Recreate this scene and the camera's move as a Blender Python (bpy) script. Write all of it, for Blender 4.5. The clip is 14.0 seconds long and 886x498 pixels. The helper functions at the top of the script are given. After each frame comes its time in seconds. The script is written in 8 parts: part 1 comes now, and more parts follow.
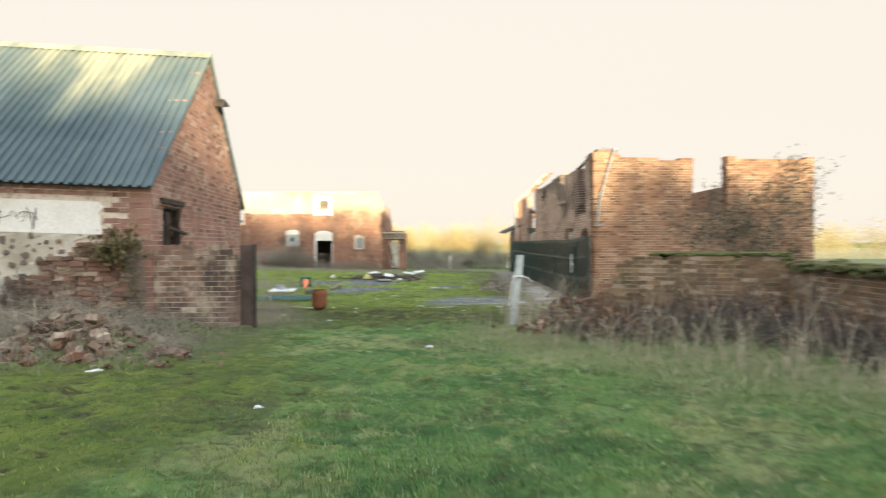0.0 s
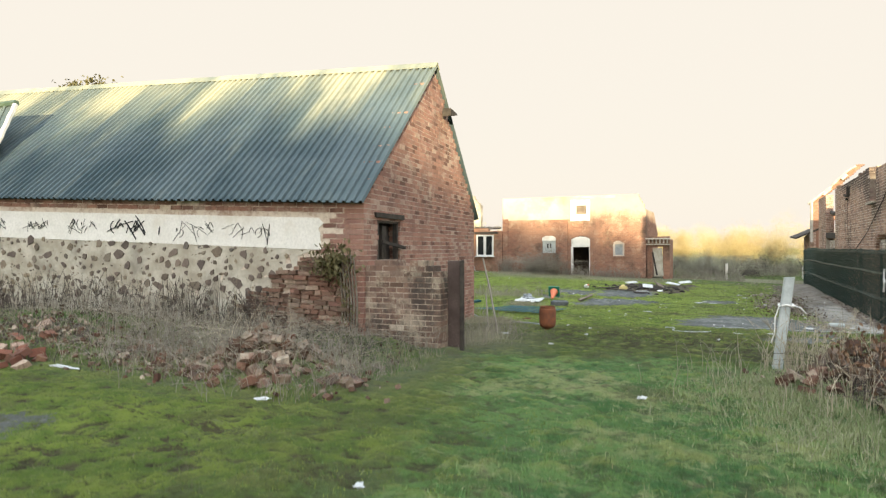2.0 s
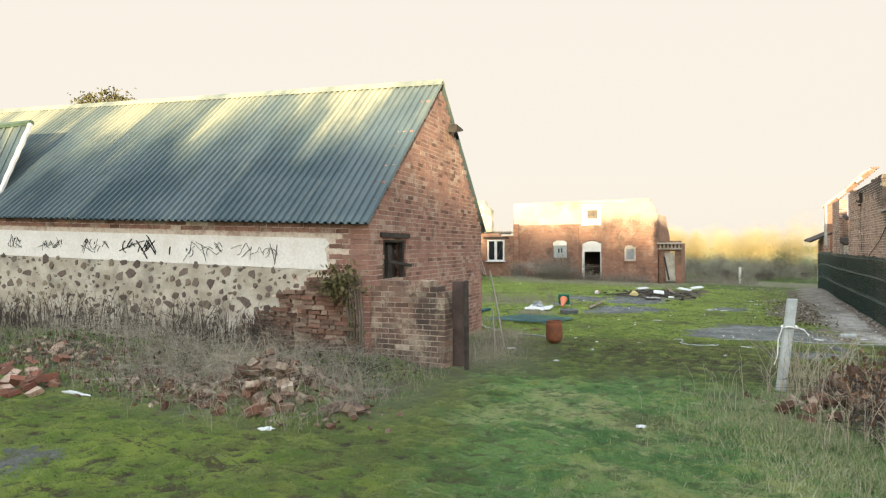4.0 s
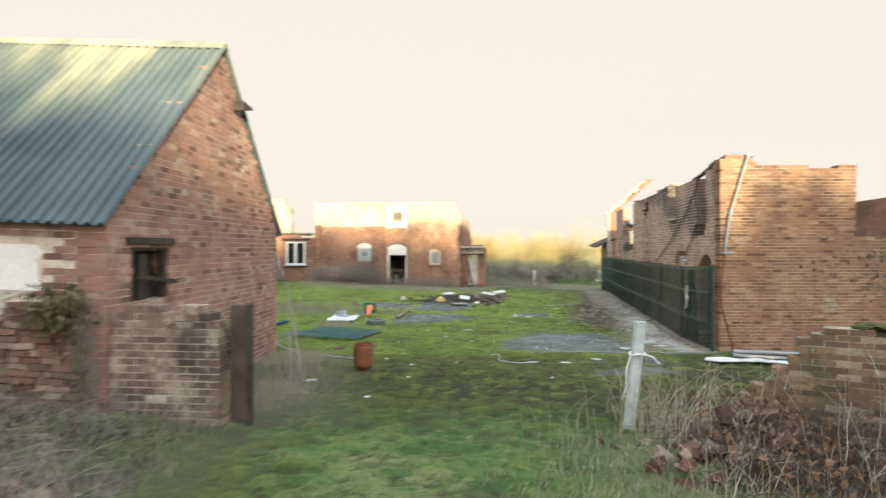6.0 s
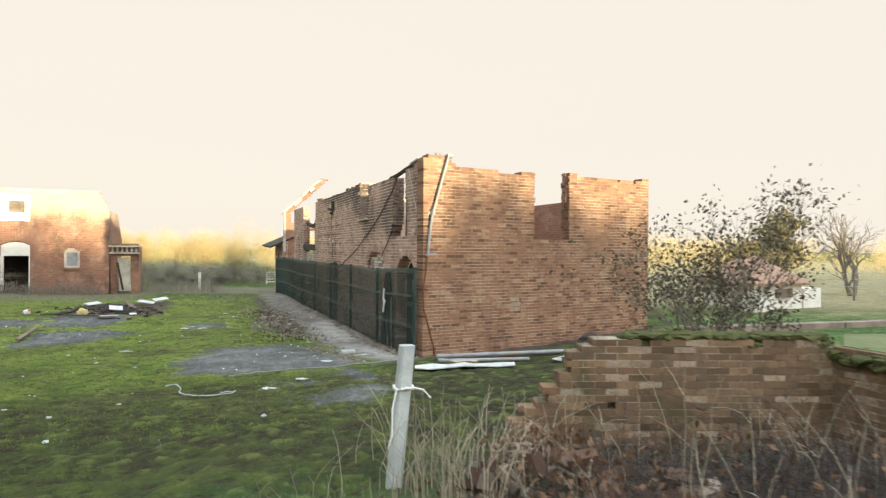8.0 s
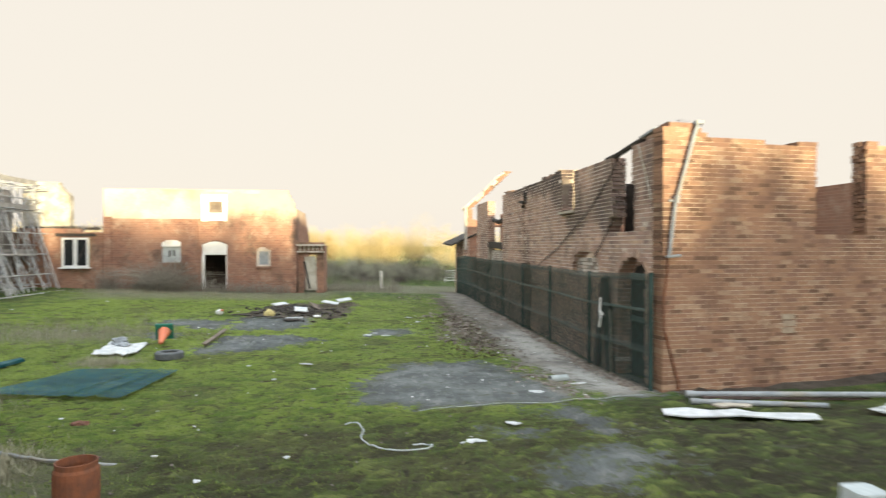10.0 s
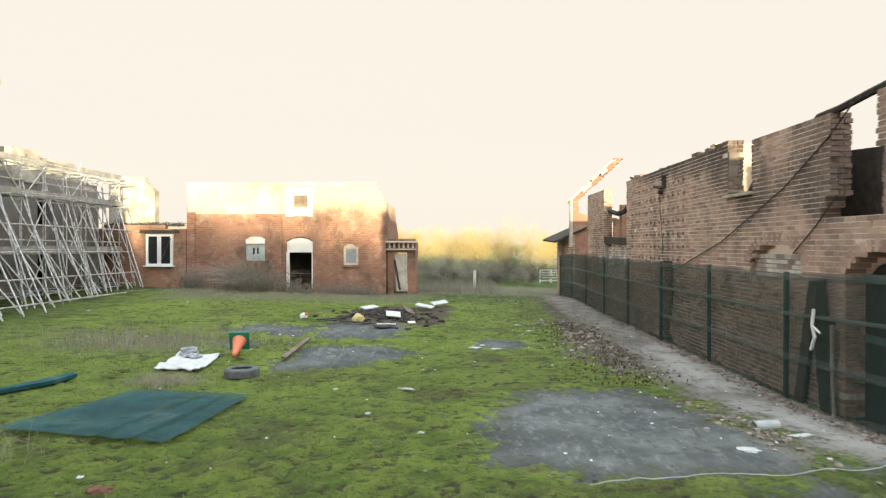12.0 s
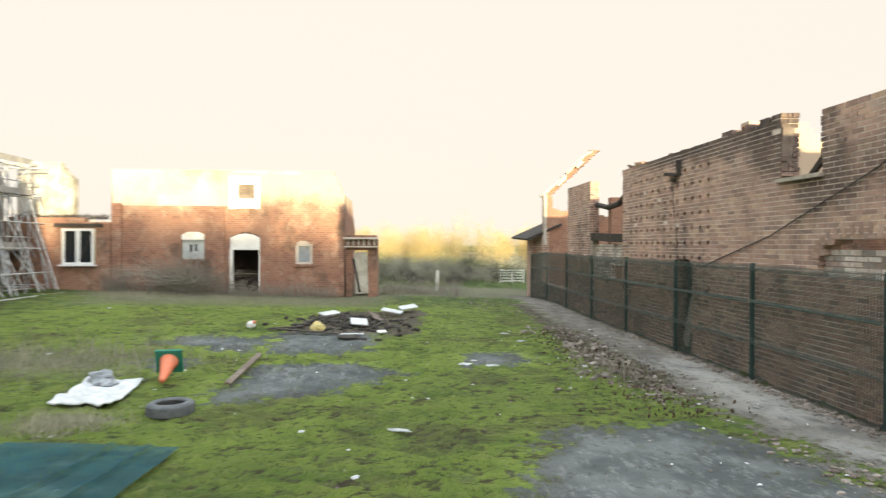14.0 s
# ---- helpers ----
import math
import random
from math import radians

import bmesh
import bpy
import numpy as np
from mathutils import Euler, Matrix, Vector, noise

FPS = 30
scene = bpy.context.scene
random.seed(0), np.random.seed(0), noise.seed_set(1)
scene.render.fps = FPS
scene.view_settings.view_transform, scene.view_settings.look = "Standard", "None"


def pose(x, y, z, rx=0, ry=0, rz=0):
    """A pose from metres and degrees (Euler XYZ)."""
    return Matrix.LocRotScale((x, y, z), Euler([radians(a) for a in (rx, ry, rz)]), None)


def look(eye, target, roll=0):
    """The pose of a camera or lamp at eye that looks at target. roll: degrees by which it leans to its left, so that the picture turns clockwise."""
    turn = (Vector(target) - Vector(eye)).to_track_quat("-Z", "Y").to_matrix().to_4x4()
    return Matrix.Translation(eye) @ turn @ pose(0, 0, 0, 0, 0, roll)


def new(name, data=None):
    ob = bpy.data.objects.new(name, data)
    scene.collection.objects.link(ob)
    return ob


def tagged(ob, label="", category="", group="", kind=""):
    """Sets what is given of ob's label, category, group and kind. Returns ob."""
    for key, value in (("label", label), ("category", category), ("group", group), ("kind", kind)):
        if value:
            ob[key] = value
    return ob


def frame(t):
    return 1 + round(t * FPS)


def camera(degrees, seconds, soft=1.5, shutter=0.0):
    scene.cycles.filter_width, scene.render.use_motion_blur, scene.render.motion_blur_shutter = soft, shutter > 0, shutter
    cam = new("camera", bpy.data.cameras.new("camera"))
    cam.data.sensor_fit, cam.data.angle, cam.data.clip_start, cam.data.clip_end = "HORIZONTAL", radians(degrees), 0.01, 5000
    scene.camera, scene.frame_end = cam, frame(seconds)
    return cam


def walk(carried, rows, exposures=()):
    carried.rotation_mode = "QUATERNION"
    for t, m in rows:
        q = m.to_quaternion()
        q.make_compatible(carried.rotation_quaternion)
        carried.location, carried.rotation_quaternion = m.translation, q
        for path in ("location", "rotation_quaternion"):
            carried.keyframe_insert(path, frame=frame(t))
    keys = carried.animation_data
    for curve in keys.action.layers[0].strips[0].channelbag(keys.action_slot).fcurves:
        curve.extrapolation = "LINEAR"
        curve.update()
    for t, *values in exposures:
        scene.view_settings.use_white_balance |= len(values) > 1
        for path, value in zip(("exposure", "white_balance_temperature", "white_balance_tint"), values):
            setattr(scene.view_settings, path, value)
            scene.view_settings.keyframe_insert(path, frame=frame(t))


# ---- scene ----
cam = camera(70.3, 14.0, soft=1.25, shutter=0.5)
PATH = [
    (0, (0.008, -0.036, 1.918), (-0.015, 1.964, 1.902), -0.3),
    (0.5, (0.319, 0.818, 1.85), (-0.06, 2.781, 1.841), -0.2),
    (1, (0.526, 1.303, 1.809), (-0.101, 3.202, 1.804), -0.3),
    (1.5, (0.599, 1.368, 1.828), (-0.227, 3.19, 1.823), -0.3),
    (2, (0.575, 1.378, 2.11), (-0.27, 3.191, 2.107), -0.1),
    (2.2, (0.575, 1.378, 2.25), (-0.275, 3.187, 2.247), -0.1),
    (2.7, (0.6, 1.37, 2.385), (-0.26, 3.176, 2.383), -0.2),
    (3.4, (0.68, 1.36, 2.41), (-0.192, 3.16, 2.408), -0.3),
    (4.5, (0.754, 1.341, 2.417), (-0.132, 3.134, 2.416), -0.5),
    (5, (0.545, 1.89, 2.479), (-0.251, 3.725, 2.477), -0.4),
    (5.5, (0.332, 2.592, 2.534), (-0.275, 4.498, 2.532), -0.2),
    (6, (0.015, 3.343, 2.548), (-0.273, 5.322, 2.546), -0.0),
    (6.5, (-0.27, 4.067, 2.551), (-0.155, 6.063, 2.553), 0.2),
    (7, (-0.541, 4.418, 2.553), (0.197, 6.277, 2.558), 0.4),
    (7.2, (-0.565, 4.58, 2.556), (0.223, 6.419, 2.558), 0.4),
    (9.3, (-0.586, 7.433, 2.621), (-0.031, 9.354, 2.61), 0.2),
    (9.5, (-0.59, 7.779, 2.64), (-0.084, 9.714, 2.626), 0.2),
    (10, (-0.598, 8.588, 2.61), (-0.372, 10.575, 2.599), 0.1),
    (10.5, (-0.663, 9.332, 2.569), (-0.588, 11.33, 2.559), 0.1),
    (11, (-0.763, 10.123, 2.543), (-0.781, 12.123, 2.532), 0.0),
    (11.5, (-0.971, 10.927, 2.542), (-1.001, 12.926, 2.529), 0.0),
    (12, (-1.196, 11.74, 2.486), (-1.229, 13.739, 2.473), 0.0),
    (12.5, (-1.407, 12.525, 2.471), (-1.443, 14.524, 2.457), 0.1),
    (13, (-1.61, 13.212, 2.443), (-1.649, 15.211, 2.429), 0.1),
    (13.5, (-1.798, 13.844, 2.428), (-1.828, 15.844, 2.413), 0.1),
    (14, (-1.984, 14.428, 2.377), (-1.845, 16.423, 2.364), 0.2),
]
walk(cam, [(t, look(eye, target, roll)) for t, eye, target, roll in PATH], [(0, 1.28), (2.2, 1.26), (9.5, 1.23), (10.5, 1.22), (11.5, 1.245), (12.5, 1.29), (14, 1.32)])
import colorsys
from math import sin, cos, pi, tan, atan2, hypot

# ---- world, sun and exposure ----
SUN_EL, SUN_AZ = 2.0, 23.0           # degrees above the horizon, degrees from the walk's back towards its right
sun_to = Vector((-sin(radians(SUN_AZ)), cos(radians(SUN_AZ)), -tan(radians(SUN_EL)))).normalized()
world = bpy.data.worlds.new("sky")
scene.world = world
world.use_nodes = True
wn, wl = world.node_tree.nodes, world.node_tree.links
wn.clear()
w_out, w_bg, w_add = wn.new("ShaderNodeOutputWorld"), wn.new("ShaderNodeBackground"), wn.new("ShaderNodeMix")
w_sky, w_co, w_sep, w_ramp = wn.new("ShaderNodeTexSky"), wn.new("ShaderNodeTexCoord"), wn.new("ShaderNodeSeparateXYZ"), wn.new("ShaderNodeMapRange")
w_sky.sky_type, w_sky.sun_disc = "NISHITA", False
w_sky.sun_elevation, w_sky.sun_rotation = radians(SUN_EL), radians(180 - SUN_AZ)
# thin bright overcast, brighter towards the zenith, over the evening sky
w_ramp.interpolation_type = "SMOOTHSTEP"
for key, value in (("From Min", 0.36), ("From Max", 1.0), ("To Min", 0.402), ("To Max", 0.95)):
    w_ramp.inputs[key].default_value = value
w_mul = wn.new("ShaderNodeVectorMath")
w_mul.operation = "SCALE"
w_tint, w_far = wn.new("ShaderNodeMix"), wn.new("ShaderNodeMapRange")
w_tint.data_type = "RGBA"
w_tint.inputs[6].default_value, w_tint.inputs[7].default_value = (0.98, 0.907, 0.802, 1), (0.84, 0.95, 1.04, 1)
w_far.interpolation_type = "SMOOTHSTEP"
w_far.inputs["From Min"].default_value, w_far.inputs["From Max"].default_value = 0.36, 0.8
wl.new(w_sep.outputs[2], w_far.inputs[0])
wl.new(w_far.outputs[0], w_tint.inputs[0])
wl.new(w_tint.outputs[2], w_mul.inputs[0])
w_add.data_type, w_add.blend_type = "RGBA", "ADD"
w_add.inputs[0].default_value = 0.006
wl.new(w_co.outputs["Generated"], w_sep.inputs[0])
wl.new(w_sep.outputs[2], w_ramp.inputs[0])
wl.new(w_ramp.outputs[0], w_mul.inputs[3])
# the sky is brighter on the side of the low sun
w_dot, w_side, w_glow = wn.new("ShaderNodeVectorMath"), wn.new("ShaderNodeMapRange"), wn.new("ShaderNodeVectorMath")
w_dot.operation, w_glow.operation, w_side.interpolation_type = "DOT_PRODUCT", "SCALE", "SMOOTHSTEP"
w_dot.inputs[1].default_value = (-sun_to.x, -sun_to.y, 0)
for key, value in (("From Min", 0.0), ("From Max", 1.0), ("To Min", 1.0), ("To Max", 2.3)):
    w_side.inputs[key].default_value = value
wl.new(w_co.outputs["Generated"], w_dot.inputs[0])
wl.new(w_dot.outputs["Value"], w_side.inputs[0])
wl.new(w_mul.outputs[0], w_glow.inputs[0])
wl.new(w_side.outputs[0], w_glow.inputs[3])
wl.new(w_glow.outputs[0], w_add.inputs[6])
wl.new(w_sky.outputs[0], w_add.inputs[7])
wl.new(w_add.outputs[2], w_bg.inputs[0])
w_bg.inputs[1].default_value = 1.0
wl.new(w_bg.outputs[0], w_out.inputs[0])
sun = new("sun", bpy.data.lights.new("sun", "SUN"))
sun.data.energy, sun.data.angle, sun.data.color = 5.0, radians(0.6), (1.0, 0.84, 0.52)
sun.matrix_world = look((0, 0, 30), Vector((0, 0, 30)) + sun_to)


# ---- materials ----
def rgb(c):
    return (c[0], c[1], c[2], 1.0)


class Nodes:
    """A small writer of node materials."""
    def __init__(self, name, rough=0.85, metal=0.0):
        self.m = bpy.data.materials.new(name)
        self.m.use_nodes = True
        self.t = self.m.node_tree
        self.b = self.t.nodes["Principled BSDF"]
        self.b.inputs["Roughness"].default_value = rough
        self.b.inputs["Metallic"].default_value = metal
        self.b.inputs["Specular IOR Level"].default_value = 0.3
        self.geo = self.t.nodes.new("ShaderNodeNewGeometry")
        self.obj = self.t.nodes.new("ShaderNodeObjectInfo")

    def put(self, socket, value):
        if hasattr(value, "links"):
            self.t.links.new(value, socket)
        elif hasattr(value, "__len__") and len(value) == 3 and socket.type == "RGBA":
            socket.default_value = rgb(value)
        else:
            socket.default_value = value

    def noise(self, scale, detail=4.0, rough=0.6, stretch=None, shift=None):
        n = self.t.nodes.new("ShaderNodeTexNoise")
        n.inputs["Scale"].default_value, n.inputs["Detail"].default_value, n.inputs["Roughness"].default_value = scale, detail, rough
        co = self.geo.outputs["Position"]
        if stretch:
            v = self.t.nodes.new("ShaderNodeVectorMath")
            v.operation = "MULTIPLY"
            v.inputs[1].default_value = stretch
            self.t.links.new(co, v.inputs[0])
            co = v.outputs[0]
        self.t.links.new(co, n.inputs["Vector"])
        return n.outputs["Fac"]

    def step(self, fac, lo, hi, to=(0.0, 1.0)):
        n = self.t.nodes.new("ShaderNodeMapRange")
        n.interpolation_type = "SMOOTHSTEP"
        self.put(n.inputs[0], fac)
        for i, v in enumerate((lo, hi, to[0], to[1])):
            n.inputs[1 + i].default_value = v
        return n.outputs[0]

    def math(self, op, a, b=0.0):
        n = self.t.nodes.new("ShaderNodeMath")
        n.operation = op
        self.put(n.inputs[0], a)
        self.put(n.inputs[1], b)
        return n.outputs[0]

    def mix(self, fac, a, b, blend="MIX"):
        n = self.t.nodes.new("ShaderNodeMix")
        n.data_type, n.blend_type = "RGBA", blend
        self.put(n.inputs[0], fac)
        self.put(n.inputs[6], a)
        self.put(n.inputs[7], b)
        return n.outputs[2]

    def attr(self, name):
        n = self.t.nodes.new("ShaderNodeAttribute")
        n.attribute_name = name
        return n.outputs["Fac"]

    def each(self):
        """A random number for each piece, whether it is an object or an island of a joined mesh."""
        return self.math("FRACT", self.math("ADD", self.obj.outputs["Random"], self.geo.outputs["Random Per Island"]))

    def bump(self, height, strength=0.4, distance=0.01):
        n = self.t.nodes.new("ShaderNodeBump")
        n.inputs["Strength"].default_value, n.inputs["Distance"].default_value = strength, distance
        self.put(n.inputs["Height"], height)
        self.t.links.new(n.outputs[0], self.b.inputs["Normal"])

    def done(self, colour):
        self.put(self.b.inputs["Base Color"], colour)
        return self.m


def plain(name, a, b, scale=6.0, rough=0.8, metal=0.0, bump=0.3, fine=55.0, vary=0.0, stain=None, dist=0.006):
    """Two tones mixed by a coarse and a fine noise, with an optional stain and tone of each piece."""
    n = Nodes(name, rough, metal)
    col = n.mix(n.step(n.noise(scale), 0.35, 0.65), a, b)
    col = n.mix(n.step(n.noise(fine, 3), 0.3, 0.75, (0.0, 0.35)), col, [x * 0.55 for x in a])
    if stain:
        col = n.mix(n.step(n.noise(scale * 0.35, 5), 0.52, 0.66, (0, 0.8)), col, stain)
    if vary:
        col = n.mix(n.math("MULTIPLY", n.each(), vary), col, [x * 0.3 for x in a])
    n.bump(n.noise(fine, 4), bump, dist)
    return n.done(col)


def brick_mat(name, tones, soot=(0.05, 0.042, 0.038), soot_amount=0.5, pale=(0.50, 0.41, 0.32), pale_amount=0.4, odd=0.5, low=0.48, char=(), soot_scale=0.8, pale_low=0.57):
    """Old hand-made brick: a tone for each piece, grain, lime bloom and soot in large patches."""
    n = Nodes(name, 0.92)
    r = n.each()
    ramp = n.t.nodes.new("ShaderNodeValToRGB")
    e = ramp.color_ramp.elements
    e[0].position, e[0].color = 0.0, rgb(tones[0])
    e[1].position, e[1].color = 1.0, rgb(tones[-1])
    for i, c in enumerate(tones[1:-1]):
        e.new((i + 1) / (len(tones) - 1)).color = rgb(c)
    n.t.links.new(r, ramp.inputs[0])
    col = ramp.outputs[0]
    # over-burnt and spalled pieces
    odd_one = n.math("FRACT", n.math("MULTIPLY", r, 37.3))
    col = n.mix(n.step(odd_one, 0.86, 0.9, (0, odd)), col, [x * 0.35 for x in tones[1]])
    col = n.mix(n.step(odd_one, 0.12, 0.07, (0, odd * 0.8)), col, pale)
    col = n.mix(n.step(n.noise(34, 5), 0.35, 0.75, (0, 0.5)), col, [x * 0.5 for x in tones[1]])
    col = n.mix(n.step(n.noise(9, 5, 0.7), 0.52, 0.7, (0, 0.5)), col, [x * 0.6 for x in tones[0]])
    col = n.mix(n.step(n.noise(1.6, 6, 0.7), 0.5, 0.66, (0, 0.45)), col, [x * 1.35 for x in tones[1]])
    col = n.mix(n.step(n.noise(2.3, 7, 0.75), pale_low, pale_low + 0.13, (0, pale_amount)), col, pale)
    col = n.mix(n.step(n.noise(soot_scale, 7, 0.75, (1, 1, 0.6)), low, low + 0.22, (0, soot_amount)), col, soot)
    # charring round burnt openings: centre y, z and reach
    if char:
        sep = n.t.nodes.new("ShaderNodeSeparateXYZ")
        n.t.links.new(n.geo.outputs["Position"], sep.inputs[0])
        ragged = n.math("MULTIPLY", n.math("SUBTRACT", n.noise(1.4, 7, 0.75), 0.5), 3.2)
        for cy, cz, ry, rz in char:
            a = n.math("DIVIDE", n.math("SUBTRACT", sep.outputs[1], cy), ry)
            b = n.math("DIVIDE", n.math("SUBTRACT", sep.outputs[2], cz), rz)
            d = n.math("ADD", n.math("MULTIPLY", a, a), n.math("MULTIPLY", b, b))
            col = n.mix(n.step(n.math("ADD", d, ragged), 1.3, 0.2, (0, 0.72)), col, (0.06, 0.05, 0.046))
    n.bump(n.noise(70, 5), 0.55, 0.006)
    return n.done(col)


def mortar_mat(name, pale, dull, lo=0.42, hi=0.6, speck=0.6):
    """Lime joints, washed pale in places and dirtied to the brick's own tone in others."""
    n = Nodes(name, 0.95)
    col = n.mix(n.step(n.noise(1.3, 7, 0.75), lo, hi), pale, dull)
    col = n.mix(n.step(n.noise(14, 5, 0.7), 0.45, 0.65, (0, speck)), col, dull)
    n.bump(n.noise(60, 4), 0.5, 0.006)
    return n.done(col)


M = {}
M["brick_ruin"] = brick_mat("warm_red_brick", [(0.245, 0.14, 0.092), (0.29, 0.168, 0.108), (0.33, 0.195, 0.122), (0.265, 0.148, 0.098), (0.205, 0.118, 0.085)], soot=(0.11, 0.062, 0.044), soot_amount=0.75, pale=(0.46, 0.33, 0.225), pale_amount=0.6, odd=0.8, low=0.46, soot_scale=1.3)
M["brick_long"] = brick_mat("brown_brick", [(0.28, 0.19, 0.16), (0.51, 0.335, 0.262), (0.36, 0.237, 0.195), (0.61, 0.44, 0.315), (0.42, 0.272, 0.21), (0.55, 0.38, 0.295), (0.23, 0.165, 0.148)], soot=(0.095, 0.075, 0.068), soot_amount=0.7, pale=(0.52, 0.43, 0.36), pale_amount=0.25, low=0.46, char=((20.9, 3.7, 1.6, 0.9), (24.2, 4.1, 1.3, 0.7), (26.4, 4.45, 2.6, 0.45), (28.6, 4.5, 2.2, 0.3), (23.3, 3.5, 0.8, 0.8)))
M["brick_barn"] = brick_mat("dull_red_brick", [(0.285, 0.155, 0.12), (0.33, 0.178, 0.138), (0.385, 0.218, 0.165), (0.24, 0.13, 0.107), (0.33, 0.20, 0.16)], soot=(0.10, 0.066, 0.058), soot_amount=0.7, pale=(0.47, 0.375, 0.305), pale_amount=0.65, odd=0.9, soot_scale=1.5, pale_low=0.525)
M["brick_worn"] = brick_mat("lime_worn_brick", [(0.19, 0.117, 0.09), (0.27, 0.17, 0.127), (0.16, 0.098, 0.08), (0.38, 0.30, 0.235)], soot_amount=0.9, pale_amount=0.9, pale=(0.45, 0.385, 0.30), odd=0.9, low=0.44, soot_scale=1.7, pale_low=0.49)
M["brick_garden"] = brick_mat("mossy_brick", [(0.12, 0.08, 0.055), (0.235, 0.15, 0.09), (0.17, 0.115, 0.075), (0.31, 0.205, 0.12), (0.14, 0.10, 0.07), (0.22, 0.12, 0.072)], soot=(0.065, 0.07, 0.036), soot_amount=0.75, pale_amount=0.3, odd=0.8, soot_scale=2.6)
M["brick_core"] = brick_mat("crumbling_core_brick", [(0.14, 0.075, 0.055), (0.19, 0.105, 0.075), (0.17, 0.125, 0.095), (0.26, 0.20, 0.155), (0.21, 0.10, 0.068)], soot=(0.06, 0.052, 0.04), soot_amount=0.85, odd=0.7)
M["brick_loose"] = brick_mat("broken_brick", [(0.085, 0.05, 0.036), (0.155, 0.072, 0.046), (0.11, 0.085, 0.064), (0.34, 0.285, 0.22), (0.13, 0.075, 0.052), (0.20, 0.155, 0.115)], soot=(0.05, 0.05, 0.032), soot_amount=0.9, odd=0.9, soot_scale=4.0)
M["brick_red"] = brick_mat("raw_red_brick", [(0.16, 0.06, 0.042), (0.21, 0.085, 0.055), (0.12, 0.055, 0.04), (0.26, 0.15, 0.10)], soot=(0.05, 0.04, 0.03), soot_amount=0.8, odd=0.8, soot_scale=4.0)
M["brick_soot"] = plain("sooty_brick", (0.19, 0.178, 0.172), (0.28, 0.262, 0.248), 0.8, 0.95, fine=14, stain=(0.36, 0.335, 0.31))
M["brick_pale"] = brick_mat("whitened_brick", [(0.55, 0.50, 0.44), (0.66, 0.62, 0.56), (0.36, 0.26, 0.21), (0.70, 0.66, 0.6)], soot_amount=0.8, odd=0.9)
# pale wash tone that also carries the sun glow on the wall
M["limewash"] = plain("worn_limewash_glow", (0.53, 0.475, 0.39), (0.44, 0.365, 0.28), 1.0, 0.9, fine=18, stain=(0.40, 0.27, 0.18))
M["mortar"] = plain("lime_mortar", (0.64, 0.57, 0.49), (0.46, 0.39, 0.32), 1.2, 0.95, fine=40)
M["mortar_warm"] = mortar_mat("washed_warm_mortar", (0.56, 0.455, 0.35), (0.28, 0.175, 0.125), 0.42, 0.58)
M["mortar_garden"] = mortar_mat("mossy_garden_mortar", (0.40, 0.34, 0.25), (0.12, 0.10, 0.07), 0.42, 0.58)
M["mortar_stub"] = mortar_mat("worn_stub_mortar", (0.47, 0.40, 0.325), (0.19, 0.135, 0.105), 0.42, 0.58, 0.6)
M["mortar_long"] = mortar_mat("streaked_pale_mortar", (0.72, 0.64, 0.56), (0.38, 0.28, 0.225), 0.46, 0.66, 0.35)
M["mortar_barn"] = mortar_mat("dirty_barn_mortar", (0.46, 0.39, 0.33), (0.22, 0.145, 0.115), 0.46, 0.62, 0.5)
M["faded_paint"] = plain("faded_buff_paint", (0.40, 0.335, 0.25), (0.30, 0.22, 0.16), 9, 0.95, fine=30)
M["mortar_front"] = mortar_mat("pale_front_mortar", (0.62, 0.54, 0.45), (0.30, 0.20, 0.15), 0.48, 0.66, 0.5)
M["mortar_dark"] = plain("sooty_mortar", (0.33, 0.27, 0.22), (0.20, 0.16, 0.135), 2, 0.95, fine=40)
M["white_paint"] = plain("flaking_white_paint", (0.83, 0.81, 0.77), (0.76, 0.74, 0.69), 2.5, 0.7, fine=25, stain=(0.62, 0.58, 0.5))
M["white"] = plain("white_plastic", (0.8, 0.8, 0.79), (0.72, 0.72, 0.7), 5, 0.45, bump=0.1)
M["render"] = plain("lime_render", (0.55, 0.515, 0.44), (0.36, 0.32, 0.25), 2.2, 0.95, fine=22, bump=0.7, stain=(0.22, 0.205, 0.17), dist=0.012)
M["flint"] = brick_mat("rubble_stone", [(0.12, 0.095, 0.085), (0.17, 0.135, 0.115), (0.20, 0.155, 0.125), (0.30, 0.245, 0.17), (0.13, 0.12, 0.115)], soot_amount=0.5, pale=(0.34, 0.30, 0.24), pale_amount=0.3, odd=0.6)
M["timber"] = plain("weathered_timber", (0.15, 0.115, 0.09), (0.23, 0.19, 0.15), 5, 0.85, fine=30)
M["timber_gate"] = plain("dark_damp_timber", (0.075, 0.052, 0.046), (0.115, 0.085, 0.075), 4, 0.85, fine=30)
M["timber_dark"] = plain("charred_timber", (0.035, 0.03, 0.027), (0.07, 0.06, 0.05), 6, 0.85)
M["timber_pale"] = plain("bleached_timber", (0.48, 0.43, 0.36), (0.36, 0.32, 0.26), 5, 0.85)
M["timber_gate_pale"] = plain("split_grey_timber", (0.52, 0.48, 0.42), (0.38, 0.345, 0.30), 4, 0.9, fine=24)
# near-black tone that stands for the shade inside openings
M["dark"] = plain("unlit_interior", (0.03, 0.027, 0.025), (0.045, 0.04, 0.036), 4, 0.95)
M["galv"] = plain("galvanised_steel", (0.60, 0.60, 0.59), (0.30, 0.305, 0.31), 7, 0.5, 0.25, bump=0.1)
M["pipe_grey"] = plain("grey_pipe", (0.33, 0.35, 0.365), (0.24, 0.262, 0.28), 4, 0.6, bump=0.1, stain=(0.3, 0.27, 0.22))
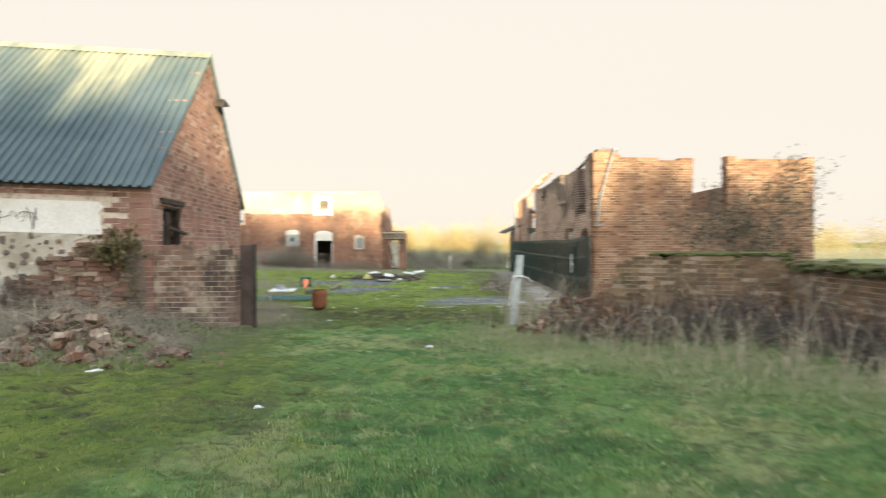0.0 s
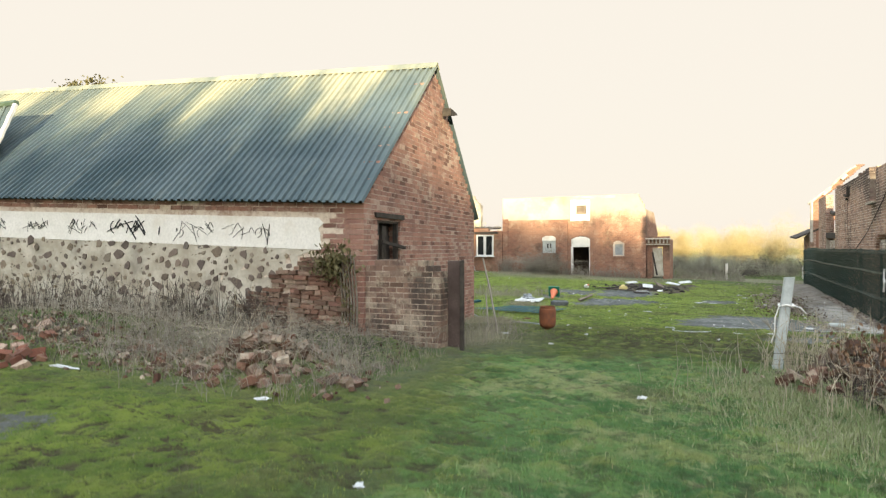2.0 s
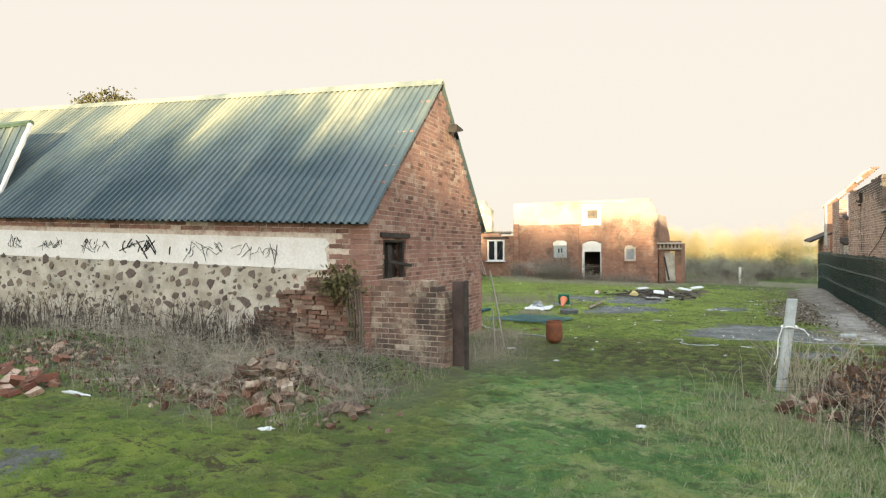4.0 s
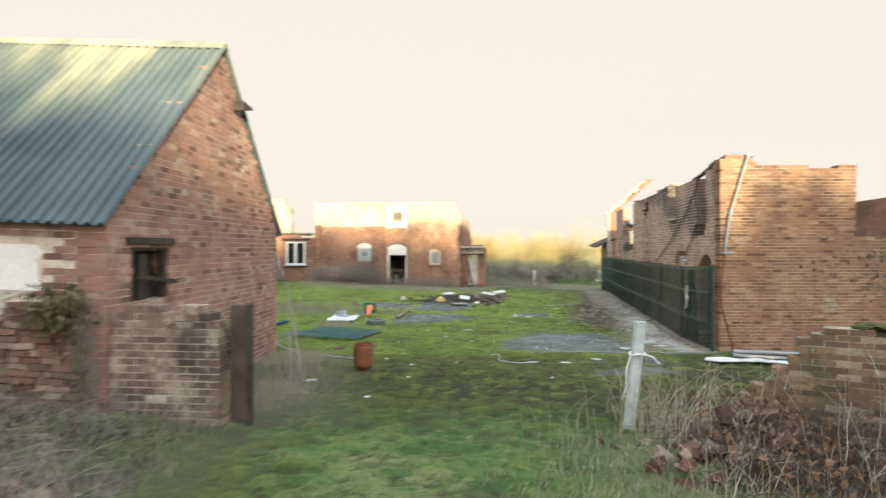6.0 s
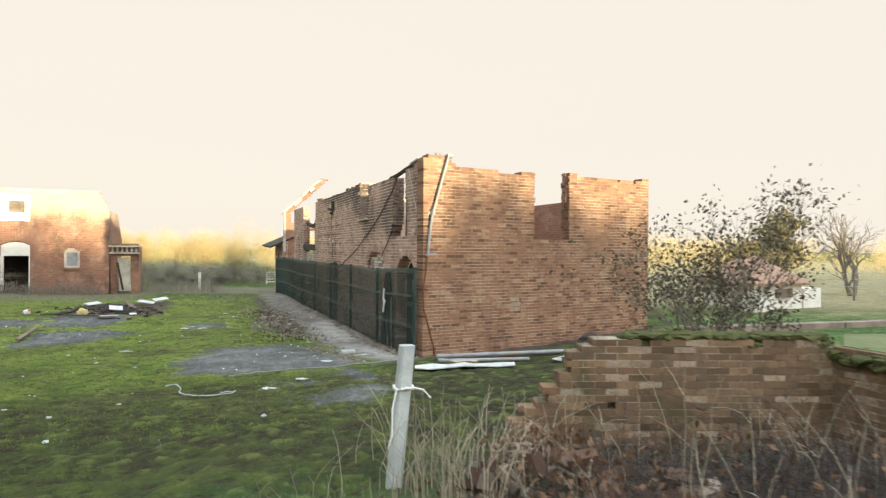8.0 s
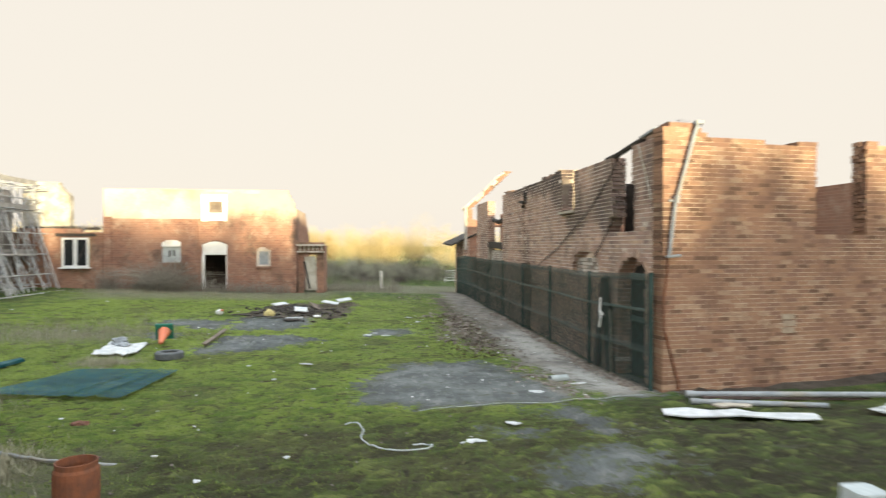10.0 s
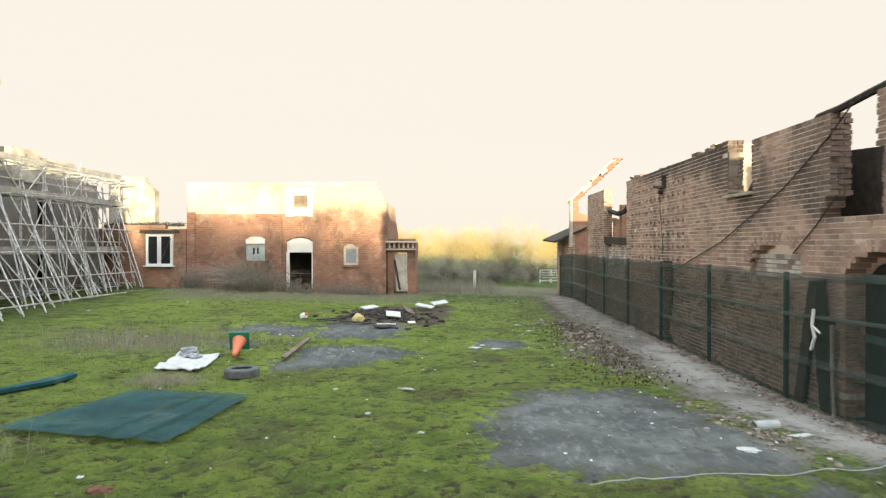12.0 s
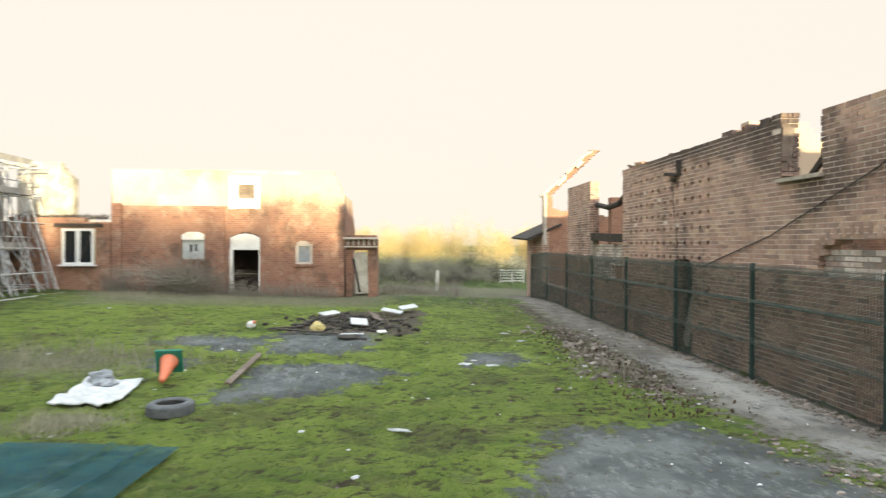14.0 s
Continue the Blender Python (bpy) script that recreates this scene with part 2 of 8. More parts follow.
M["rust"] = plain("rusted_iron", (0.23, 0.085, 0.04), (0.15, 0.065, 0.04), 9, 0.9, fine=80)
M["fence_green"] = plain("dark_green_fence", (0.03, 0.064, 0.06), (0.042, 0.085, 0.08), 3, 0.5, bump=0.05)
M["fence_rail"] = plain("worn_green_rail", (0.085, 0.125, 0.118), (0.12, 0.165, 0.155), 3, 0.5, bump=0.05)
M["fence_sheet"] = plain("teal_mesh_sheet", (0.002, 0.05, 0.062), (0.008, 0.08, 0.092), 2.5, 0.75, bump=0.4, fine=90, stain=(0.06, 0.125, 0.12))
M["concrete"] = plain("pale_concrete", (0.50, 0.54, 0.535), (0.38, 0.42, 0.42), 5, 0.85, stain=(0.36, 0.38, 0.34))
M["paper"] = plain("wet_white_board", (0.63, 0.64, 0.64), (0.47, 0.49, 0.49), 6, 0.7, bump=0.2, stain=(0.40, 0.41, 0.40))
M["orange"] = plain("faded_orange_plastic", (0.72, 0.19, 0.09), (0.62, 0.22, 0.13), 9, 0.55, bump=0.1)
M["green_plastic"] = plain("green_plastic", (0.02, 0.16, 0.11), (0.03, 0.2, 0.14), 9, 0.55, bump=0.1)
M["rubber"] = plain("grey_worn_rubber", (0.10, 0.11, 0.115), (0.15, 0.155, 0.16), 8, 0.8, bump=0.3)
M["yellow"] = plain("yellow_foam", (0.62, 0.52, 0.22), (0.5, 0.42, 0.2), 9, 0.9)
M["moss"] = plain("moss", (0.075, 0.09, 0.032), (0.13, 0.135, 0.05), 9, 1.0, fine=120, bump=0.9, dist=0.02)
M["twig"] = plain("dry_stalk", (0.37, 0.335, 0.275), (0.27, 0.245, 0.20), 7, 0.9, vary=0.5)
M["twig_dark"] = plain("bramble_stem", (0.07, 0.056, 0.05), (0.12, 0.10, 0.088), 7, 0.9, vary=0.6)
M["twig_pale"] = plain("bleached_stalk", (0.50, 0.44, 0.33), (0.40, 0.35, 0.26), 7, 0.9, vary=0.4)
M["rubble"] = plain("grey_rubble", (0.22, 0.18, 0.15), (0.42, 0.375, 0.325), 4, 0.95, vary=0.6)
M["straw"] = plain("dead_grass", (0.42, 0.395, 0.28), (0.32, 0.31, 0.215), 5, 0.95, vary=0.4)
M["leaf_brown"] = plain("dead_leaf", (0.085, 0.058, 0.04), (0.13, 0.085, 0.055), 9, 0.9, vary=0.5)
M["bracken"] = plain("rusty_bracken", (0.15, 0.085, 0.05), (0.25, 0.15, 0.09), 5, 0.9, vary=0.7)
M["leaf_dark"] = plain("dark_leaf", (0.10, 0.095, 0.065), (0.16, 0.145, 0.095), 6, 0.8, vary=0.5)
M["leaf_olive"] = plain("olive_leaf", (0.23, 0.20, 0.095), (0.32, 0.27, 0.13), 4, 0.8, vary=0.4)
M["ivy"] = plain("ivy_leaf", (0.105, 0.10, 0.04), (0.18, 0.15, 0.07), 8, 0.7, vary=0.5)
M["bark"] = plain("bark", (0.17, 0.145, 0.12), (0.25, 0.22, 0.18), 9, 0.95, fine=60)


def twig_mat(name, a, b):
    """Thin twigs far off, which let part of the light through."""
    n = Nodes(name, 0.95)
    col = n.mix(n.step(n.noise(0.3), 0.35, 0.65), a, b)
    col = n.mix(n.math("MULTIPLY", n.each(), 0.35), col, [x * 0.45 for x in a])
    tr = n.t.nodes.new("ShaderNodeBsdfTranslucent")
    sh = n.t.nodes.new("ShaderNodeMixShader")
    n.put(tr.inputs[0], col)
    n.t.links.new(n.b.outputs[0], sh.inputs[1])
    n.t.links.new(tr.outputs[0], sh.inputs[2])
    n.t.links.new(sh.outputs[0], n.t.nodes["Material Output"].inputs[0])
    return n.done(col)


# golden low sun on the far trees put into the twig colour
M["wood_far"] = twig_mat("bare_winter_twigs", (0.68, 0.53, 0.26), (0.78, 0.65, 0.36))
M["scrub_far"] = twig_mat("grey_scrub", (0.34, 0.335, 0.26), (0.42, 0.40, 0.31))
M["glass"] = Nodes("old_window_glass", 0.12).done((0.02, 0.022, 0.024))
M["black_paint"] = Nodes("black_spray_paint", 0.7).done((0.02, 0.022, 0.026))
M["scaffold_board"] = plain("grey_weathered_board", (0.40, 0.385, 0.36), (0.28, 0.27, 0.25), 3, 0.9, fine=20, stain=(0.18, 0.17, 0.16))
M["green_cap"] = plain("dull_green_metal", (0.07, 0.11, 0.075), (0.10, 0.14, 0.10), 5, 0.6)
M["room"] = plain("dim_brown_room", (0.12, 0.085, 0.072), (0.07, 0.052, 0.046), 1.5, 0.95)
M["dome_brick"] = plain("faded_roof_tile", (0.33, 0.20, 0.14), (0.40, 0.27, 0.20), 1.2, 0.95, fine=12, stain=(0.25, 0.2, 0.17))
M["green_lawn"] = plain("short_lawn", (0.135, 0.165, 0.075), (0.19, 0.21, 0.105), 2, 1.0, fine=60)


def roof_mat():
    n = Nodes("painted_corrugated_steel", 0.75, 0.0)
    col = n.mix(n.step(n.noise(0.8, 5), 0.35, 0.7), (0.045, 0.072, 0.084), (0.075, 0.105, 0.118))
    col = n.mix(n.step(n.each(), 0.2, 0.9, (0, 0.35)), col, (0.12, 0.155, 0.165))
    col = n.mix(n.step(n.noise(1.1, 6, 0.7, (3.0, 0.5, 0.5)), 0.52, 0.7, (0, 0.28)), col, (0.20, 0.215, 0.175))
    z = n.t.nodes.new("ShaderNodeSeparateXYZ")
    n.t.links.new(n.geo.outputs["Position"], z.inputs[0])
    # low sun and fading on the upper ends put into colour, sheet by sheet
    sun_fade = n.math("ADD", n.step(z.outputs[2], 3.2, 5.7), n.math("MULTIPLY", n.math("SUBTRACT", n.noise(0.75, 4, 0.55, (1.5, 0.35, 0.35)), 0.5), 2.0))
    sun_fade = n.math("ADD", sun_fade, n.math("MULTIPLY", n.math("SUBTRACT", n.obj.outputs["Random"], 0.5), 0.45))
    col = n.mix(n.step(sun_fade, 0.45, 1.2, (0, 0.6)), col, (0.21, 0.225, 0.175))
    col = n.mix(n.step(sun_fade, 0.9, 1.45, (0, 0.7)), col, (0.42, 0.395, 0.27))
    n.bump(n.noise(50, 3), 0.12, 0.004)
    return n.done(col)


def far_wall_mat(name="far_red_brick", washed=None):
    """Red brick seen from afar: courses as fine bands over patchy tone; washed: heights between which a pale wash with
    sun glow in its colour sets in.
    """
    n = Nodes(name, 0.95)
    t = n.t.nodes.new("ShaderNodeTexBrick")
    v = n.t.nodes.new("ShaderNodeSeparateXYZ")
    c = n.t.nodes.new("ShaderNodeCombineXYZ")
    n.t.links.new(n.geo.outputs["Position"], v.inputs[0])
    s = n.math("ADD", v.outputs[0], v.outputs[1])
    n.t.links.new(s, c.inputs[0])
    n.t.links.new(v.outputs[2], c.inputs[1])
    n.t.links.new(c.outputs[0], t.inputs["Vector"])
    t.inputs["Scale"].default_value = 1.0
    t.inputs["Brick Width"].default_value, t.inputs["Row Height"].default_value, t.inputs["Mortar Size"].default_value = 0.235, 0.08, 0.007
    t.inputs["Color1"].default_value, t.inputs["Color2"].default_value, t.inputs["Mortar"].default_value = rgb((0.29, 0.145, 0.095)), rgb((0.20, 0.10, 0.072)), rgb((0.31, 0.195, 0.14))
    col = n.mix(n.step(n.noise(0.55, 6), 0.4, 0.68, (0, 0.5)), t.outputs[0], (0.36, 0.21, 0.145))
    col = n.mix(n.step(n.noise(1.7, 8, 0.78), 0.50, 0.64, (0, 0.65)), col, (0.40, 0.285, 0.21))
    col = n.mix(n.step(n.noise(0.7, 7, 0.75), 0.5, 0.66, (0, 0.75)), col, (0.10, 0.075, 0.055))
    # sunlight higher up the wall put into the colour as a ragged pale wash
    if washed:
        high = n.math("ADD", v.outputs[2], n.math("MULTIPLY", n.math("SUBTRACT", n.noise(0.8, 7, 0.75), 0.5), 2.4))
        col = n.mix(n.step(high, washed[0], washed[1], (0, 0.9)), col, n.mix(n.noise(1.3, 5), (0.53, 0.45, 0.34), (0.44, 0.34, 0.24)))
    n.bump(t.outputs["Fac"], 0.3, -0.006)
    return n.done(col)


def lush_colour(n):
    """Deep green grass in clumps, bleached in patches, dark between the clumps."""
    col = n.mix(n.step(n.noise(1.3, 7, 0.72, (1, 1.5, 1)), 0.40, 0.60), (0.065, 0.165, 0.048), (0.15, 0.275, 0.08))
    col = n.mix(n.step(n.noise(0.8, 6, 0.7), 0.50, 0.64, (0, 0.85)), col, (0.33, 0.36, 0.16))
    col = n.mix(n.step(n.noise(4.2, 6, 0.72, (1, 1.4, 1)), 0.55, 0.66, (0, 0.75)), col, (0.36, 0.40, 0.19))
    col = n.mix(n.step(n.noise(3.1, 7, 0.75, (1, 1.5, 1)), 0.52, 0.60, (0, 0.7)), col, (0.05, 0.095, 0.03))
    return n.mix(n.step(n.noise(1.9, 7, 0.75), 0.60, 0.66, (0, 0.65)), col, (0.13, 0.105, 0.06))


def lush_blade_mat():
    n = Nodes("lush_grass", 0.8)
    col = lush_colour(n)
    col = n.mix(n.math("MULTIPLY", n.each(), 0.4), col, (0.05, 0.085, 0.025))
    return n.done(n.mix(n.step(n.each(), 0.86, 1.0, (0, 0.7)), col, (0.42, 0.42, 0.24)))


def ground_mat():
    n = Nodes("mossy_yard_ground", 1.0)
    big, mid, fine = n.noise(0.35, 5, 0.6), n.noise(2.3, 6, 0.65), n.noise(22, 5, 0.7)
    patch, tuft = n.noise(1.3, 7, 0.72, (1, 1.5, 1)), n.noise(7.0, 7, 0.75, (1, 1.3, 1))
    hump = n.math("ADD", n.attr("hump"), n.math("MULTIPLY", n.math("SUBTRACT", tuft, 0.5), 1.1))
    bare = n.mix(n.step(n.noise(5.0, 6, 0.7), 0.4, 0.62), (0.045, 0.036, 0.022), (0.10, 0.092, 0.05))
    # yard turf
    col = n.mix(n.step(mid, 0.4, 0.62), (0.055, 0.105, 0.026), (0.125, 0.165, 0.036))
    moss = n.mix(n.step(mid, 0.38, 0.62), (0.125, 0.20, 0.03), (0.235, 0.31, 0.052))
    moss = n.mix(n.step(patch, 0.54, 0.68, (0, 0.7)), moss, (0.095, 0.115, 0.04))
    col = n.mix(n.math("MULTIPLY", n.attr("mossy"), n.step(big, 0.25, 0.5)), col, moss)
    # longer deep green grass, bleached here and there
    lush = lush_colour(n)
    col = n.mix(n.step(n.math("ADD", n.attr("lush"), n.math("MULTIPLY", n.math("SUBTRACT", patch, 0.5), 1.1)), 0.3, 0.7), col, lush)
    # trodden, wet ground
    wet = n.mix(n.step(mid, 0.42, 0.6), (0.05, 0.04, 0.024), (0.078, 0.105, 0.03))
    col = n.mix(n.step(n.math("ADD", n.attr("wet"), n.math("MULTIPLY", n.math("SUBTRACT", patch, 0.5), 1.3)), 0.15, 0.8, (0, 0.92)), col, wet)
    glow = n.math("MULTIPLY", n.attr("bright"), n.step(n.noise(0.9, 6, 0.7), 0.36, 0.58))
    col = n.mix(n.math("MULTIPLY", glow, 0.6), col, (0.26, 0.345, 0.065))
    col = n.mix(n.math("MULTIPLY", n.attr("mossy"), n.step(n.noise(0.42, 7, 0.72), 0.50, 0.62, (0, 0.7))), col, n.mix(tuft, (0.07, 0.078, 0.03), (0.17, 0.165, 0.065)))
    # relief shading in colour: cushion tops bright, hollows dark with soil and dead leaf
    col = n.mix(n.step(hump, 0.55, 1.0, (0, 0.55)), col, n.mix(mid, (0.22, 0.28, 0.06), (0.34, 0.38, 0.12)))
    col = n.mix(n.math("MULTIPLY", n.step(hump, 0.38, 0.10, (0, 0.9)), n.step(n.attr("lush"), 0.9, 0.2, (0.6, 1.0))), col, bare)
    col = n.mix(n.step(n.noise(1.9, 6, 0.7, (1, 2, 1)), 0.6, 0.7, (0, 0.5)), col, (0.15, 0.15, 0.105))
    col = n.mix(n.step(n.noise(0.62, 7, 0.75), 0.56, 0.64, (0, 0.6)), col, n.mix(tuft, (0.045, 0.062, 0.022), (0.12, 0.11, 0.06)))
    # fine dark gaps and torn earth showing through the moss
    col = n.mix(n.math("MULTIPLY", n.attr("mossy"), n.step(n.noise(8.5, 7, 0.78, (1, 1.6, 1)), 0.56, 0.62, (0, 0.75))), col, (0.036, 0.038, 0.016))
    col = n.mix(n.math("MULTIPLY", n.attr("mossy"), n.step(n.noise(1.5, 8, 0.76, (1, 2.2, 1)), 0.57, 0.62, (0, 0.9))), col, n.mix(tuft, (0.035, 0.028, 0.018), (0.10, 0.075, 0.045)))
    col = n.mix(n.math("MULTIPLY", n.attr("dry"), 0.75), col, n.mix(mid, (0.27, 0.255, 0.185), (0.155, 0.145, 0.10)))
    # sunlight on the far field put into its straw colour
    field = n.mix(n.step(patch, 0.4, 0.62), (0.36, 0.33, 0.19), (0.47, 0.42, 0.25))
    col = n.mix(n.attr("field"), col, field)
    col = n.mix(n.step(fine, 0.5, 0.68, (0, 0.4)), col, (0.03, 0.036, 0.014))
    col = n.mix(n.step(n.noise(17, 5, 0.7), 0.55, 0.68, (0, 0.4)), col, (0.20, 0.215, 0.085))
    dirt = n.mix(n.step(mid, 0.35, 0.65), (0.085, 0.068, 0.052), (0.15, 0.125, 0.10))
    dirt = n.mix(n.step(n.noise(40, 4), 0.55, 0.7, (0, 0.7)), dirt, (0.21, 0.16, 0.125))
    col = n.mix(n.step(n.math("ADD", n.attr("dirt"), n.math("MULTIPLY", n.math("SUBTRACT", mid, 0.5), 1.6)), 0.42, 0.6), col, dirt)
    # old concrete: grey screed, brown silt, chalky worn streaks, moss in the cracks
    slab = n.mix(n.step(n.noise(1.0, 6, 0.65), 0.4, 0.65), (0.08, 0.088, 0.087), (0.155, 0.164, 0.157))
    silt = n.mix(n.step(n.noise(1.7, 6, 0.7), 0.4, 0.62), (0.145, 0.126, 0.105), (0.24, 0.214, 0.183))
    slab = n.mix(n.step(n.math("ADD", n.attr("silt"), n.math("MULTIPLY", n.math("SUBTRACT", n.noise(0.9, 6, 0.7), 0.5), 1.5)), 0.35, 0.65), slab, silt)
    slab = n.mix(n.step(n.noise(1.3, 8, 0.78, (1.5, 0.7, 1)), 0.54, 0.66, (0, 0.5)), slab, (0.25, 0.25, 0.24))
    chalk = n.math("MULTIPLY", n.attr("chalk"), n.step(n.noise(1.9, 8, 0.78), 0.33, 0.52))
    slab = n.mix(chalk, slab, n.mix(n.noise(6, 6, 0.7), (0.30, 0.29, 0.265), (0.54, 0.525, 0.485)))
    slab = n.mix(n.step(n.noise(0.8, 6, 0.7, (1.3, 0.6, 1)), 0.53, 0.62, (0, 0.4)), slab, (0.085, 0.088, 0.092))
    slab = n.mix(n.step(n.noise(3.0, 8, 0.8), 0.585, 0.64, (0, 0.8)), slab, (0.06, 0.065, 0.03))
    slab = n.mix(n.step(n.noise(4.5, 8, 0.8, (1.6, 0.7, 1)), 0.53, 0.62, (0, 0.55)), slab, (0.26, 0.262, 0.25))
    slab = n.mix(n.step(n.noise(3.6, 8, 0.8, (1.6, 0.7, 1)), 0.54, 0.62, (0, 0.7)), slab, (0.06, 0.06, 0.052))
    slab = n.mix(n.step(n.noise(60, 4), 0.5, 0.75, (0, 0.45)), slab, (0.075, 0.075, 0.072))
    edge = n.math("ADD", n.attr("slab"), n.math("MULTIPLY", n.math("SUBTRACT", n.noise(2.0, 8, 0.8), 0.5), 2.6))
    on_slab = n.step(edge, 0.46, 0.58)
    col = n.mix(on_slab, col, slab)
    # moss and soil that creep over the slab's edge
    creep = n.math("MULTIPLY", n.step(edge, 1.0, 0.5), n.step(n.noise(3.6, 8, 0.8), 0.50, 0.58, (0, 0.9)))
    col = n.mix(n.math("MULTIPLY", on_slab, creep), col, n.mix(tuft, (0.05, 0.065, 0.02), (0.13, 0.15, 0.045)))
    rough_part = n.math("SUBTRACT", 1.0, n.math("MULTIPLY", n.attr("slab"), 0.85))
    n.bump(n.math("MULTIPLY", rough_part, n.math("ADD", fine, n.math("ADD", n.math("MULTIPLY", n.noise(90, 4), 0.6), n.math("MULTIPLY", tuft, 2.6)))), 1.0, 0.06)
    return n.done(col)


def grass_mat(name="grass_blade", k=1.0):
    n = Nodes(name, 0.8)
    col = n.mix(n.each(), (0.075 * k, 0.125 * k, 0.03 * k), (0.15 * k, 0.195 * k, 0.05 * k))
    col = n.mix(n.step(n.each(), 0.8, 1.0), col, (0.27 * k, 0.26 * k, 0.13 * k))
    col = n.mix(n.step(n.noise(0.5, 4), 0.42, 0.62, (0, 0.6)), col, (0.085 * k, 0.16 * k, 0.055 * k))
    return n.done(col)


M["grass_lush"] = lush_blade_mat()
M["moss_sprig"] = plain("moss_sprig", (0.15, 0.215, 0.04), (0.30, 0.37, 0.085), 2.2, 0.9, vary=0.45, fine=30)
M["grass_pale"] = plain("pale_grass", (0.23, 0.29, 0.13), (0.32, 0.35, 0.19), 1.5, 0.85, vary=0.4)
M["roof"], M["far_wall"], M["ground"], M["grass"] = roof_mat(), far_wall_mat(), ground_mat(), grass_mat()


# ---- geometry helpers ----
class Geo:
    """Collects faces of one mesh."""
    def __init__(self):
        self.v, self.f = [], []

    def add(self, verts, faces):
        k = len(self.v)
        self.v += [tuple(p) for p in verts]
        self.f += [tuple(i + k for i in f) for f in faces]
        return self

    def box(self, c, s, m=None):
        x, y, z = s[0] / 2, s[1] / 2, s[2] / 2
        p = [Vector((a * x, b * y, d * z)) for a in (-1, 1) for b in (-1, 1) for d in (-1, 1)]
        if m is not None:
            p = [m @ q for q in p]
        return self.add([q + Vector(c) for q in p], [(0, 1, 3, 2), (4, 6, 7, 5), (0, 4, 5, 1), (2, 3, 7, 6), (0, 2, 6, 4), (1, 5, 7, 3)])

    def tube(self, pts, r, n=8, r_end=None, cap=True):
        pts = [Vector(p) for p in pts]
        k = len(self.v)
        for i, p in enumerate(pts):
            d = (pts[min(i + 1, len(pts) - 1)] - pts[max(i - 1, 0)]).normalized()
            a = d.orthogonal().normalized()
            b = d.cross(a)
            rr = r if r_end is None else r + (r_end - r) * i / (len(pts) - 1)
            self.v += [tuple(p + rr * (cos(2 * pi * j / n) * a + sin(2 * pi * j / n) * b)) for j in range(n)]
        for i in range(len(pts) - 1):
            self.f += [(k + i * n + j, k + i * n + (j + 1) % n, k + (i + 1) * n + (j + 1) % n, k + (i + 1) * n + j) for j in range(n)]
        if cap:
            self.f += [tuple(k + j for j in reversed(range(n))), tuple(k + (len(pts) - 1) * n + j for j in range(n))]
        return self

    def prism(self, outline, a, b):
        """An outline of 2D points, lifted by the functions a (front) and b (back) into space."""
        n = len(outline)
        front, back = [a(*p) for p in outline], [b(*p) for p in outline]
        return self.add(front + back, [tuple(range(n)), tuple(reversed(range(n, 2 * n)))] + [(i, i + n, (i + 1) % n + n, (i + 1) % n) for i in range(n)])

    def blob(self, c, s, rnd, rough=0.2, m=None):
        """A faceted lump."""
        b = bmesh.new()
        bmesh.ops.create_icosphere(b, subdivisions=1, radius=1)
        p = [Vector((q.co.x * s[0], q.co.y * s[1], q.co.z * s[2])) * (1 + rnd.uniform(-rough, rough)) for q in b.verts]
        if m is not None:
            p = [m @ q for q in p]
        self.add([q + Vector(c) for q in p], [[q.index for q in f.verts] for f in b.faces])
        b.free()
        return self

    def lump(self, c, s, k, rough=0.5, m=None):
        """A crumpled lump with folds."""
        b = bmesh.new()
        bmesh.ops.create_icosphere(b, subdivisions=3, radius=1)
        p = []
        for q in b.verts:
            w = 1 + rough * (noise.noise(q.co * 1.7 + Vector((k, 0, 0))) + 0.6 * abs(noise.noise(q.co * 4.5 + Vector((0, k, 0)))))
            p.append(Vector((q.co.x * s[0], q.co.y * s[1], max(q.co.z, -0.5) * s[2])) * w)
        if m is not None:
            p = [m @ q for q in p]
        self.add([q + Vector(c) for q in p], [[q.index for q in f.verts] for f in b.faces])
        b.free()
        return self

    def mesh(self, name):
        me = bpy.data.meshes.new(name)
        me.from_pydata(self.v, [], self.f)
        me.update()
        return me


def obj(name, g, material, parent=None, label="", smooth=False, bevel=0.0, weld=True):
    me = g if isinstance(g, bpy.types.Mesh) else g.mesh(name)
    if not me.materials:
        me.materials.append(material)
    if bevel or (weld and not isinstance(g, bpy.types.Mesh) and len(me.polygons) < 4000):
        b = bmesh.new()
        b.from_mesh(me)
        if bevel:
            bmesh.ops.bevel(b, geom=[e for e in b.edges if len(e.link_faces) == 2 and e.calc_face_angle(0) > 0.6], offset=bevel, segments=2, affect="EDGES", profile=0.6)
        bmesh.ops.recalc_face_normals(b, faces=b.faces)
        b.to_mesh(me)
        b.free()
    if smooth:
        me.polygons.foreach_set("use_smooth", [True] * len(me.polygons))
    ob = new(name, me)
    if parent is not None:
        ob.parent = parent
        ob.matrix_parent_inverse = Matrix.Translation(parent.location).inverted() if parent.parent is None else Matrix()
    if label:
        ob["label"] = label
    return ob


def base(name, at, label, category, group="", kind=""):
    e = new(name)
    e.empty_display_size = 0.2
    e.location = at
    return tagged(e, label, category, group, kind)


def smooth01(a, b, x):
    t = min(max((x - a) / (b - a), 0.0), 1.0)
    return t * t * (3 - 2 * t)


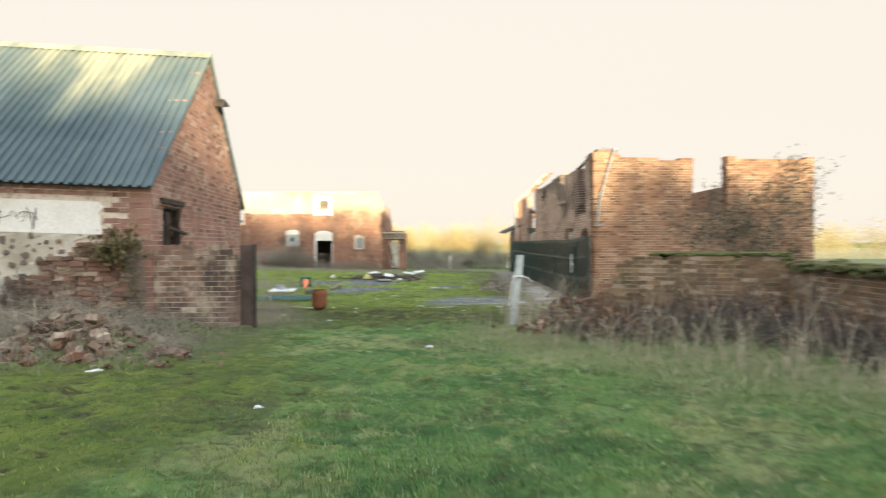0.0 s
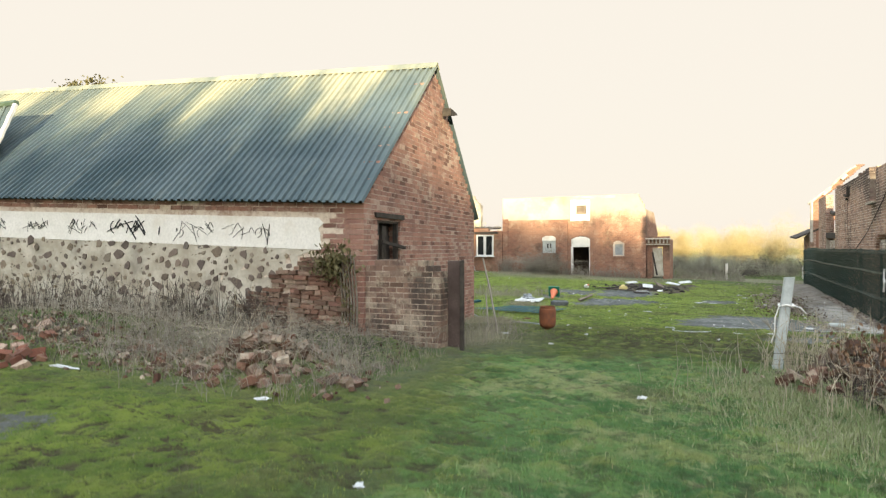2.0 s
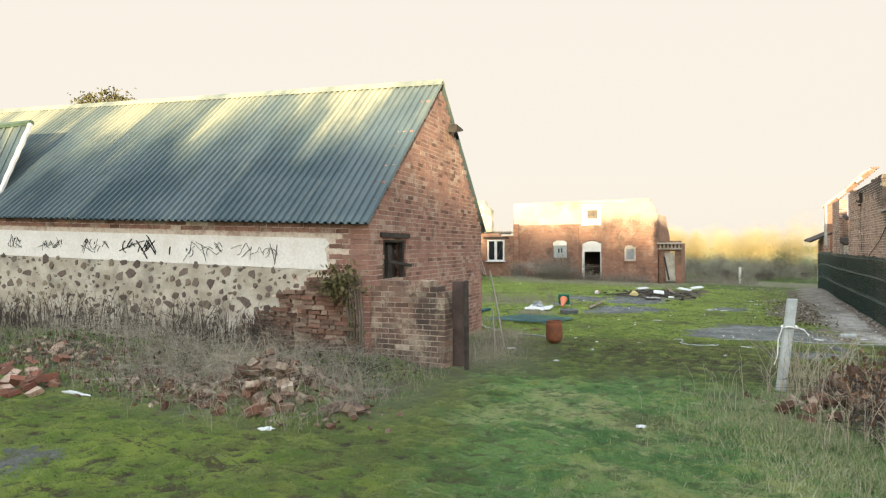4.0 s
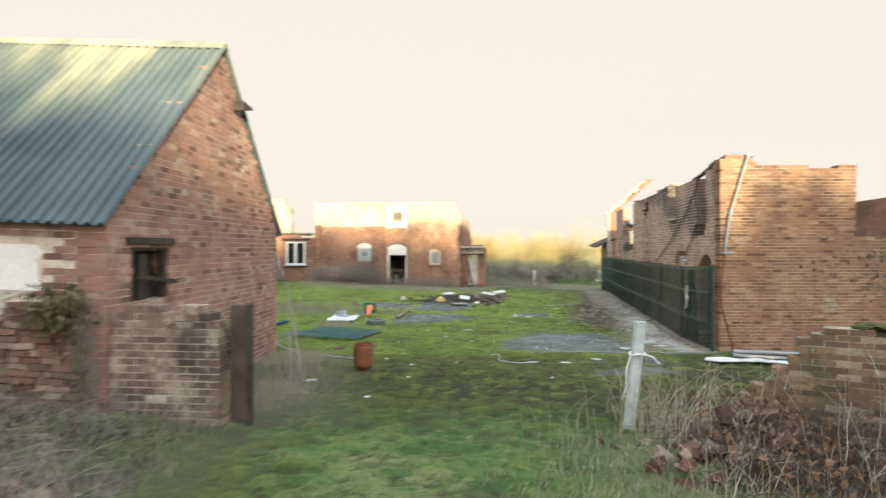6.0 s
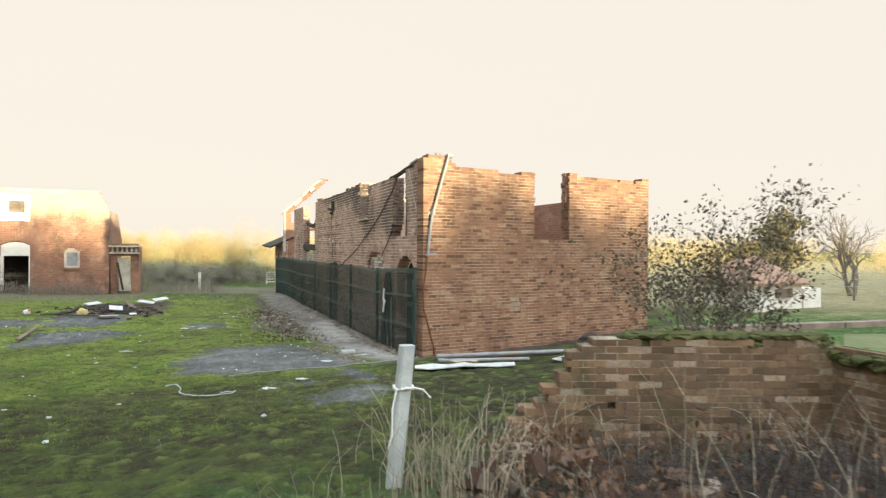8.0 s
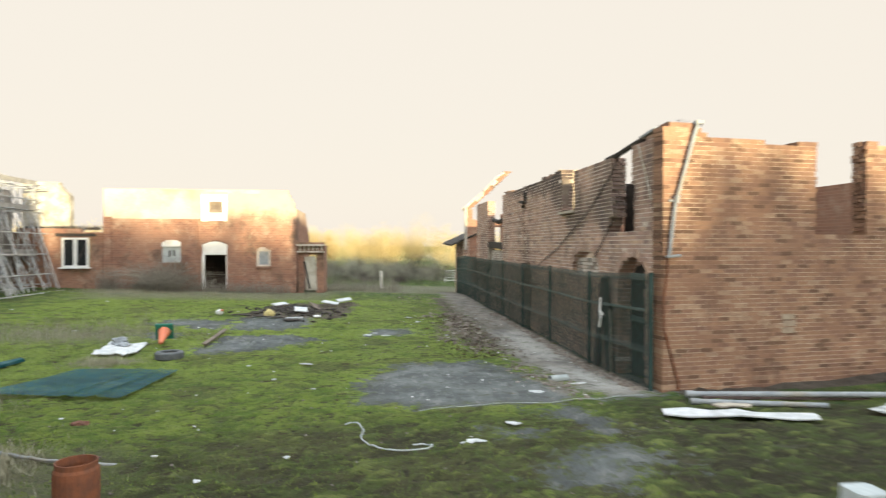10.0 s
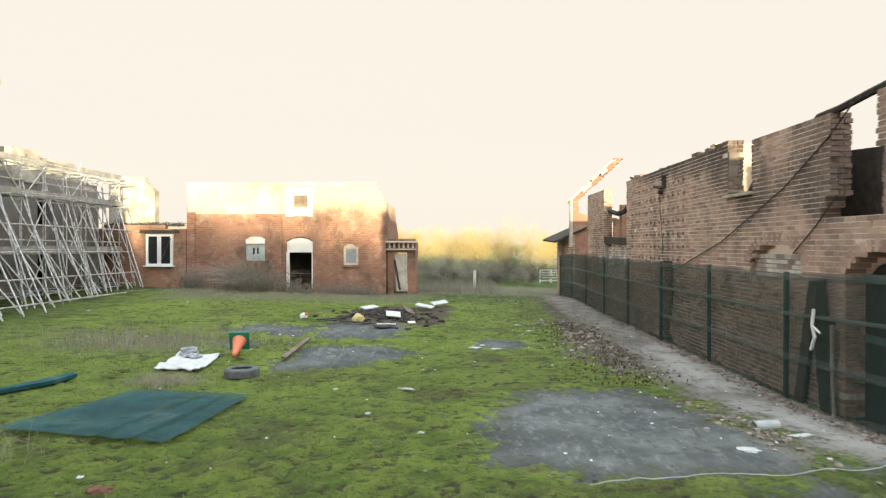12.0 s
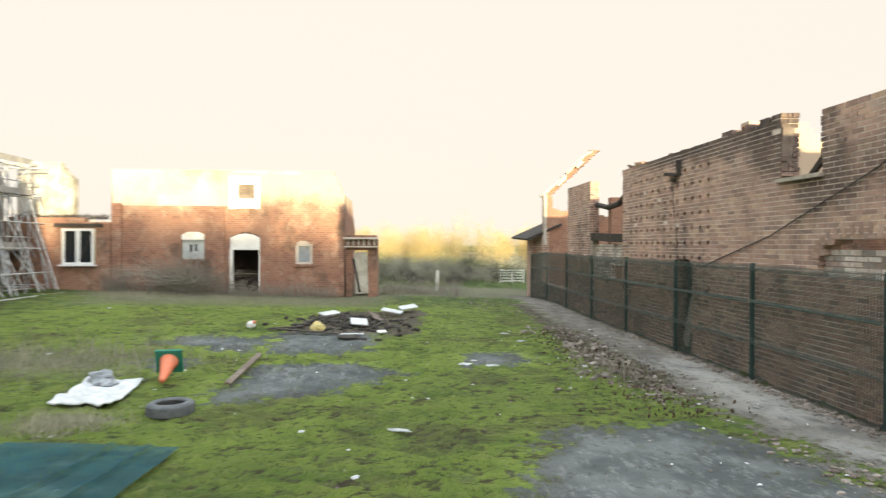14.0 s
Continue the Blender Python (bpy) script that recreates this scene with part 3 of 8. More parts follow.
def ground_z(x, y):
    ks = ((-200, 0.9), (0, 0.80), (4, 0.76), (8, 0.60), (13, 0.45), (18, 0.14), (22, 0.03), (27, 0.05), (31, 0.12), (39, 0.22), (46, 0.0), (60, -0.3), (100, -0.6), (1000, -0.6))
    z = ks[-1][1]
    for (a, za), (b, zb) in zip(ks, ks[1:]):
        if y <= b:
            z = za + (zb - za) * smooth01(a, b, y) if y > a else za
            break
    side = smooth01(24, 36, y)
    z += side * -0.03 * min(max(x, -14), 6)
    z += (1 - side) * (0.012 * max(0.0, -x - 3) + 0.22 * smooth01(3, 9, -x) * smooth01(3, 8, y) * (1 - smooth01(9.5, 15, y)))
    far_right = smooth01(6, 14, x) * (1 - smooth01(30, 60, y))
    return z * (1 - far_right) + 0.5 * far_right


rnd = random.Random(7)

# ---- ground ----
def bumps(x, y):
    z = 0.36 * math.exp(-(((x + 4.1) / 0.85) ** 2 + ((y - 6.9) / 0.55) ** 2)) + 0.25 * math.exp(-(((x + 8.0) / 2.2) ** 2 + ((y - 7.4) / 0.9) ** 2))
    z += 0.22 * math.exp(-(((x - 1.9) / 0.8) ** 2 + ((y - 9.4) / 0.7) ** 2)) + 0.35 * math.exp(-(((x - 3.6) / 1.1) ** 2 + ((y - 7.6) / 1.6) ** 2))
    z += 0.15 * math.exp(-(((x + 4.5) / 1.1) ** 2 + ((y - 9.3) / 0.55) ** 2))
    z += 0.06 * math.exp(-(((x - 1.9) / 0.8) ** 2 + ((y - 26.5) / 1.9) ** 2)) + 0.14 * math.exp(-(((x + 3.3) / 1.1) ** 2 + ((y - 31.6) / 1.2) ** 2))
    return z


def hummock(x, y):
    """Moss cushions: rounded tops, narrow hollows between them."""
    return 0.045 * abs(noise.noise((x * 2.3, y * 3.0, 4.4))) + 0.06 * abs(noise.noise((x * 5.0, y * 6.0, 2.2))) + 0.035 * noise.noise((x * 9.0, y * 9.0, 7.1))


def gz(x, y):
    z = ground_z(x, y) + bumps(x, y)
    if abs(x) < 40 and -10 < y < 70:
        flat = 1.0 if x < -1 or y < 18 or x > 4.2 else 0.25
        z += flat * (0.035 * noise.noise((x * 0.9, y * 0.9, 0.3)) + 0.02 * noise.noise((x * 3.1, y * 3.1, 1.7)) + hummock(x, y))
    return z


def soft_poly(px, py, pts, width=0.5):
    """0 outside, 1 inside a polygon, with a soft edge."""
    inside, near = np.zeros(px.shape, bool), np.full(px.shape, 1e9)
    for (ax, ay), (bx, by) in zip(pts, pts[1:] + pts[:1]):
        cross = ((ay > py) != (by > py)) & (px < (bx - ax) * (py - ay) / (by - ay + 1e-12) + ax)
        inside ^= cross
        t = np.clip(((px - ax) * (bx - ax) + (py - ay) * (by - ay)) / ((bx - ax) ** 2 + (by - ay) ** 2), 0, 1)
        near = np.minimum(near, np.hypot(px - ax - t * (bx - ax), py - ay - t * (by - ay)))
    return np.clip(0.5 + np.where(inside, near, -near) / width, 0, 1)


SLABS = [
    [(-0.8, 18.6), (-0.85, 20.3), (-0.1, 22.3), (1.2, 22.4), (1.9, 22.4), (2.5, 20.7), (3.0, 18.6), (2.4, 18.2), (0.4, 17.9)],
    [(3.15, 18.4), (2.85, 20.5), (2.45, 23.2), (2.75, 25.8), (2.6, 30), (2.7, 38), (3.0, 44.5), (4.4, 44.5), (4.4, 18.6)],
    [(-4.9, 23.5), (-3.2, 24.2), (-1.9, 25.7), (-2.7, 26.6), (-4.7, 26.5)],
    [(-4.7, 27.5), (-2.6, 27.8), (-2.4, 30.0), (-5.1, 30.2)],
    [(-7.4, 28.7), (-5.0, 27.6), (-4.9, 29.4), (-7.0, 29.6)],
    [(-0.8, 26.3), (0.7, 26.6), (0.6, 27.9), (-0.6, 27.8)],
    [(0.9, 14.3), (1.4, 13.8), (2.9, 15.1), (2.3, 15.6), (1.3, 15.2)],
    [(2.3, 16.1), (2.9, 16.2), (2.4, 17.9), (1.8, 17.9)],
    [(0.9, 16.2), (1.6, 16.2), (1.6, 16.6), (0.9, 16.7)],
    [(-6.9, 26.3), (-5.9, 26.1), (-5.8, 26.9), (-6.8, 27.1)],
    [(-4.6, 3.8), (-4.2, 3.9), (-4.1, 4.3), (-4.6, 4.4)],
]
DIRT = [
    [(1.9, 24.4), (2.6, 23.8), (3.0, 25.8), (2.8, 29.5), (3.0, 37.5), (2.3, 38.0), (2.0, 30.0), (1.7, 26.5)],
    [(-4.8, 29.8), (-1.6, 30.0), (-1.2, 34.8), (-4.2, 34.0)],
    [(-5.5, 7.6), (-3.4, 8.6), (-3.2, 7.2), (-4.8, 6.5), (-5.8, 6.6)],
    [(-8.6, 6.2), (-6.9, 6.4), (-7.0, 7.2), (-8.8, 7.3)],
    # dirt laid under the brambles for the shade beneath them
    [(1.2, 9.9), (2.2, 10.6), (5.1, 9.5), (5.0, 4.6), (4.0, 5.2), (1.7, 8.4)],
    [(4.3, 18.25), (8.6, 18.7), (11.4, 19.1), (11.4, 19.8), (4.3, 18.9)],
]
DRY = [
    [(-10.0, 25.5), (-7.0, 25.8), (-7.4, 27.4), (-10.5, 27.6)],
    [(-12.0, 34.5), (-3.0, 35.5), (-1.5, 42.0), (-12.5, 38.9)],
    [(0.7, 9.6), (1.2, 8.6), (2.0, 9.6), (2.0, 11.0)],
    [(-3.3, 9.6), (-2.5, 10.5), (-3.6, 15.8), (-5.4, 15.8), (-4.6, 9.6)],
    [(-6.5, 8.0), (-3.0, 9.3), (-2.9, 7.0), (-4.2, 6.0), (-6.5, 6.2)],
    [(-4, 40), (6, 42), (5, 52), (-6, 50)],
]


def axis(lo, hi, step, far_lo, far_hi):
    mid = list(np.arange(lo, hi + step / 2, step))
    out_lo, out_hi, d = [], [], step
    while (out_lo[-1] if out_lo else lo) > far_lo:
        d *= 1.22
        out_lo.append((out_lo[-1] if out_lo else lo) - d)
    d = step
    while (out_hi[-1] if out_hi else hi) < far_hi:
        d *= 1.22
        out_hi.append((out_hi[-1] if out_hi else hi) + d)
    return np.array(out_lo[::-1] + mid + out_hi)


gx, gy = axis(-10, 5, 0.075, -1500, 1500), axis(1, 36, 0.075, -400, 2500)
GX, GY = np.meshgrid(gx, gy)
GZ = np.array([gz(x, y) for x, y in zip(GX.ravel(), GY.ravel())])
me = bpy.data.meshes.new("ground")
nx, ny = len(gx), len(gy)
idx = np.arange(nx * ny).reshape(ny, nx)
quads = np.stack([idx[:-1, :-1], idx[:-1, 1:], idx[1:, 1:], idx[1:, :-1]], -1).reshape(-1, 4)
me.from_pydata(np.stack([GX.ravel(), GY.ravel(), GZ], 1).tolist(), [], quads.tolist())
for key, polys, width in (("slab", SLABS, 1.1), ("dirt", DIRT, 0.9), ("dry", DRY, 1.4), ("lush", [[(-2.2, 1), (6, 1), (5, 6), (2.5, 8.2), (1.0, 10.0), (-0.5, 11.0), (-2.5, 9.5), (-1.2, 5)], [(8.5, 14.5), (24, 11), (22, 20), (12, 21), (12, 19)]], 3.0), ("field", [[(14, 25), (26, 16), (60, -5), (200, -5), (200, 300), (14, 300)]], 6.0), ("bright", [[(-13, 20), (1.5, 20), (2, 37), (-13, 38)]], 4.0), ("wet", [[(-3.2, 12.2), (0.5, 11.4), (6.0, 11.0), (8.5, 14.0), (8.0, 17.4), (3.5, 17.6), (-1.0, 17.2), (-4.0, 15.6)]], 4.0), ("chalk", [[(2.7, 21.6), (3.3, 21.8), (4.1, 21.0), (4.15, 18.8), (3.0, 18.8), (2.85, 20.4)], [(3.0, 22.5), (3.9, 22.5), (3.9, 27), (3.0, 27)]], 1.3), ("silt", [[(2.6, 18.5), (4.4, 18.7), (4.4, 44.5), (2.4, 44.5), (2.4, 30), (2.3, 23.0)]], 0.9), ("mossy", [[(-13, 15), (-3, 12), (1.5, 12.5), (3, 17), (3, 36), (-2, 37), (-13, 34)], [(-7, 3), (-2.5, 2), (-1.2, 5), (-3, 6.6), (-7, 5.5)]], 3.0)):
    val = np.zeros(nx * ny)
    for p in polys:
        val = np.maximum(val, soft_poly(GX.ravel(), GY.ravel(), p, width))
    me.attributes.new(key, "FLOAT", "POINT").data.foreach_set("value", val.astype(np.float32))
hum = np.array([hummock(x, y) if abs(x) < 40 and -10 < y < 70 else 0.04 for x, y in zip(GX.ravel(), GY.ravel())])
me.attributes.new("hump", "FLOAT", "POINT").data.foreach_set("value", np.clip(0.1 + hum / 0.065, 0, 1).astype(np.float32))
me.polygons.foreach_set("use_smooth", [True] * len(me.polygons))
me.materials.append(M["ground"])
tagged(new("ground", me), "mossy green farmyard ground with broken concrete patches", "ground", kind="structure")


# ---- walls ----
def voxels(g, org, u, out, cols, rows, thick, inset, keep):
    """The closed surface of a wall that stands where keep(s, z) says so, on a grid of columns and rows."""
    nc, nr = len(cols) - 1, len(rows) - 1
    ok = [[keep((cols[i] + cols[i + 1]) / 2, (rows[j] + rows[j + 1]) / 2) for i in range(nc)] for j in range(nr)]
    ids = {}

    def at(i, j, back):
        if (i, j, back) not in ids:
            ids[(i, j, back)] = len(g.v)
            g.v.append(tuple(org + u * cols[i] + out * (-thick + inset if back else -inset) + Vector((0, 0, rows[j]))))
        return ids[(i, j, back)]

    for j in range(nr):
        for i in range(nc):
            if not ok[j][i]:
                continue
            g.f.append((at(i, j, 0), at(i + 1, j, 0), at(i + 1, j + 1, 0), at(i, j + 1, 0)))
            g.f.append((at(i, j, 1), at(i, j + 1, 1), at(i + 1, j + 1, 1), at(i + 1, j, 1)))
            for di, dj, p, q in ((-1, 0, (i, j), (i, j + 1)), (1, 0, (i + 1, j + 1), (i + 1, j)), (0, -1, (i + 1, j), (i, j)), (0, 1, (i, j + 1), (i + 1, j + 1))):
                a, b = i + di, j + dj
                if not (0 <= a < nc and 0 <= b < nr and ok[b][a]):
                    g.f.append((at(*p, 0), at(*q, 0), at(*q, 1), at(*p, 1)))
    return ok


def brickwork(wall_name, parent, org, u, out, length, zlo, zhi, keep, brick, mortar, thick=0.3, single=None, seed=1, course=0.08, half=0.1175, label="", loose=0.0, gap=0.0062):
    """A wall of real bricks over a mortar core. keep(s, z) tells where the wall stands; single(s, z) picks the bricks that are parts."""
    r = random.Random(seed)
    u, out, org = Vector(u).normalized(), Vector(out).normalized(), Vector(org)
    rows, cells = int((zhi - zlo) / course), int(length / half)
    core, skin, singles = Geo(), Geo(), []
    ok_all = voxels(core, org, u, out, [i * half for i in range(cells + 1)], [zlo + c * course for c in range(rows + 1)], thick, 0.0042, keep)

    def corner_box(g, s0, s1, z0, z1, d0, d1):
        p = [org + u * s + out * d + Vector((0, 0, z)) for s in (s0, s1) for d in (d0, d1) for z in (z0, z1)]
        g.add(p, [(0, 1, 3, 2), (4, 6, 7, 5), (0, 4, 5, 1), (2, 3, 7, 6), (0, 2, 6, 4), (1, 5, 7, 3)])

    for c in range(rows):
        z0, ok = zlo + c * course, ok_all[c]
        top_free = [c + 1 >= rows or not ok_all[c + 1][i] for i in range(cells)]
        i = -(c % 2)
        while i < cells:
            a, b = i >= 0 and ok[i], i + 1 < cells and ok[i + 1]
            i0, i1 = (i if a else i + 1), (i + 2 if b else i + 1)
            i += 2
            if not (a or b) or r.random() < loose:
                continue
            s0, s1 = i0 * half + gap, i1 * half - gap
            free0, free1 = i0 == 0 or not ok[i0 - 1], i1 >= cells or not ok[i1]
            gone = lambda k: 0 <= k < cells and c > 0 and c + 1 < rows and not ok_all[c + 1][k] and not ok_all[c - 1][k]
            broken = (free0 and gone(i0 - 1)) or (free1 and gone(i1))
            if free0:
                s0 -= gap + 0.006 + 0.012 * r.random()
            if free1:
                s1 += gap + 0.006 + 0.012 * r.random()
            z1 = z0 + course - gap + (gap + 0.006 if any(top_free[i0:i1]) else 0)
            jit = max(-0.0018, r.gauss(0, 0.0018))
            if broken and thick > 0.22:
                for d0, d1 in ((-0.108, jit), (0.116 - thick, -0.116), (-thick - jit, 0.108 - thick)) if thick > 0.27 else ((-0.115, jit), (-thick - jit, -0.125)):
                    e0, e1 = (r.uniform(-0.05, 0.0) if free0 else 0), (r.uniform(0.0, 0.05) if free1 else 0)
                    corner_box(skin, s0 + e0, max(s1 + e1, s0 + e0 + 0.03), z0 + gap + r.gauss(0, 0.002), z1 + r.gauss(0, 0.002), d0, d1)
            elif single and len(singles) < 300 and single((s0 + s1) / 2, z0):
                singles.append((s0, s1, z0 + gap, jit))
            else:
                corner_box(skin, s0, s1, z0 + gap + r.gauss(0, 0.0008), z1, -thick - jit, jit)
    wall = obj(wall_name, core, mortar, parent, label, weld=False)
    stuff = obj("brickwork", skin, brick, wall, weld=False)
    tagged(stuff, kind="stuff")
    shared = {}
    rot = Matrix((u, out, Vector((0, 0, 1)))).transposed().to_4x4()
    for s0, s1, z0, jit in singles:
        w = round((s1 - s0) * 200) / 200
        if w not in shared:
            g = Geo().box((w / 2, -thick / 2, (course - 2 * gap) / 2), (w, thick, course - 2 * gap))
            shared[w] = g.mesh("brick")
            shared[w].materials.append(brick)
        b = new("brick", shared[w])
        b.parent = wall
        b.matrix_world = Matrix.Translation(org + u * s0 + out * jit + Vector((0, 0, z0))) @ rot
    return wall


def slab_wall(g, org, u, out, length, zlo, zhi, thick, holes=(), top=None, dz=0.06):
    """A plain wall with openings; a hole gives its span at a height, or None."""
    u, out, org = Vector(u).normalized(), Vector(out).normalized(), Vector(org)
    rows = list(np.arange(zlo, zhi - 1e-6, dz)) + [zhi]
    edges = set()
    for h in holes:
        cuts = [k for k in (h(z + dz / 2) for z in rows) if k]
        if cuts:
            edges |= {round(min(k[0] for k in cuts), 3), round(max(k[1] for k in cuts), 3)}
    cols = sorted(edges | {round(length * i / max(1, round(length / 0.1)), 3) for i in range(max(1, round(length / 0.1)) + 1) if all(abs(length * i / max(1, round(length / 0.1)) - e) > 0.02 for e in edges)})

    def keep(s, z):
        if top is not None and not any(a < s < b for a, b in top(z)):
            return False
        return not any(k and k[0] < s < k[1] for k in (h(z) for h in holes))

    voxels(g, org, u, out, cols, rows, thick, 0.0, keep)
    return g


def arch_hole(a, b, z0, spring, crown):
    def cut(z):
        if z0 <= z <= spring:
            return (a, b)
        if spring < z < crown:
            k = math.sqrt(1 - ((z - spring) / (crown - spring)) ** 2)
            return ((a + b) / 2 - (b - a) / 2 * k, (a + b) / 2 + (b - a) / 2 * k)
    return cut


# ---- the burnt-out brick building beside the fence ----
ruin = base("ruined_building", (4.35, 18.6, 0), "roofless burnt-out red brick farm building with broken wall tops", "building")
LX, LY = 4.27, 18.985
jag = lambda s, k=0.0: 0.06 * noise.noise((s * 2.3, k, 0.0)) + 0.04 * noise.noise((s * 7.0, k, 5.0))
door_a, door_b = arch_hole(19.3 - LY, 20.6 - LY, -1, 2.02, 2.38), arch_hole(27.45 - LY, 28.4 - LY, -1, 1.9, 2.12)
win_a = arch_hole(21.7 - LY, 23.4 - LY, 1.95, 2.2, 2.52)


def long_keep(s, z):
    y = s + LY
    if z < -0.1:
        return y < 31.65 or 34.6 < y < 37.5 or y > 41.6
    top = 4.46 + 0.10 * smooth01(20, 18.8, y) + 0.4 * jag(s)
    if 21.0 < y < 23.2:
        top -= 0.05
    if 24.4 < y < 26.3:
        top += 0.06 + jag(s, 3)
    if y > 31.65 + 0.3 * jag(z, 4):
        if 34.75 + 0.4 * jag(z, 1) < y < 37.45 + 0.5 * jag(z, 2):
            return z < 4.45 and not hole(y, z)
        if y < 34.75:
            return z < 1.35 + jag(s, 6)
        if 41.7 < y < 45.0:
            return z < 3.0 - 0.1 * (y - 41.7) and not (43.0 < y < 43.7 and 1.6 < z < 2.6)
        return z < 0.7 + jag(s, 7)
    if z > top:
        return False
    for h in (door_a, door_b, win_a):
        cut = h(z)
        if cut and cut[0] < s < cut[1]:
            return False
    if z > 2.88 and 19.98 - 0.27 * smooth01(3.85, 3.6, z) * (0.75 + 2.5 * jag(z, 8)) < y < 20.97 + 0.15 * jag(z, 9) + 0.2 * smooth01(3.4, 2.95, z):
        return False
    if z > 3.42 and 23.28 + 0.3 * jag(z, 10) < y < 24.42:
        return False
    return not hole(y, z)


def hole(y, z):
    """The rows of small pigeon holes."""
    if not (26.55 < y < 31.2 or 35.0 < y < 37.2) or z > 4.15 or (35 < y and z > 3.3):
        return False
    row = round((4.02 - z) / 0.32)
    if abs(4.02 - row * 0.32 - z) > 0.041 or row > 9:
        return False
    k = int((y - LY) / 0.1175 + 1e-6)
    return k % 3 == 0 and not (row % 2 and 27.2 < y < 28.6 and row > 5)


long_wall = brickwork("wall", ruin, (LX, LY, -0.56), (0, 1, 0), (-1, 0, 0), 25.97, 0.0, 5.3, lambda s, z: long_keep(s, z - 0.56), M["brick_long"], M["mortar_long"],
                      single=lambda s, z: 0.75 < s < 4.6 and 3.15 < z < 4.6, seed=3, loose=0.004, gap=0.0074, label="long brown brick wall with pigeon holes and broken openings")
# dark sheets put the shade of the pigeon holes into colour
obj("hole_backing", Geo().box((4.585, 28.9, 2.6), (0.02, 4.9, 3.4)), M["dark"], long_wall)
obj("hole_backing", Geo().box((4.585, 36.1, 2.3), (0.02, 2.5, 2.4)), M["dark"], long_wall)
gu = Vector((0.9915, 0.13, 0)).normalized()
gout = Vector((gu.y, -gu.x, 0))
GLEN = 7.05


def gable_keep(s, z):
    top = 4.70 - 0.22 * smooth01(0.45, 0.95, s) - 0.1 * smooth01(0.9, 2.6, s) + 0.7 * jag(s * 1.5, 12) + (0.07 if 2.75 < s < 3.1 else 0)
    if s < 0.4:
        top = 4.74 - 0.35 * (0.4 - s)
    if 3.07 + 0.08 * jag(z, 13) < s:
        top = 2.83 + 0.25 * jag(s, 15)
    if s > 4.26 + 0.12 * jag(z, 14):
        top = 4.44 + 0.7 * jag(s * 1.5, 16) + (0.09 if s < 4.42 or s > 6.8 else 0)
    return z < top


gable = brickwork("wall", ruin, (4.275, 18.665, -0.56), gu, gout, GLEN, 0.0, 5.4, lambda s, z: gable_keep(s, z - 0.56), M["brick_ruin"], M["mortar_warm"], course=0.075, gap=0.005,
                  single=lambda s, z: 0.3 < s < 2.9 and 2.3 < z < 4.2, seed=5, label="warm red brick end wall with a tall notch")
back = Geo()
slab_wall(back, (10.95, 19.95, -0.3), (0, 1, 0), (-1, 0, 0), 26, 0, 4.45, 0.3, holes=[lambda z: (12.5, 15.5) if z > 3.4 else None, lambda z: (20, 22) if z > 3.0 else None])
slab_wall(back, (4.7, 33.9, -0.3), (1, 0, 0), (0, -1, 0), 6.7, 0, 4.2, 0.3, holes=[lambda z: (1.0, 1.9) if 0 < z < 2.3 else None], top=lambda z: [(0, 6.7 - max(0, z - 3.2) * 2.5)])
obj("inner_wall", back, M["far_wall"], ruin, "bare inner brick walls open to the sky", weld=False)
# sunlight on this stub is put into its buff brick colour
pier = Geo()
slab_wall(pier, (4.68, 26.2, -0.3), (1, 0, 0), (0, -1, 0), 1.9, 0, 5.1, 0.3, top=lambda z: [(0.1, 1.9 - max(0, z - 4.3) * 0.8)])
obj("cross_wall", pier, far_wall_mat("sun_buff_brick", (-1.0, 1.5)), ruin, "stub of a cross wall with sunlight in its buff colour", weld=False)
# lumps of broken coping and a bracket left on the wall
rcl = random.Random(44)
for k in range(16):
    y = rcl.choice((rcl.uniform(24.6, 26.5), rcl.uniform(30.6, 31.5), rcl.uniform(19.0, 31.5)))
    cl = Geo().box((4.42 + rcl.uniform(-0.08, 0.08), y, 4.50 + rcl.uniform(-0.03, 0.04)), (rcl.uniform(0.12, 0.24), rcl.uniform(0.1, 0.28), rcl.uniform(0.05, 0.1)), Euler((rcl.gauss(0, 0.2), rcl.gauss(0, 0.15), rcl.gauss(0, 0.5))).to_matrix())
    obj("coping_lump", cl, M["brick_core"], ruin, "charred lump of broken coping", weld=False)
obj("bracket", Geo().box((4.22, 28.05, 4.12), (0.1, 0.05, 0.34)).box((4.2, 28.4, 4.0), (0.09, 0.6, 0.07), Euler((radians(8), 0, 0)).to_matrix()).box((4.21, 28.3, 3.86), (0.08, 0.14, 0.08)), M["timber_dark"], ruin, "charred bracket left on the wall")
# crack down the wall, drawn as a thin dark tube
crk = [(4.245, 28.3 + 0.16 * jag(z * 3, 51) + 0.12 * sin(z * 2.1), z) for z in [3.8 - 0.12 * k for k in range(14)]]
obj("cable", Geo().tube(crk, 0.008, 4), M["timber_dark"], ruin, "thin dark line of a crack down the wall")
# broken end gable with its sloping verge
eg = Geo()
slab_wall(eg, (4.36, 41.75, -0.3), (1, 0, 0), (0, -1, 0), 6.9, 0, 6.9, 0.3, holes=[lambda z: (1.1, 2.1) if 2.6 < z < 3.9 else None, lambda z: (3.3, 4.3) if 0.3 < z < 2.5 else None],
          top=lambda z: [(max(0.0, (z - 4.9) / 0.93), 0.35 + max(0.0, (z - 4.9) / 0.93) + 0.5 * jag(z, 20))] if z > 4.3 else [(0, 0.5 + 2.5 * smooth01(4.3, 3.9, z) + 0.6 * jag(z, 21) + 4 * smooth01(3.0, 2.4, z))])
obj("end_gable", eg, M["far_wall"], ruin, "broken end gable of red brick", weld=False)
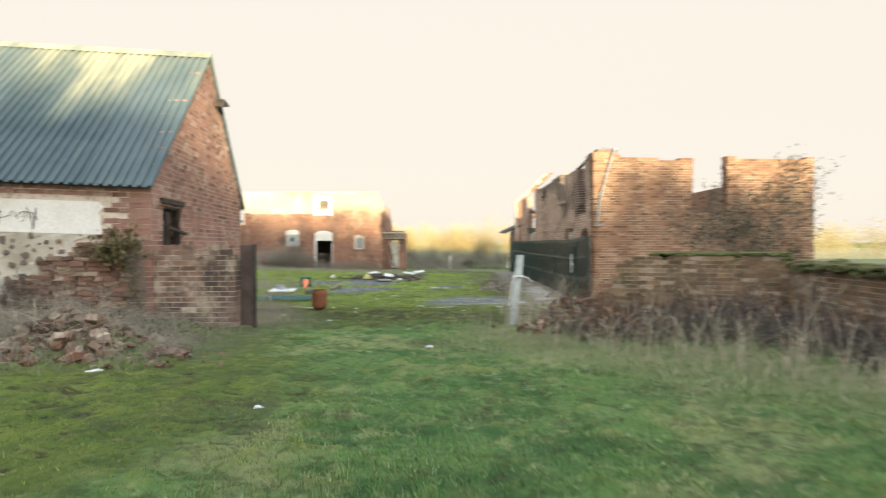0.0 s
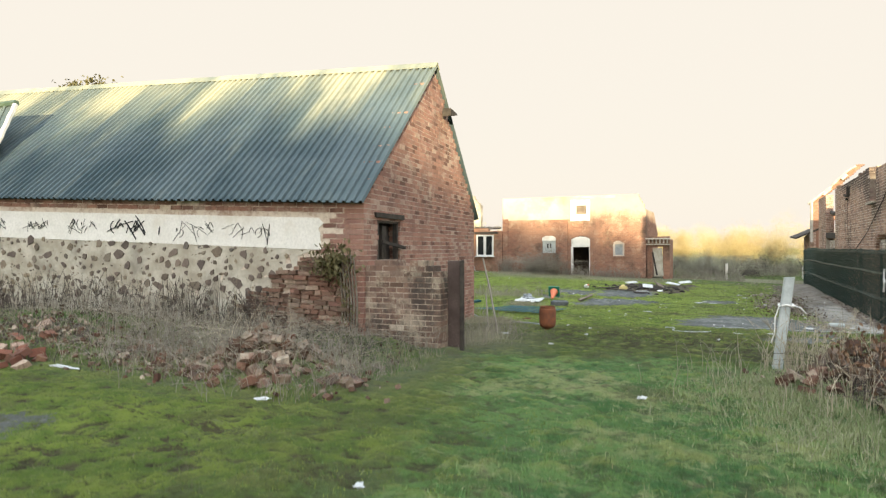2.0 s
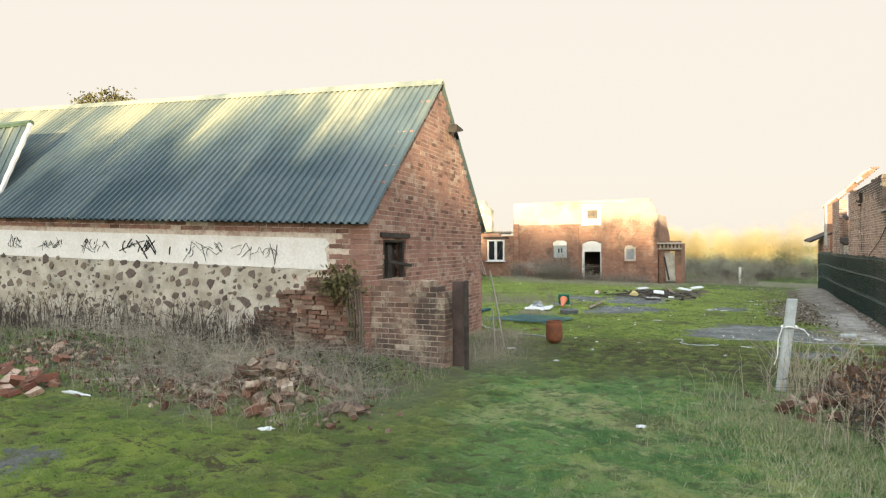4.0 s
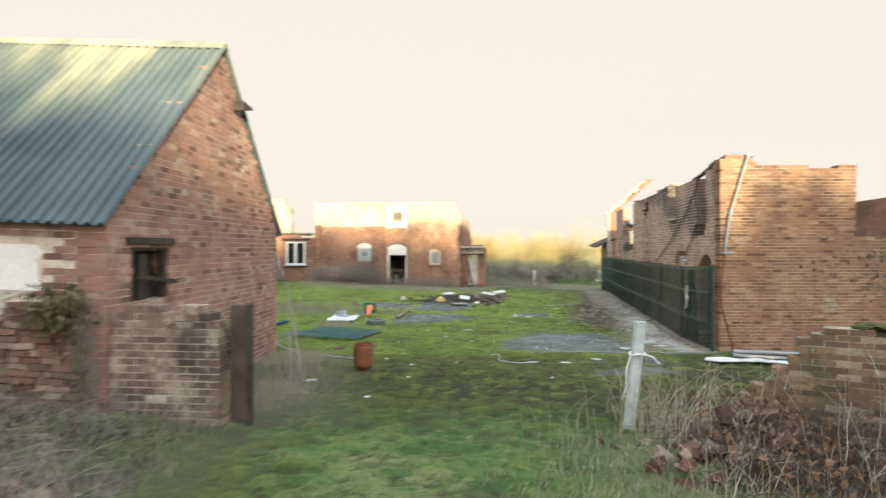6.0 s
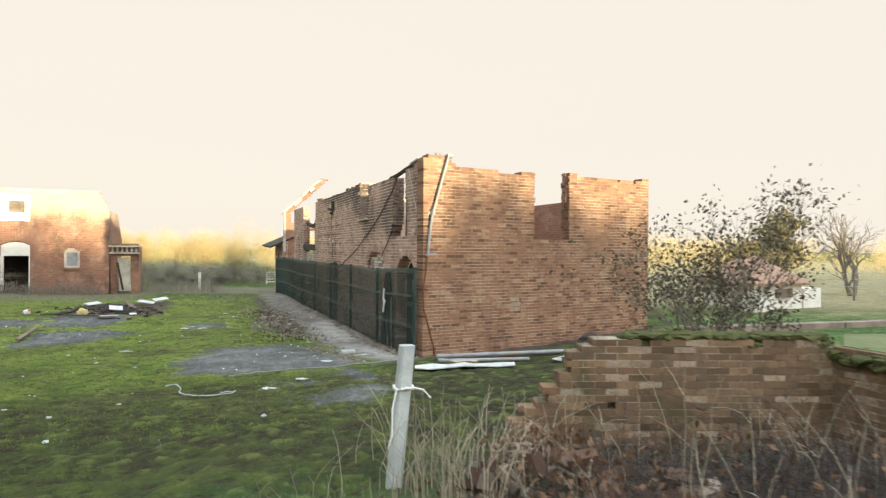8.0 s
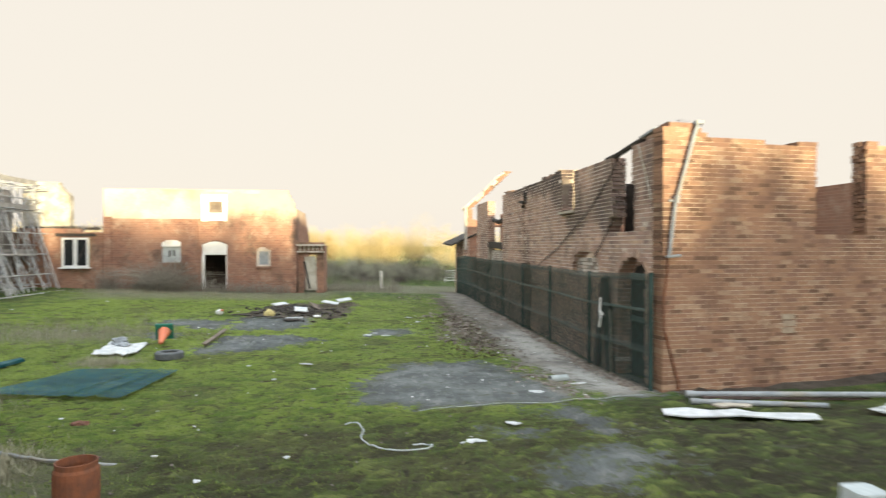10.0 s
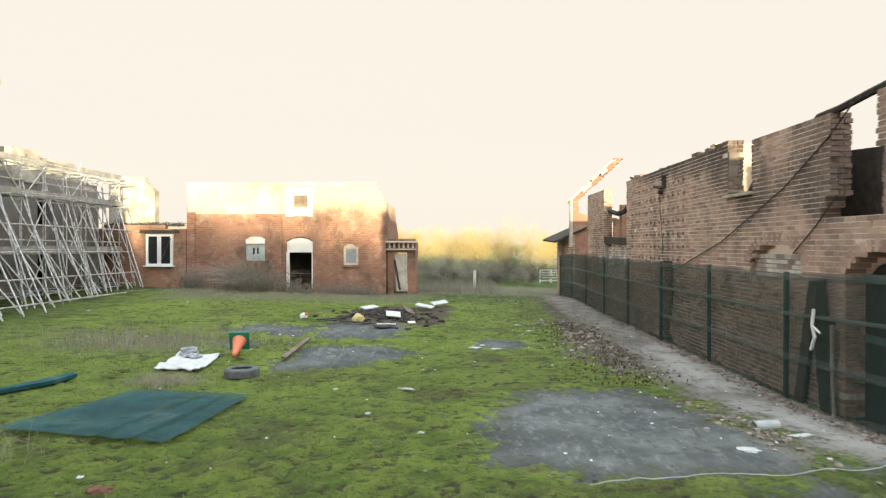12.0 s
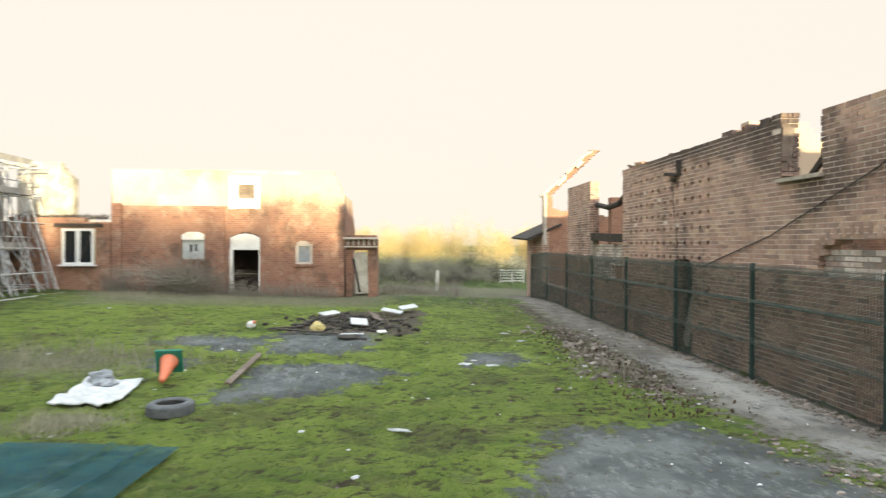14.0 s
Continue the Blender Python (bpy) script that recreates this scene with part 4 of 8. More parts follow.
obj("verge", Geo().tube([(4.2, 41.62, 4.5), (5.0, 41.62, 5.2), (5.3, 41.6, 5.44), (5.34, 41.6, 5.52), (6.1, 41.62, 6.3), (6.45, 41.6, 6.5)], 0.075, 5, 0.05).box((5.1, 41.58, 5.16), (0.5, 0.06, 0.12), Euler((0, radians(-43), 0)).to_matrix()).box((5.9, 41.58, 5.95), (0.35, 0.05, 0.16), Euler((0, radians(-48), 0)).to_matrix()).tube([(4.35, 41.5, 2.4), (4.35, 41.5, 4.6)], 0.08, 5), M["timber_gate_pale"], ruin, "pale timber verge")
obj("outshot_roof", Geo().box((4.35, 43.4, 3.02), (1.7, 3.5, 0.09), Euler((radians(2), radians(-24), 0)).to_matrix()), M["timber_dark"], ruin, "dark sagging lean-to roof edge")
# blocked window, timber in openings, beams
infill = brickwork("wall", ruin, (LX + 0.1, 21.6, 1.2), (0, 1, 0), (-1, 0, 0), 1.9, 0.0, 1.4, lambda s, z: z < 1.15 + 0.4 * jag(s, 30), M["brick_pale"], M["mortar_dark"], thick=0.2, gap=0.009, loose=0.05, seed=9, label="pale rough brick blocking of the arched window")
brickwork("wall", ruin, (LX + 0.12, 31.7, -0.3), (0, 1, 0), (-1, 0, 0), 3.0, 0.0, 2.9, lambda s, z: z < 2.75 and not (0.4 < s < 1.4 and z < 2.1), M["brick_pale"], M["mortar_dark"], thick=0.2, gap=0.009, loose=0.03, seed=10, label="pale brick infill with a doorway")
obj("lintel", Geo().box((4.42, 33.2, 2.62), (0.28, 3.2, 0.24), Euler((radians(1.5), 0, 0)).to_matrix()), M["timber_dark"], ruin, "charred timber lintel")
obj("fallen_beam", Geo().tube([(4.5, 31.6, 4.02), (4.5, 32.6, 3.62), (4.5, 33.6, 3.56), (4.5, 34.8, 3.72)], 0.09, 6), M["timber_dark"], ruin, "sagging charred beam")
obj("door_jamb", Geo().box((4.36, 34.66, 1.3), (0.16, 0.14, 2.6)), M["timber_pale"], ruin, "pale split door jamb")
obj("wall_plate", Geo().tube([(4.42, 18.8, 4.68), (4.37, 19.6, 4.58), (4.34, 20.2, 4.51), (4.34, 20.85, 4.44), (4.34, 21.4, 4.42)], 0.055, 6), M["timber_dark"], ruin, "charred wall plate across the gap")
obj("window_timber", Geo().box((4.38, 24.39, 3.88), (0.2, 0.07, 0.9), Euler((radians(4), 0, 0)).to_matrix()), M["timber"], ruin, "split grey window jamb")
obj("window_timber", Geo().box((4.34, 23.85, 3.44), (0.34, 1.1, 0.06)), M["timber_pale"], ruin, "whitened window sill")
obj("window_timber", Geo().tube([(4.5, 23.95, 3.48), (4.5, 23.36, 3.98)], 0.055, 5), M["timber_dark"], ruin, "charred brace in the window")
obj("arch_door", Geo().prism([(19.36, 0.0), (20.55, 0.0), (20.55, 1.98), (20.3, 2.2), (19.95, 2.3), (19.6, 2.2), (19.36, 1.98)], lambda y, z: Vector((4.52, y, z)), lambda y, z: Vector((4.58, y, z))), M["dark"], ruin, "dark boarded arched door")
obj("door_rail", Geo().box((4.5, 19.95, 2.02), (0.05, 1.15, 0.12)), M["fence_rail"], ruin)
obj("door_rail", Geo().box((4.5, 19.95, 1.2), (0.04, 1.15, 0.1)), M["fence_rail"], ruin)
# sheet added to stand for the dark inside the broken gap
obj("partition", Geo().box((4.95, 20.6, 3.2), (0.1, 2.4, 1.35), Euler((radians(4), 0, 0)).to_matrix()), M["timber_dark"], ruin, "dark sheet for the unlit inside of the gap")
# sheet in the near-black tone for the dark inside this doorway
obj("arch_door", Geo().box((4.58, 27.92, 1.0), (0.05, 0.95, 2.2)), M["dark"], ruin)
obj("dark_plank", Geo().box((4.22, 21.05, 1.0), (0.05, 0.34, 1.95), Euler((radians(-9), 0, 0)).to_matrix()).box((4.2, 20.85, 0.75), (0.04, 0.08, 1.4), Euler((radians(6), 0, 0)).to_matrix()), M["timber_dark"], ruin, "dark plank leaning on the doorway")
obj("dark_plank", Geo().box((4.2, 21.45, 0.95), (0.04, 0.22, 1.85), Euler((radians(12), 0, 0)).to_matrix()), M["timber_gate"], ruin, "damp plank leaning on the wall")
obj("lath", Geo().box((4.17, 20.72, 0.7), (0.03, 0.06, 1.3), Euler((radians(-3), 0, 0)).to_matrix()), M["timber_pale"], ruin, "split pale lath by the doorway")
obj("leaning_board", Geo().box((4.48, 27.9, 0.85), (0.05, 0.3, 1.5), Euler((radians(22), 0, 0)).to_matrix()), M["timber_pale"], ruin, "pale board leaning in the doorway")
for a, b, z0, z1 in ((19.3, 20.6, 2.02, 2.38), (21.7, 23.4, 2.2, 2.52)):
    ring = obj("arch_ring", Geo().tube([(LX + 0.022, (a + b) / 2 + cos(pi * k / 16) * ((b - a) / 2 + 0.1), z0 + sin(pi * k / 16) * (z1 - z0 + 0.1)) for k in range(17)], 0.02, 4), M["mortar_long"], ruin, "ring of arch bricks", weld=False)
    for k in range(17):
        q = pi * (k + 0.5) / 17
        c = Vector((LX + 0.011, (a + b) / 2 + cos(q) * ((b - a) / 2 + 0.1), z0 + sin(q) * (z1 - z0 + 0.1)))
        ab = obj("arch_brick", Geo().box(c, (0.03, 0.075, 0.165), Euler((q - pi / 2, 0, 0)).to_matrix()), M["brick_long"], None)
        ab.parent = ring
# rain pipes and cables on the walls
gp = lambda s, z, d=0.07: Vector((4.275, 18.665, z)) + gu * s + gout * d
obj("rain_pipe", Geo().tube([gp(0.6, 4.7), gp(0.57, 4.6), gp(0.4, 4.05), gp(0.21, 3.42), gp(0.185, 3.36), gp(0.12, 2.9), gp(0.065, 2.42)], 0.03, 10).tube([gp(0.2, 3.33), gp(0.21, 3.45)], 0.047, 10).box(gp(0.17, 3.37, 0.03), (0.16, 0.05, 0.04)).tube([gp(0.02, 2.43), gp(0.28, 2.45)], 0.024, 8).box(gp(0.62, 4.7), (0.13, 0.09, 0.06)), M["pipe_grey"], ruin, "grey slanting rain pipe", smooth=False)
obj("cable", Geo().tube([gp(0.07, 2.4, 0.03), gp(0.05, 2.1, 0.03), gp(-0.02, 1.7, 0.03), gp(0.0, 1.2, 0.03), gp(0.1, 0.9, 0.03), gp(0.2, 0.55, 0.03), gp(0.28, 0.3, 0.03), gp(0.26, 0.1, 0.03)], 0.016, 6), M["rust"], ruin, "loose brown cable")
obj("cable", Geo().tube([(4.24, 20.4, 4.42), (4.25, 20.98, 4.05), (4.24, 22.2, 3.42), (4.24, 24.6, 2.55), (4.24, 26.4, 2.1), (4.24, 26.9, 1.95)], 0.012, 5), M["timber_dark"], ruin)
obj("cable", Geo().tube([(4.24, 20.75, 3.2), (4.24, 21.3, 2.75), (4.24, 21.9, 2.35)], 0.012, 5), M["timber_dark"], ruin)
obj("lath", Geo().tube([(4.23, 19.6, 4.45), (4.24, 19.3, 3.9), (4.24, 19.05, 3.4)], 0.016, 5), M["timber_pale"], ruin, "thin pale hanging lath")
obj("flashing", Geo().box((4.36, 19.25, 4.6), (0.26, 0.6, 0.04), Euler((radians(-6), 0, 0)).to_matrix()), M["pipe_grey"], ruin, "torn grey flashing")
sign = Geo()
for k in range(3):
    sign.box(gp(2.5 + 0.03 * (k % 2), 1.12 + 0.12 * k, 0.004), (0.27, 0.008, 0.1), Matrix.Rotation(atan2(gu.y, gu.x), 3, "Z"))
obj("paint_patch", sign, M["faded_paint"], ruin, "faded pale paint patch")
tw = Geo()
for k in range(40):
    s = rnd.uniform(0.3, 0.75)
    p = gp(s, 4.62, -0.1)
    tw.tube([p, p + Vector((rnd.uniform(-0.12, 0.2), rnd.uniform(-0.1, 0.1), rnd.uniform(0.03, 0.16)))], 0.006, 3, 0.002)
tagged(obj("wall_top_weeds", tw, M["twig_dark"], None), "dry twigs rooted on the broken wall top", "plant", kind="stuff")

# ---- fence ----
fence = base("security_fence", (4.11, 18.85, 0), "dark green welded mesh security fence on posts", "fence")
PY = [18.86 + 3.05 * i for i in range(9)]
for i, y in enumerate(PY):
    z = gz(4.11, y) - 0.05
    obj("post", Geo().box((4.145, y, z + 1.03), (0.06, 0.06, 2.06)).box((4.145, y, z + 2.065), (0.066, 0.066, 0.012)), M["fence_green"], fence)
    if i < len(PY) - 1:
        y1, z1 = PY[i + 1], gz(4.11, PY[i + 1]) - 0.05
        w = Geo()
        count = 56
        for k in range(count):
            f = (k + 0.5) / count
            yy, zz = y + f * (y1 - y), z + f * (z1 - z) + 0.1
            w.add([(4.105, yy - 0.002, zz), (4.105, yy + 0.002, zz), (4.105, yy + 0.002, zz + 1.95), (4.105, yy - 0.002, zz + 1.95),
                   (4.112, yy, zz), (4.112, yy, zz + 1.95)], [(0, 1, 2, 3), (1, 4, 5, 2), (4, 0, 3, 5)])
        for k in range(100):
            h = 0.1 + 0.0195 * k
            w.add([(4.1, y, z + h), (4.1, y1, z1 + h), (4.1, y1, z1 + h + 0.005), (4.1, y, z + h + 0.005), (4.104, y, z + h + 0.002), (4.104, y1, z1 + h + 0.002)], [(0, 1, 2, 3), (3, 2, 5, 4), (4, 5, 1, 0)])
        panel = obj("mesh_panel", w, M["fence_green"], fence, weld=False)
        rails = Geo()
        for h, t in ((0.74, 0.1), (1.42, 0.05), (2.0, 0.1)):     # folds pressed into the mesh: close rows of wire
            for k in range(7):
                q = (k - 3) / 6
                rails.box((4.06 + 0.05 * abs(q), (y + y1) / 2, (z + z1) / 2 + h + q * t), (0.006, y1 - y - 0.06, 0.006), Euler((atan2(z1 - z, y1 - y), 0, 0)).to_matrix())
        obj("rail", rails, M["fence_rail"], panel, "worn lighter green fold of wires", weld=False)
foot, rft = Geo(), random.Random(19)
for k in range(900):
    x, y = rft.gauss(3.98, 0.09), 18.9 + 13 * rft.random() ** 1.4
    q = rft.choice((0.008, 0.012, 0.02, 0.03))
    foot.box((x, y, gz(x, y) + q * 0.3), (q * rft.uniform(1, 3), q * rft.uniform(1, 2), q), Euler((rft.gauss(0, 0.4), rft.gauss(0, 0.4), rft.uniform(0, 6))).to_matrix())
tagged(obj("fence_debris", foot, M["rubble"], weld=False), "broken stones and scraps along the fence foot", "rubble", kind="stuff")
tagged(obj("tape", Geo().tube([(4.06, 21.0, 1.55), (4.05, 21.02, 1.3), (4.05, 20.95, 1.15), (4.05, 21.05, 0.95)], 0.025, 5).tube([(4.05, 21.0, 1.3), (4.04, 20.8, 1.22)], 0.018, 5), M["white"]), "white plastic tape tied to the fence mesh", "tape")

# ---- brick barn with a corrugated roof ----
TH = radians(6)
bu, bv = Vector((cos(TH), sin(TH), 0)), Vector((-sin(TH), cos(TH), 0))
BO = Vector((-4.56, 9.55, 0))
RISE = 0.036                       # the barn's lines climb along its length
bp = lambda s, v, z: BO + bu * s + bv * v + Vector((0, 0, z - RISE * s))
barn = base("brick_barn", BO, "old brick barn with a blue-grey corrugated steel roof", "barn")
EAVE, RIDGE, DEEP, BLEN = 2.84, 5.73, 6.1, 13.5


def bgable_keep(v, z):
    mid = DEEP / 2 + 0.17
    lim = EAVE - 0.02 + (RIDGE - EAVE - 0.06) * (v / mid if v < mid else (DEEP - v) / (DEEP - mid))
    if 0.52 < v < 1.38 and 1.92 < z < 2.58:
        return False
    return z < lim + 0.02 * noise.noise((v * 9, 0, 0))


brickwork("wall", barn, bp(0, 0, 0), bv, bu, DEEP, 0.0, 6.0, bgable_keep, M["brick_barn"], M["mortar_barn"], thick=0.32,
               single=lambda s, z: 0.1 < s < 2.4 and 0.9 < z < 2.5, seed=21, label="dull red brick gable wall")
win = base("barn_window", bp(0, 0.95, 2.0), "small dark broken barn window with a crossed bar", "window", kind="structure")
Rz = Matrix.Rotation(TH, 3, "Z")
# no glass: a near-black sheet for the dim barn behind the opening
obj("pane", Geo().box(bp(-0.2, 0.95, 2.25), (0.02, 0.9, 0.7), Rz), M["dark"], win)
obj("window_frame", Geo().box(bp(-0.06, 0.55, 2.25), (0.08, 0.06, 0.66), Rz).box(bp(-0.06, 1.34, 2.25), (0.08, 0.06, 0.66), Rz).box(bp(-0.06, 0.95, 2.55), (0.08, 0.86, 0.06), Rz).box(bp(-0.06, 0.82, 2.2), (0.05, 0.16, 0.55), Rz), M["timber_dark"], win)
obj("lintel", Geo().box(bp(0.012, 0.95, 2.64), (0.05, 1.15, 0.08), Rz), M["timber_dark"], win)
obj("bar", Geo().box(bp(0.05, 1.02, 2.17), (0.04, 0.95, 0.05), Rz @ Euler((radians(-6), 0, 0)).to_matrix()), M["timber_dark"], win)
bracket = Geo().prism([(0, 0), (0.42, -0.06), (0.42, -0.12), (0.05, -0.26), (0, -0.26)], lambda a, b: bp(0.06, 3.5 + a * 1.0, 4.97 + b * 0.6), lambda a, b: bp(0.24, 3.5 + a * 1.0, 4.97 + b * 0.6))
obj("bracket", bracket, M["timber_dark"], barn, "weathered timber bracket")
# front wall: brick top courses, white band, cobbled render, crumbling corner
# the front wall runs from the far left to the corner; its courses follow the rise
front = Geo()
front.add([bp(s, v, z) for s in (-BLEN, -0.02) for v in (-0.003, 0.3) for z in (0.3, EAVE - 0.01)], [(0, 1, 3, 2), (4, 6, 7, 5), (0, 4, 5, 1), (2, 3, 7, 6), (0, 2, 6, 4), (1, 5, 7, 3)])
fw = obj("wall", front, M["mortar_front"], barn, "front wall of brick, white band and cobbled render")
fb, fsingles, shared = Geo(), 0, {}
rot = Matrix((bu, bv, Vector((0, 0, 1)))).transposed()
rf = random.Random(4)
for c in range(32):
    z0 = 0.32 + c * 0.08
    i = 0
    while True:
        s1 = -(i * 0.235) - (0.1175 if c % 2 else 0.0)
        s0 = s1 - 0.235
        i += 1
        if s0 < -BLEN:
            break
        sm = (s0 + s1) / 2
        edge = -0.72 - 0.55 * smooth01(2.2, 1.0, z0) + 0.35 * noise.noise((z0 * 4, 3.0, 0))
        if not (z0 > 2.56 or sm > edge):
            continue
        jit = rf.gauss(0, 0.004) + (0.05 * smooth01(1.7, 0.9, z0) * rf.random() if sm > edge else 0)
        me_w = 0.224
        if -5.2 < sm and fsingles < 290:
            key = "a"
            if key not in shared:
                shared[key] = Geo().box((0, 0.05, 0), (me_w, 0.12, 0.069)).mesh("brick")
                shared[key].materials.append(M["brick_barn"])
            b = new("brick", shared[key])
            b.parent = fw
            b.matrix_world = Matrix.Translation(bp(sm, -jit, z0 + 0.04)) @ rot.to_4x4()
            fsingles += 1
        else:
            fb.box(bp(sm, 0.05 - jit, z0 + 0.04), (me_w, 0.12, 0.069), rot)
tagged(obj("brickwork", fb, M["brick_barn"], fw, weld=False), kind="stuff")
band = Geo()
NB, NV = 90, 6
for layer in (-0.016, 0.011):
    for i in range(NB + 1):
        for k in range(NV + 1):
            z = 2.06 + 0.5 * k / NV
            s = -0.74 + 0.14 * noise.noise((k * 1.3, 7.0, 0)) - (BLEN - 0.8) * i / NB
            band.v.append(tuple(bp(s, layer - 0.004 * noise.noise((s * 3, z * 3, 0)), z)))
W1, NP = NV + 1, (NB + 1) * (NV + 1)
for i in range(NB):
    for k in range(NV):
        q = (i * W1 + k, i * W1 + k + 1, (i + 1) * W1 + k + 1, (i + 1) * W1 + k)
        band.f += [q, tuple(NP + e for e in reversed(q))]
for k in range(NV):
    band.f.append((k, k + 1, NP + k + 1, NP + k))
for i in range(NB):
    for k in (0, NV):
        band.f.append((i * W1 + k, (i + 1) * W1 + k, NP + (i + 1) * W1 + k, NP + i * W1 + k))
obj("paint_band", band, M["white_paint"], fw, "flaking white painted band", weld=False)
ren = Geo()
NR, NC = 14, 110
vs, fs = [], []
for j in range(NR + 1):
    for i in range(NC + 1):
        z = 0.45 + (2.058 - 0.45) * j / NR
        s = -1.0 - 1.05 * smooth01(2.0, 0.95, z) + 0.3 * noise.noise((z * 5, 9, 0)) - (BLEN - 2.1) * i / NC
        vs.append(bp(s, -0.012 - 0.02 * noise.noise((s * 4, z * 4, 2.0)), z))
for j in range(NR):
    for i in range(NC):
        a = j * (NC + 1) + i
        fs.append((a, a + 1, a + NC + 2, a + NC + 1))
obj("render", ren.add(vs, fs), M["render"], fw, "pale weathered lime render", smooth=True)
rs = random.Random(11)
stone_meshes = []
for k in range(7):
    stone_meshes.append(Geo().prism([(cos(q) * rs.uniform(0.55, 1.3), sin(q) * rs.uniform(0.45, 1.0)) for q in [2 * pi * (i + rs.uniform(-0.32, 0.32)) / 6 for i in range(6)]], lambda a, b: Vector((a * 0.88, -0.2, b * 0.88)), lambda a, b: Vector((a, 0.3, b))).mesh("stone"))
    stone_meshes[-1].materials.append(M["flint"])
placed = []
tries = 0
while len(placed) < 295 and tries < 6000:
    tries += 1
    s, z = -1.35 - 11.2 * rs.random() ** 1.2, 0.7 + 1.36 * rs.random() ** 0.8
    if s > -1.2 - 1.0 * smooth01(2.0, 0.95, z):
        continue
    r0 = rs.choice((0.05, 0.06, 0.07, 0.085, 0.1, 0.125))
    if any((s - a) ** 2 + (z - b) ** 2 < (r0 + c) ** 2 * 0.9 for a, b, c in placed):
        continue
    placed.append((s, z, r0))
    b = new("stone", stone_meshes[len(placed) % 7])
    b.parent = fw
    b.matrix_world = Matrix.Translation(bp(s, -0.006, z)) @ rot.to_4x4() @ Matrix.Rotation(rs.uniform(-0.7, 0.7), 4, "Y") @ Matrix.Diagonal((r0 * rs.uniform(0.85, 1.5), 0.09, r0, 1))
more = Geo()
tries = 0
while tries < 2600:
    tries += 1
    s, z = -1.3 - 11.2 * rs.random(), 0.7 + 1.36 * rs.random() ** 1.3
    if s > -1.15 - 1.0 * smooth01(2.0, 0.95, z):
        continue
    r0 = rs.choice((0.025, 0.03, 0.04, 0.05, 0.06))
    if any((s - p) ** 2 + (z - q) ** 2 < (r0 + t) ** 2 * 0.9 for p, q, t in placed):
        continue
    placed.append((s, z, r0))
    more.blob(bp(s, 0.0, z), (r0 * rs.uniform(0.9, 1.7), 0.018, r0 * rs.uniform(0.6, 1.0)), rs, 0.4, rot)
tagged(obj("small_stones", more, M["flint"], fw, weld=False), kind="stuff")
core = Geo()
for c in range(20):
    z = 0.5 + 0.074 * c
    s = -0.2
    while s > -1.05 - 1.15 * smooth01(2.0, 0.95, z) + 0.12 * noise.noise((z * 6, 1.0, 0)):
        w = rs.choice((0.1, 0.13, 0.19, 0.21, 0.22))
        s -= w + rs.uniform(0.008, 0.03)
        if rs.random() < 0.07:
            continue
        deep = -0.012 + 0.05 * rs.random() ** 2 + 0.05 * smooth01(1.5, 0.7, z) * rs.random()
        m = rot @ Euler((rs.gauss(0, 0.05), rs.gauss(0, 0.06), rs.gauss(0, 0.06))).to_matrix()
        core.box(bp(s + w / 2, -deep, z), (w, rs.uniform(0.08, 0.12), rs.uniform(0.05, 0.066)), m)
tagged(obj("eroded_bricks", core, M["brick_core"], fw, "crumbling rough brick core", weld=False), kind="stuff")
# sprayed tags: loose looping strokes, no letters
for s, w, h, heavy, k in ((-7.7, 0.45, 0.26, 0.005, 1), (-6.7, 0.7, 0.3, 0.005, 2), (-5.6, 0.65, 0.32, 0.005, 3), (-4.5, 0.66, 0.4, 0.012, 4), (-3.86, 0.07, 0.26, 0.01, 5), (-3.15, 0.85, 0.36, 0.005, 6), (-2.05, 0.95, 0.34, 0.005, 7)):
    g, q = Geo(), random.Random(40 + k)
    for line in range(2 if w < 0.2 else 13):
        c, high = q.uniform(-0.46, 0.46) * w, h * q.uniform(0.3, 1.0)
        kind, up0, lean, turn = q.random(), q.uniform(-0.2, 0.2) * h, q.uniform(-1.4, 1.6), q.uniform(0, 6.3)
        pts = []
        for i in range(9):
            f = i / 8
            if kind < 0.6 or w < 0.2:      # slash with a slight bend
                a, b = (lean if w > 0.2 else 0.1) * high * (f - 0.5), high * (f - 0.5) * (1.1 - 0.4 * abs(lean)) + 0.05 * high * sin(3 * f)
            elif kind < 0.75:              # shallow bow at any angle
                a, b = 0.5 * high * cos(turn + 1.9 * f), 0.4 * high * sin(turn + 1.9 * f)
            else:                          # sharp turn
                a, b = 0.5 * high * (f - 0.5) * lean, high * (0.35 - 0.9 * abs(f - 0.45))
            pts.append(bp(s + c + a, -0.024, min(2.53, max(2.09, 2.31 + up0 + b))))
        g.tube(pts, heavy * q.uniform(0.6, 1.1), 4)
    obj("spray_mark", g, M["black_paint"], fw, "black sprayed scrawl", weld=False)
# rear wall and left end close the barn
rear = Geo()
rear.add([bp(s, v, z) for s in (-BLEN, -0.05) for v in (DEEP - 0.3, DEEP) for z in (0.3, EAVE)], [(0, 1, 3, 2), (4, 6, 7, 5), (0, 4, 5, 1), (2, 3, 7, 6), (0, 2, 6, 4), (1, 5, 7, 3)])
obj("rear_wall", rear, M["far_wall"], barn)
# roof sheets
MID = DEEP / 2 + 0.17


def sheet_profile(w, x):
    f = (x / 0.14) % 1.0
    return 0.04 if f < 0.3 else (0.04 * (1 - (f - 0.3) / 0.1) if f < 0.4 else (0.0 if f < 0.9 else 0.04 * (f - 0.9) / 0.1))


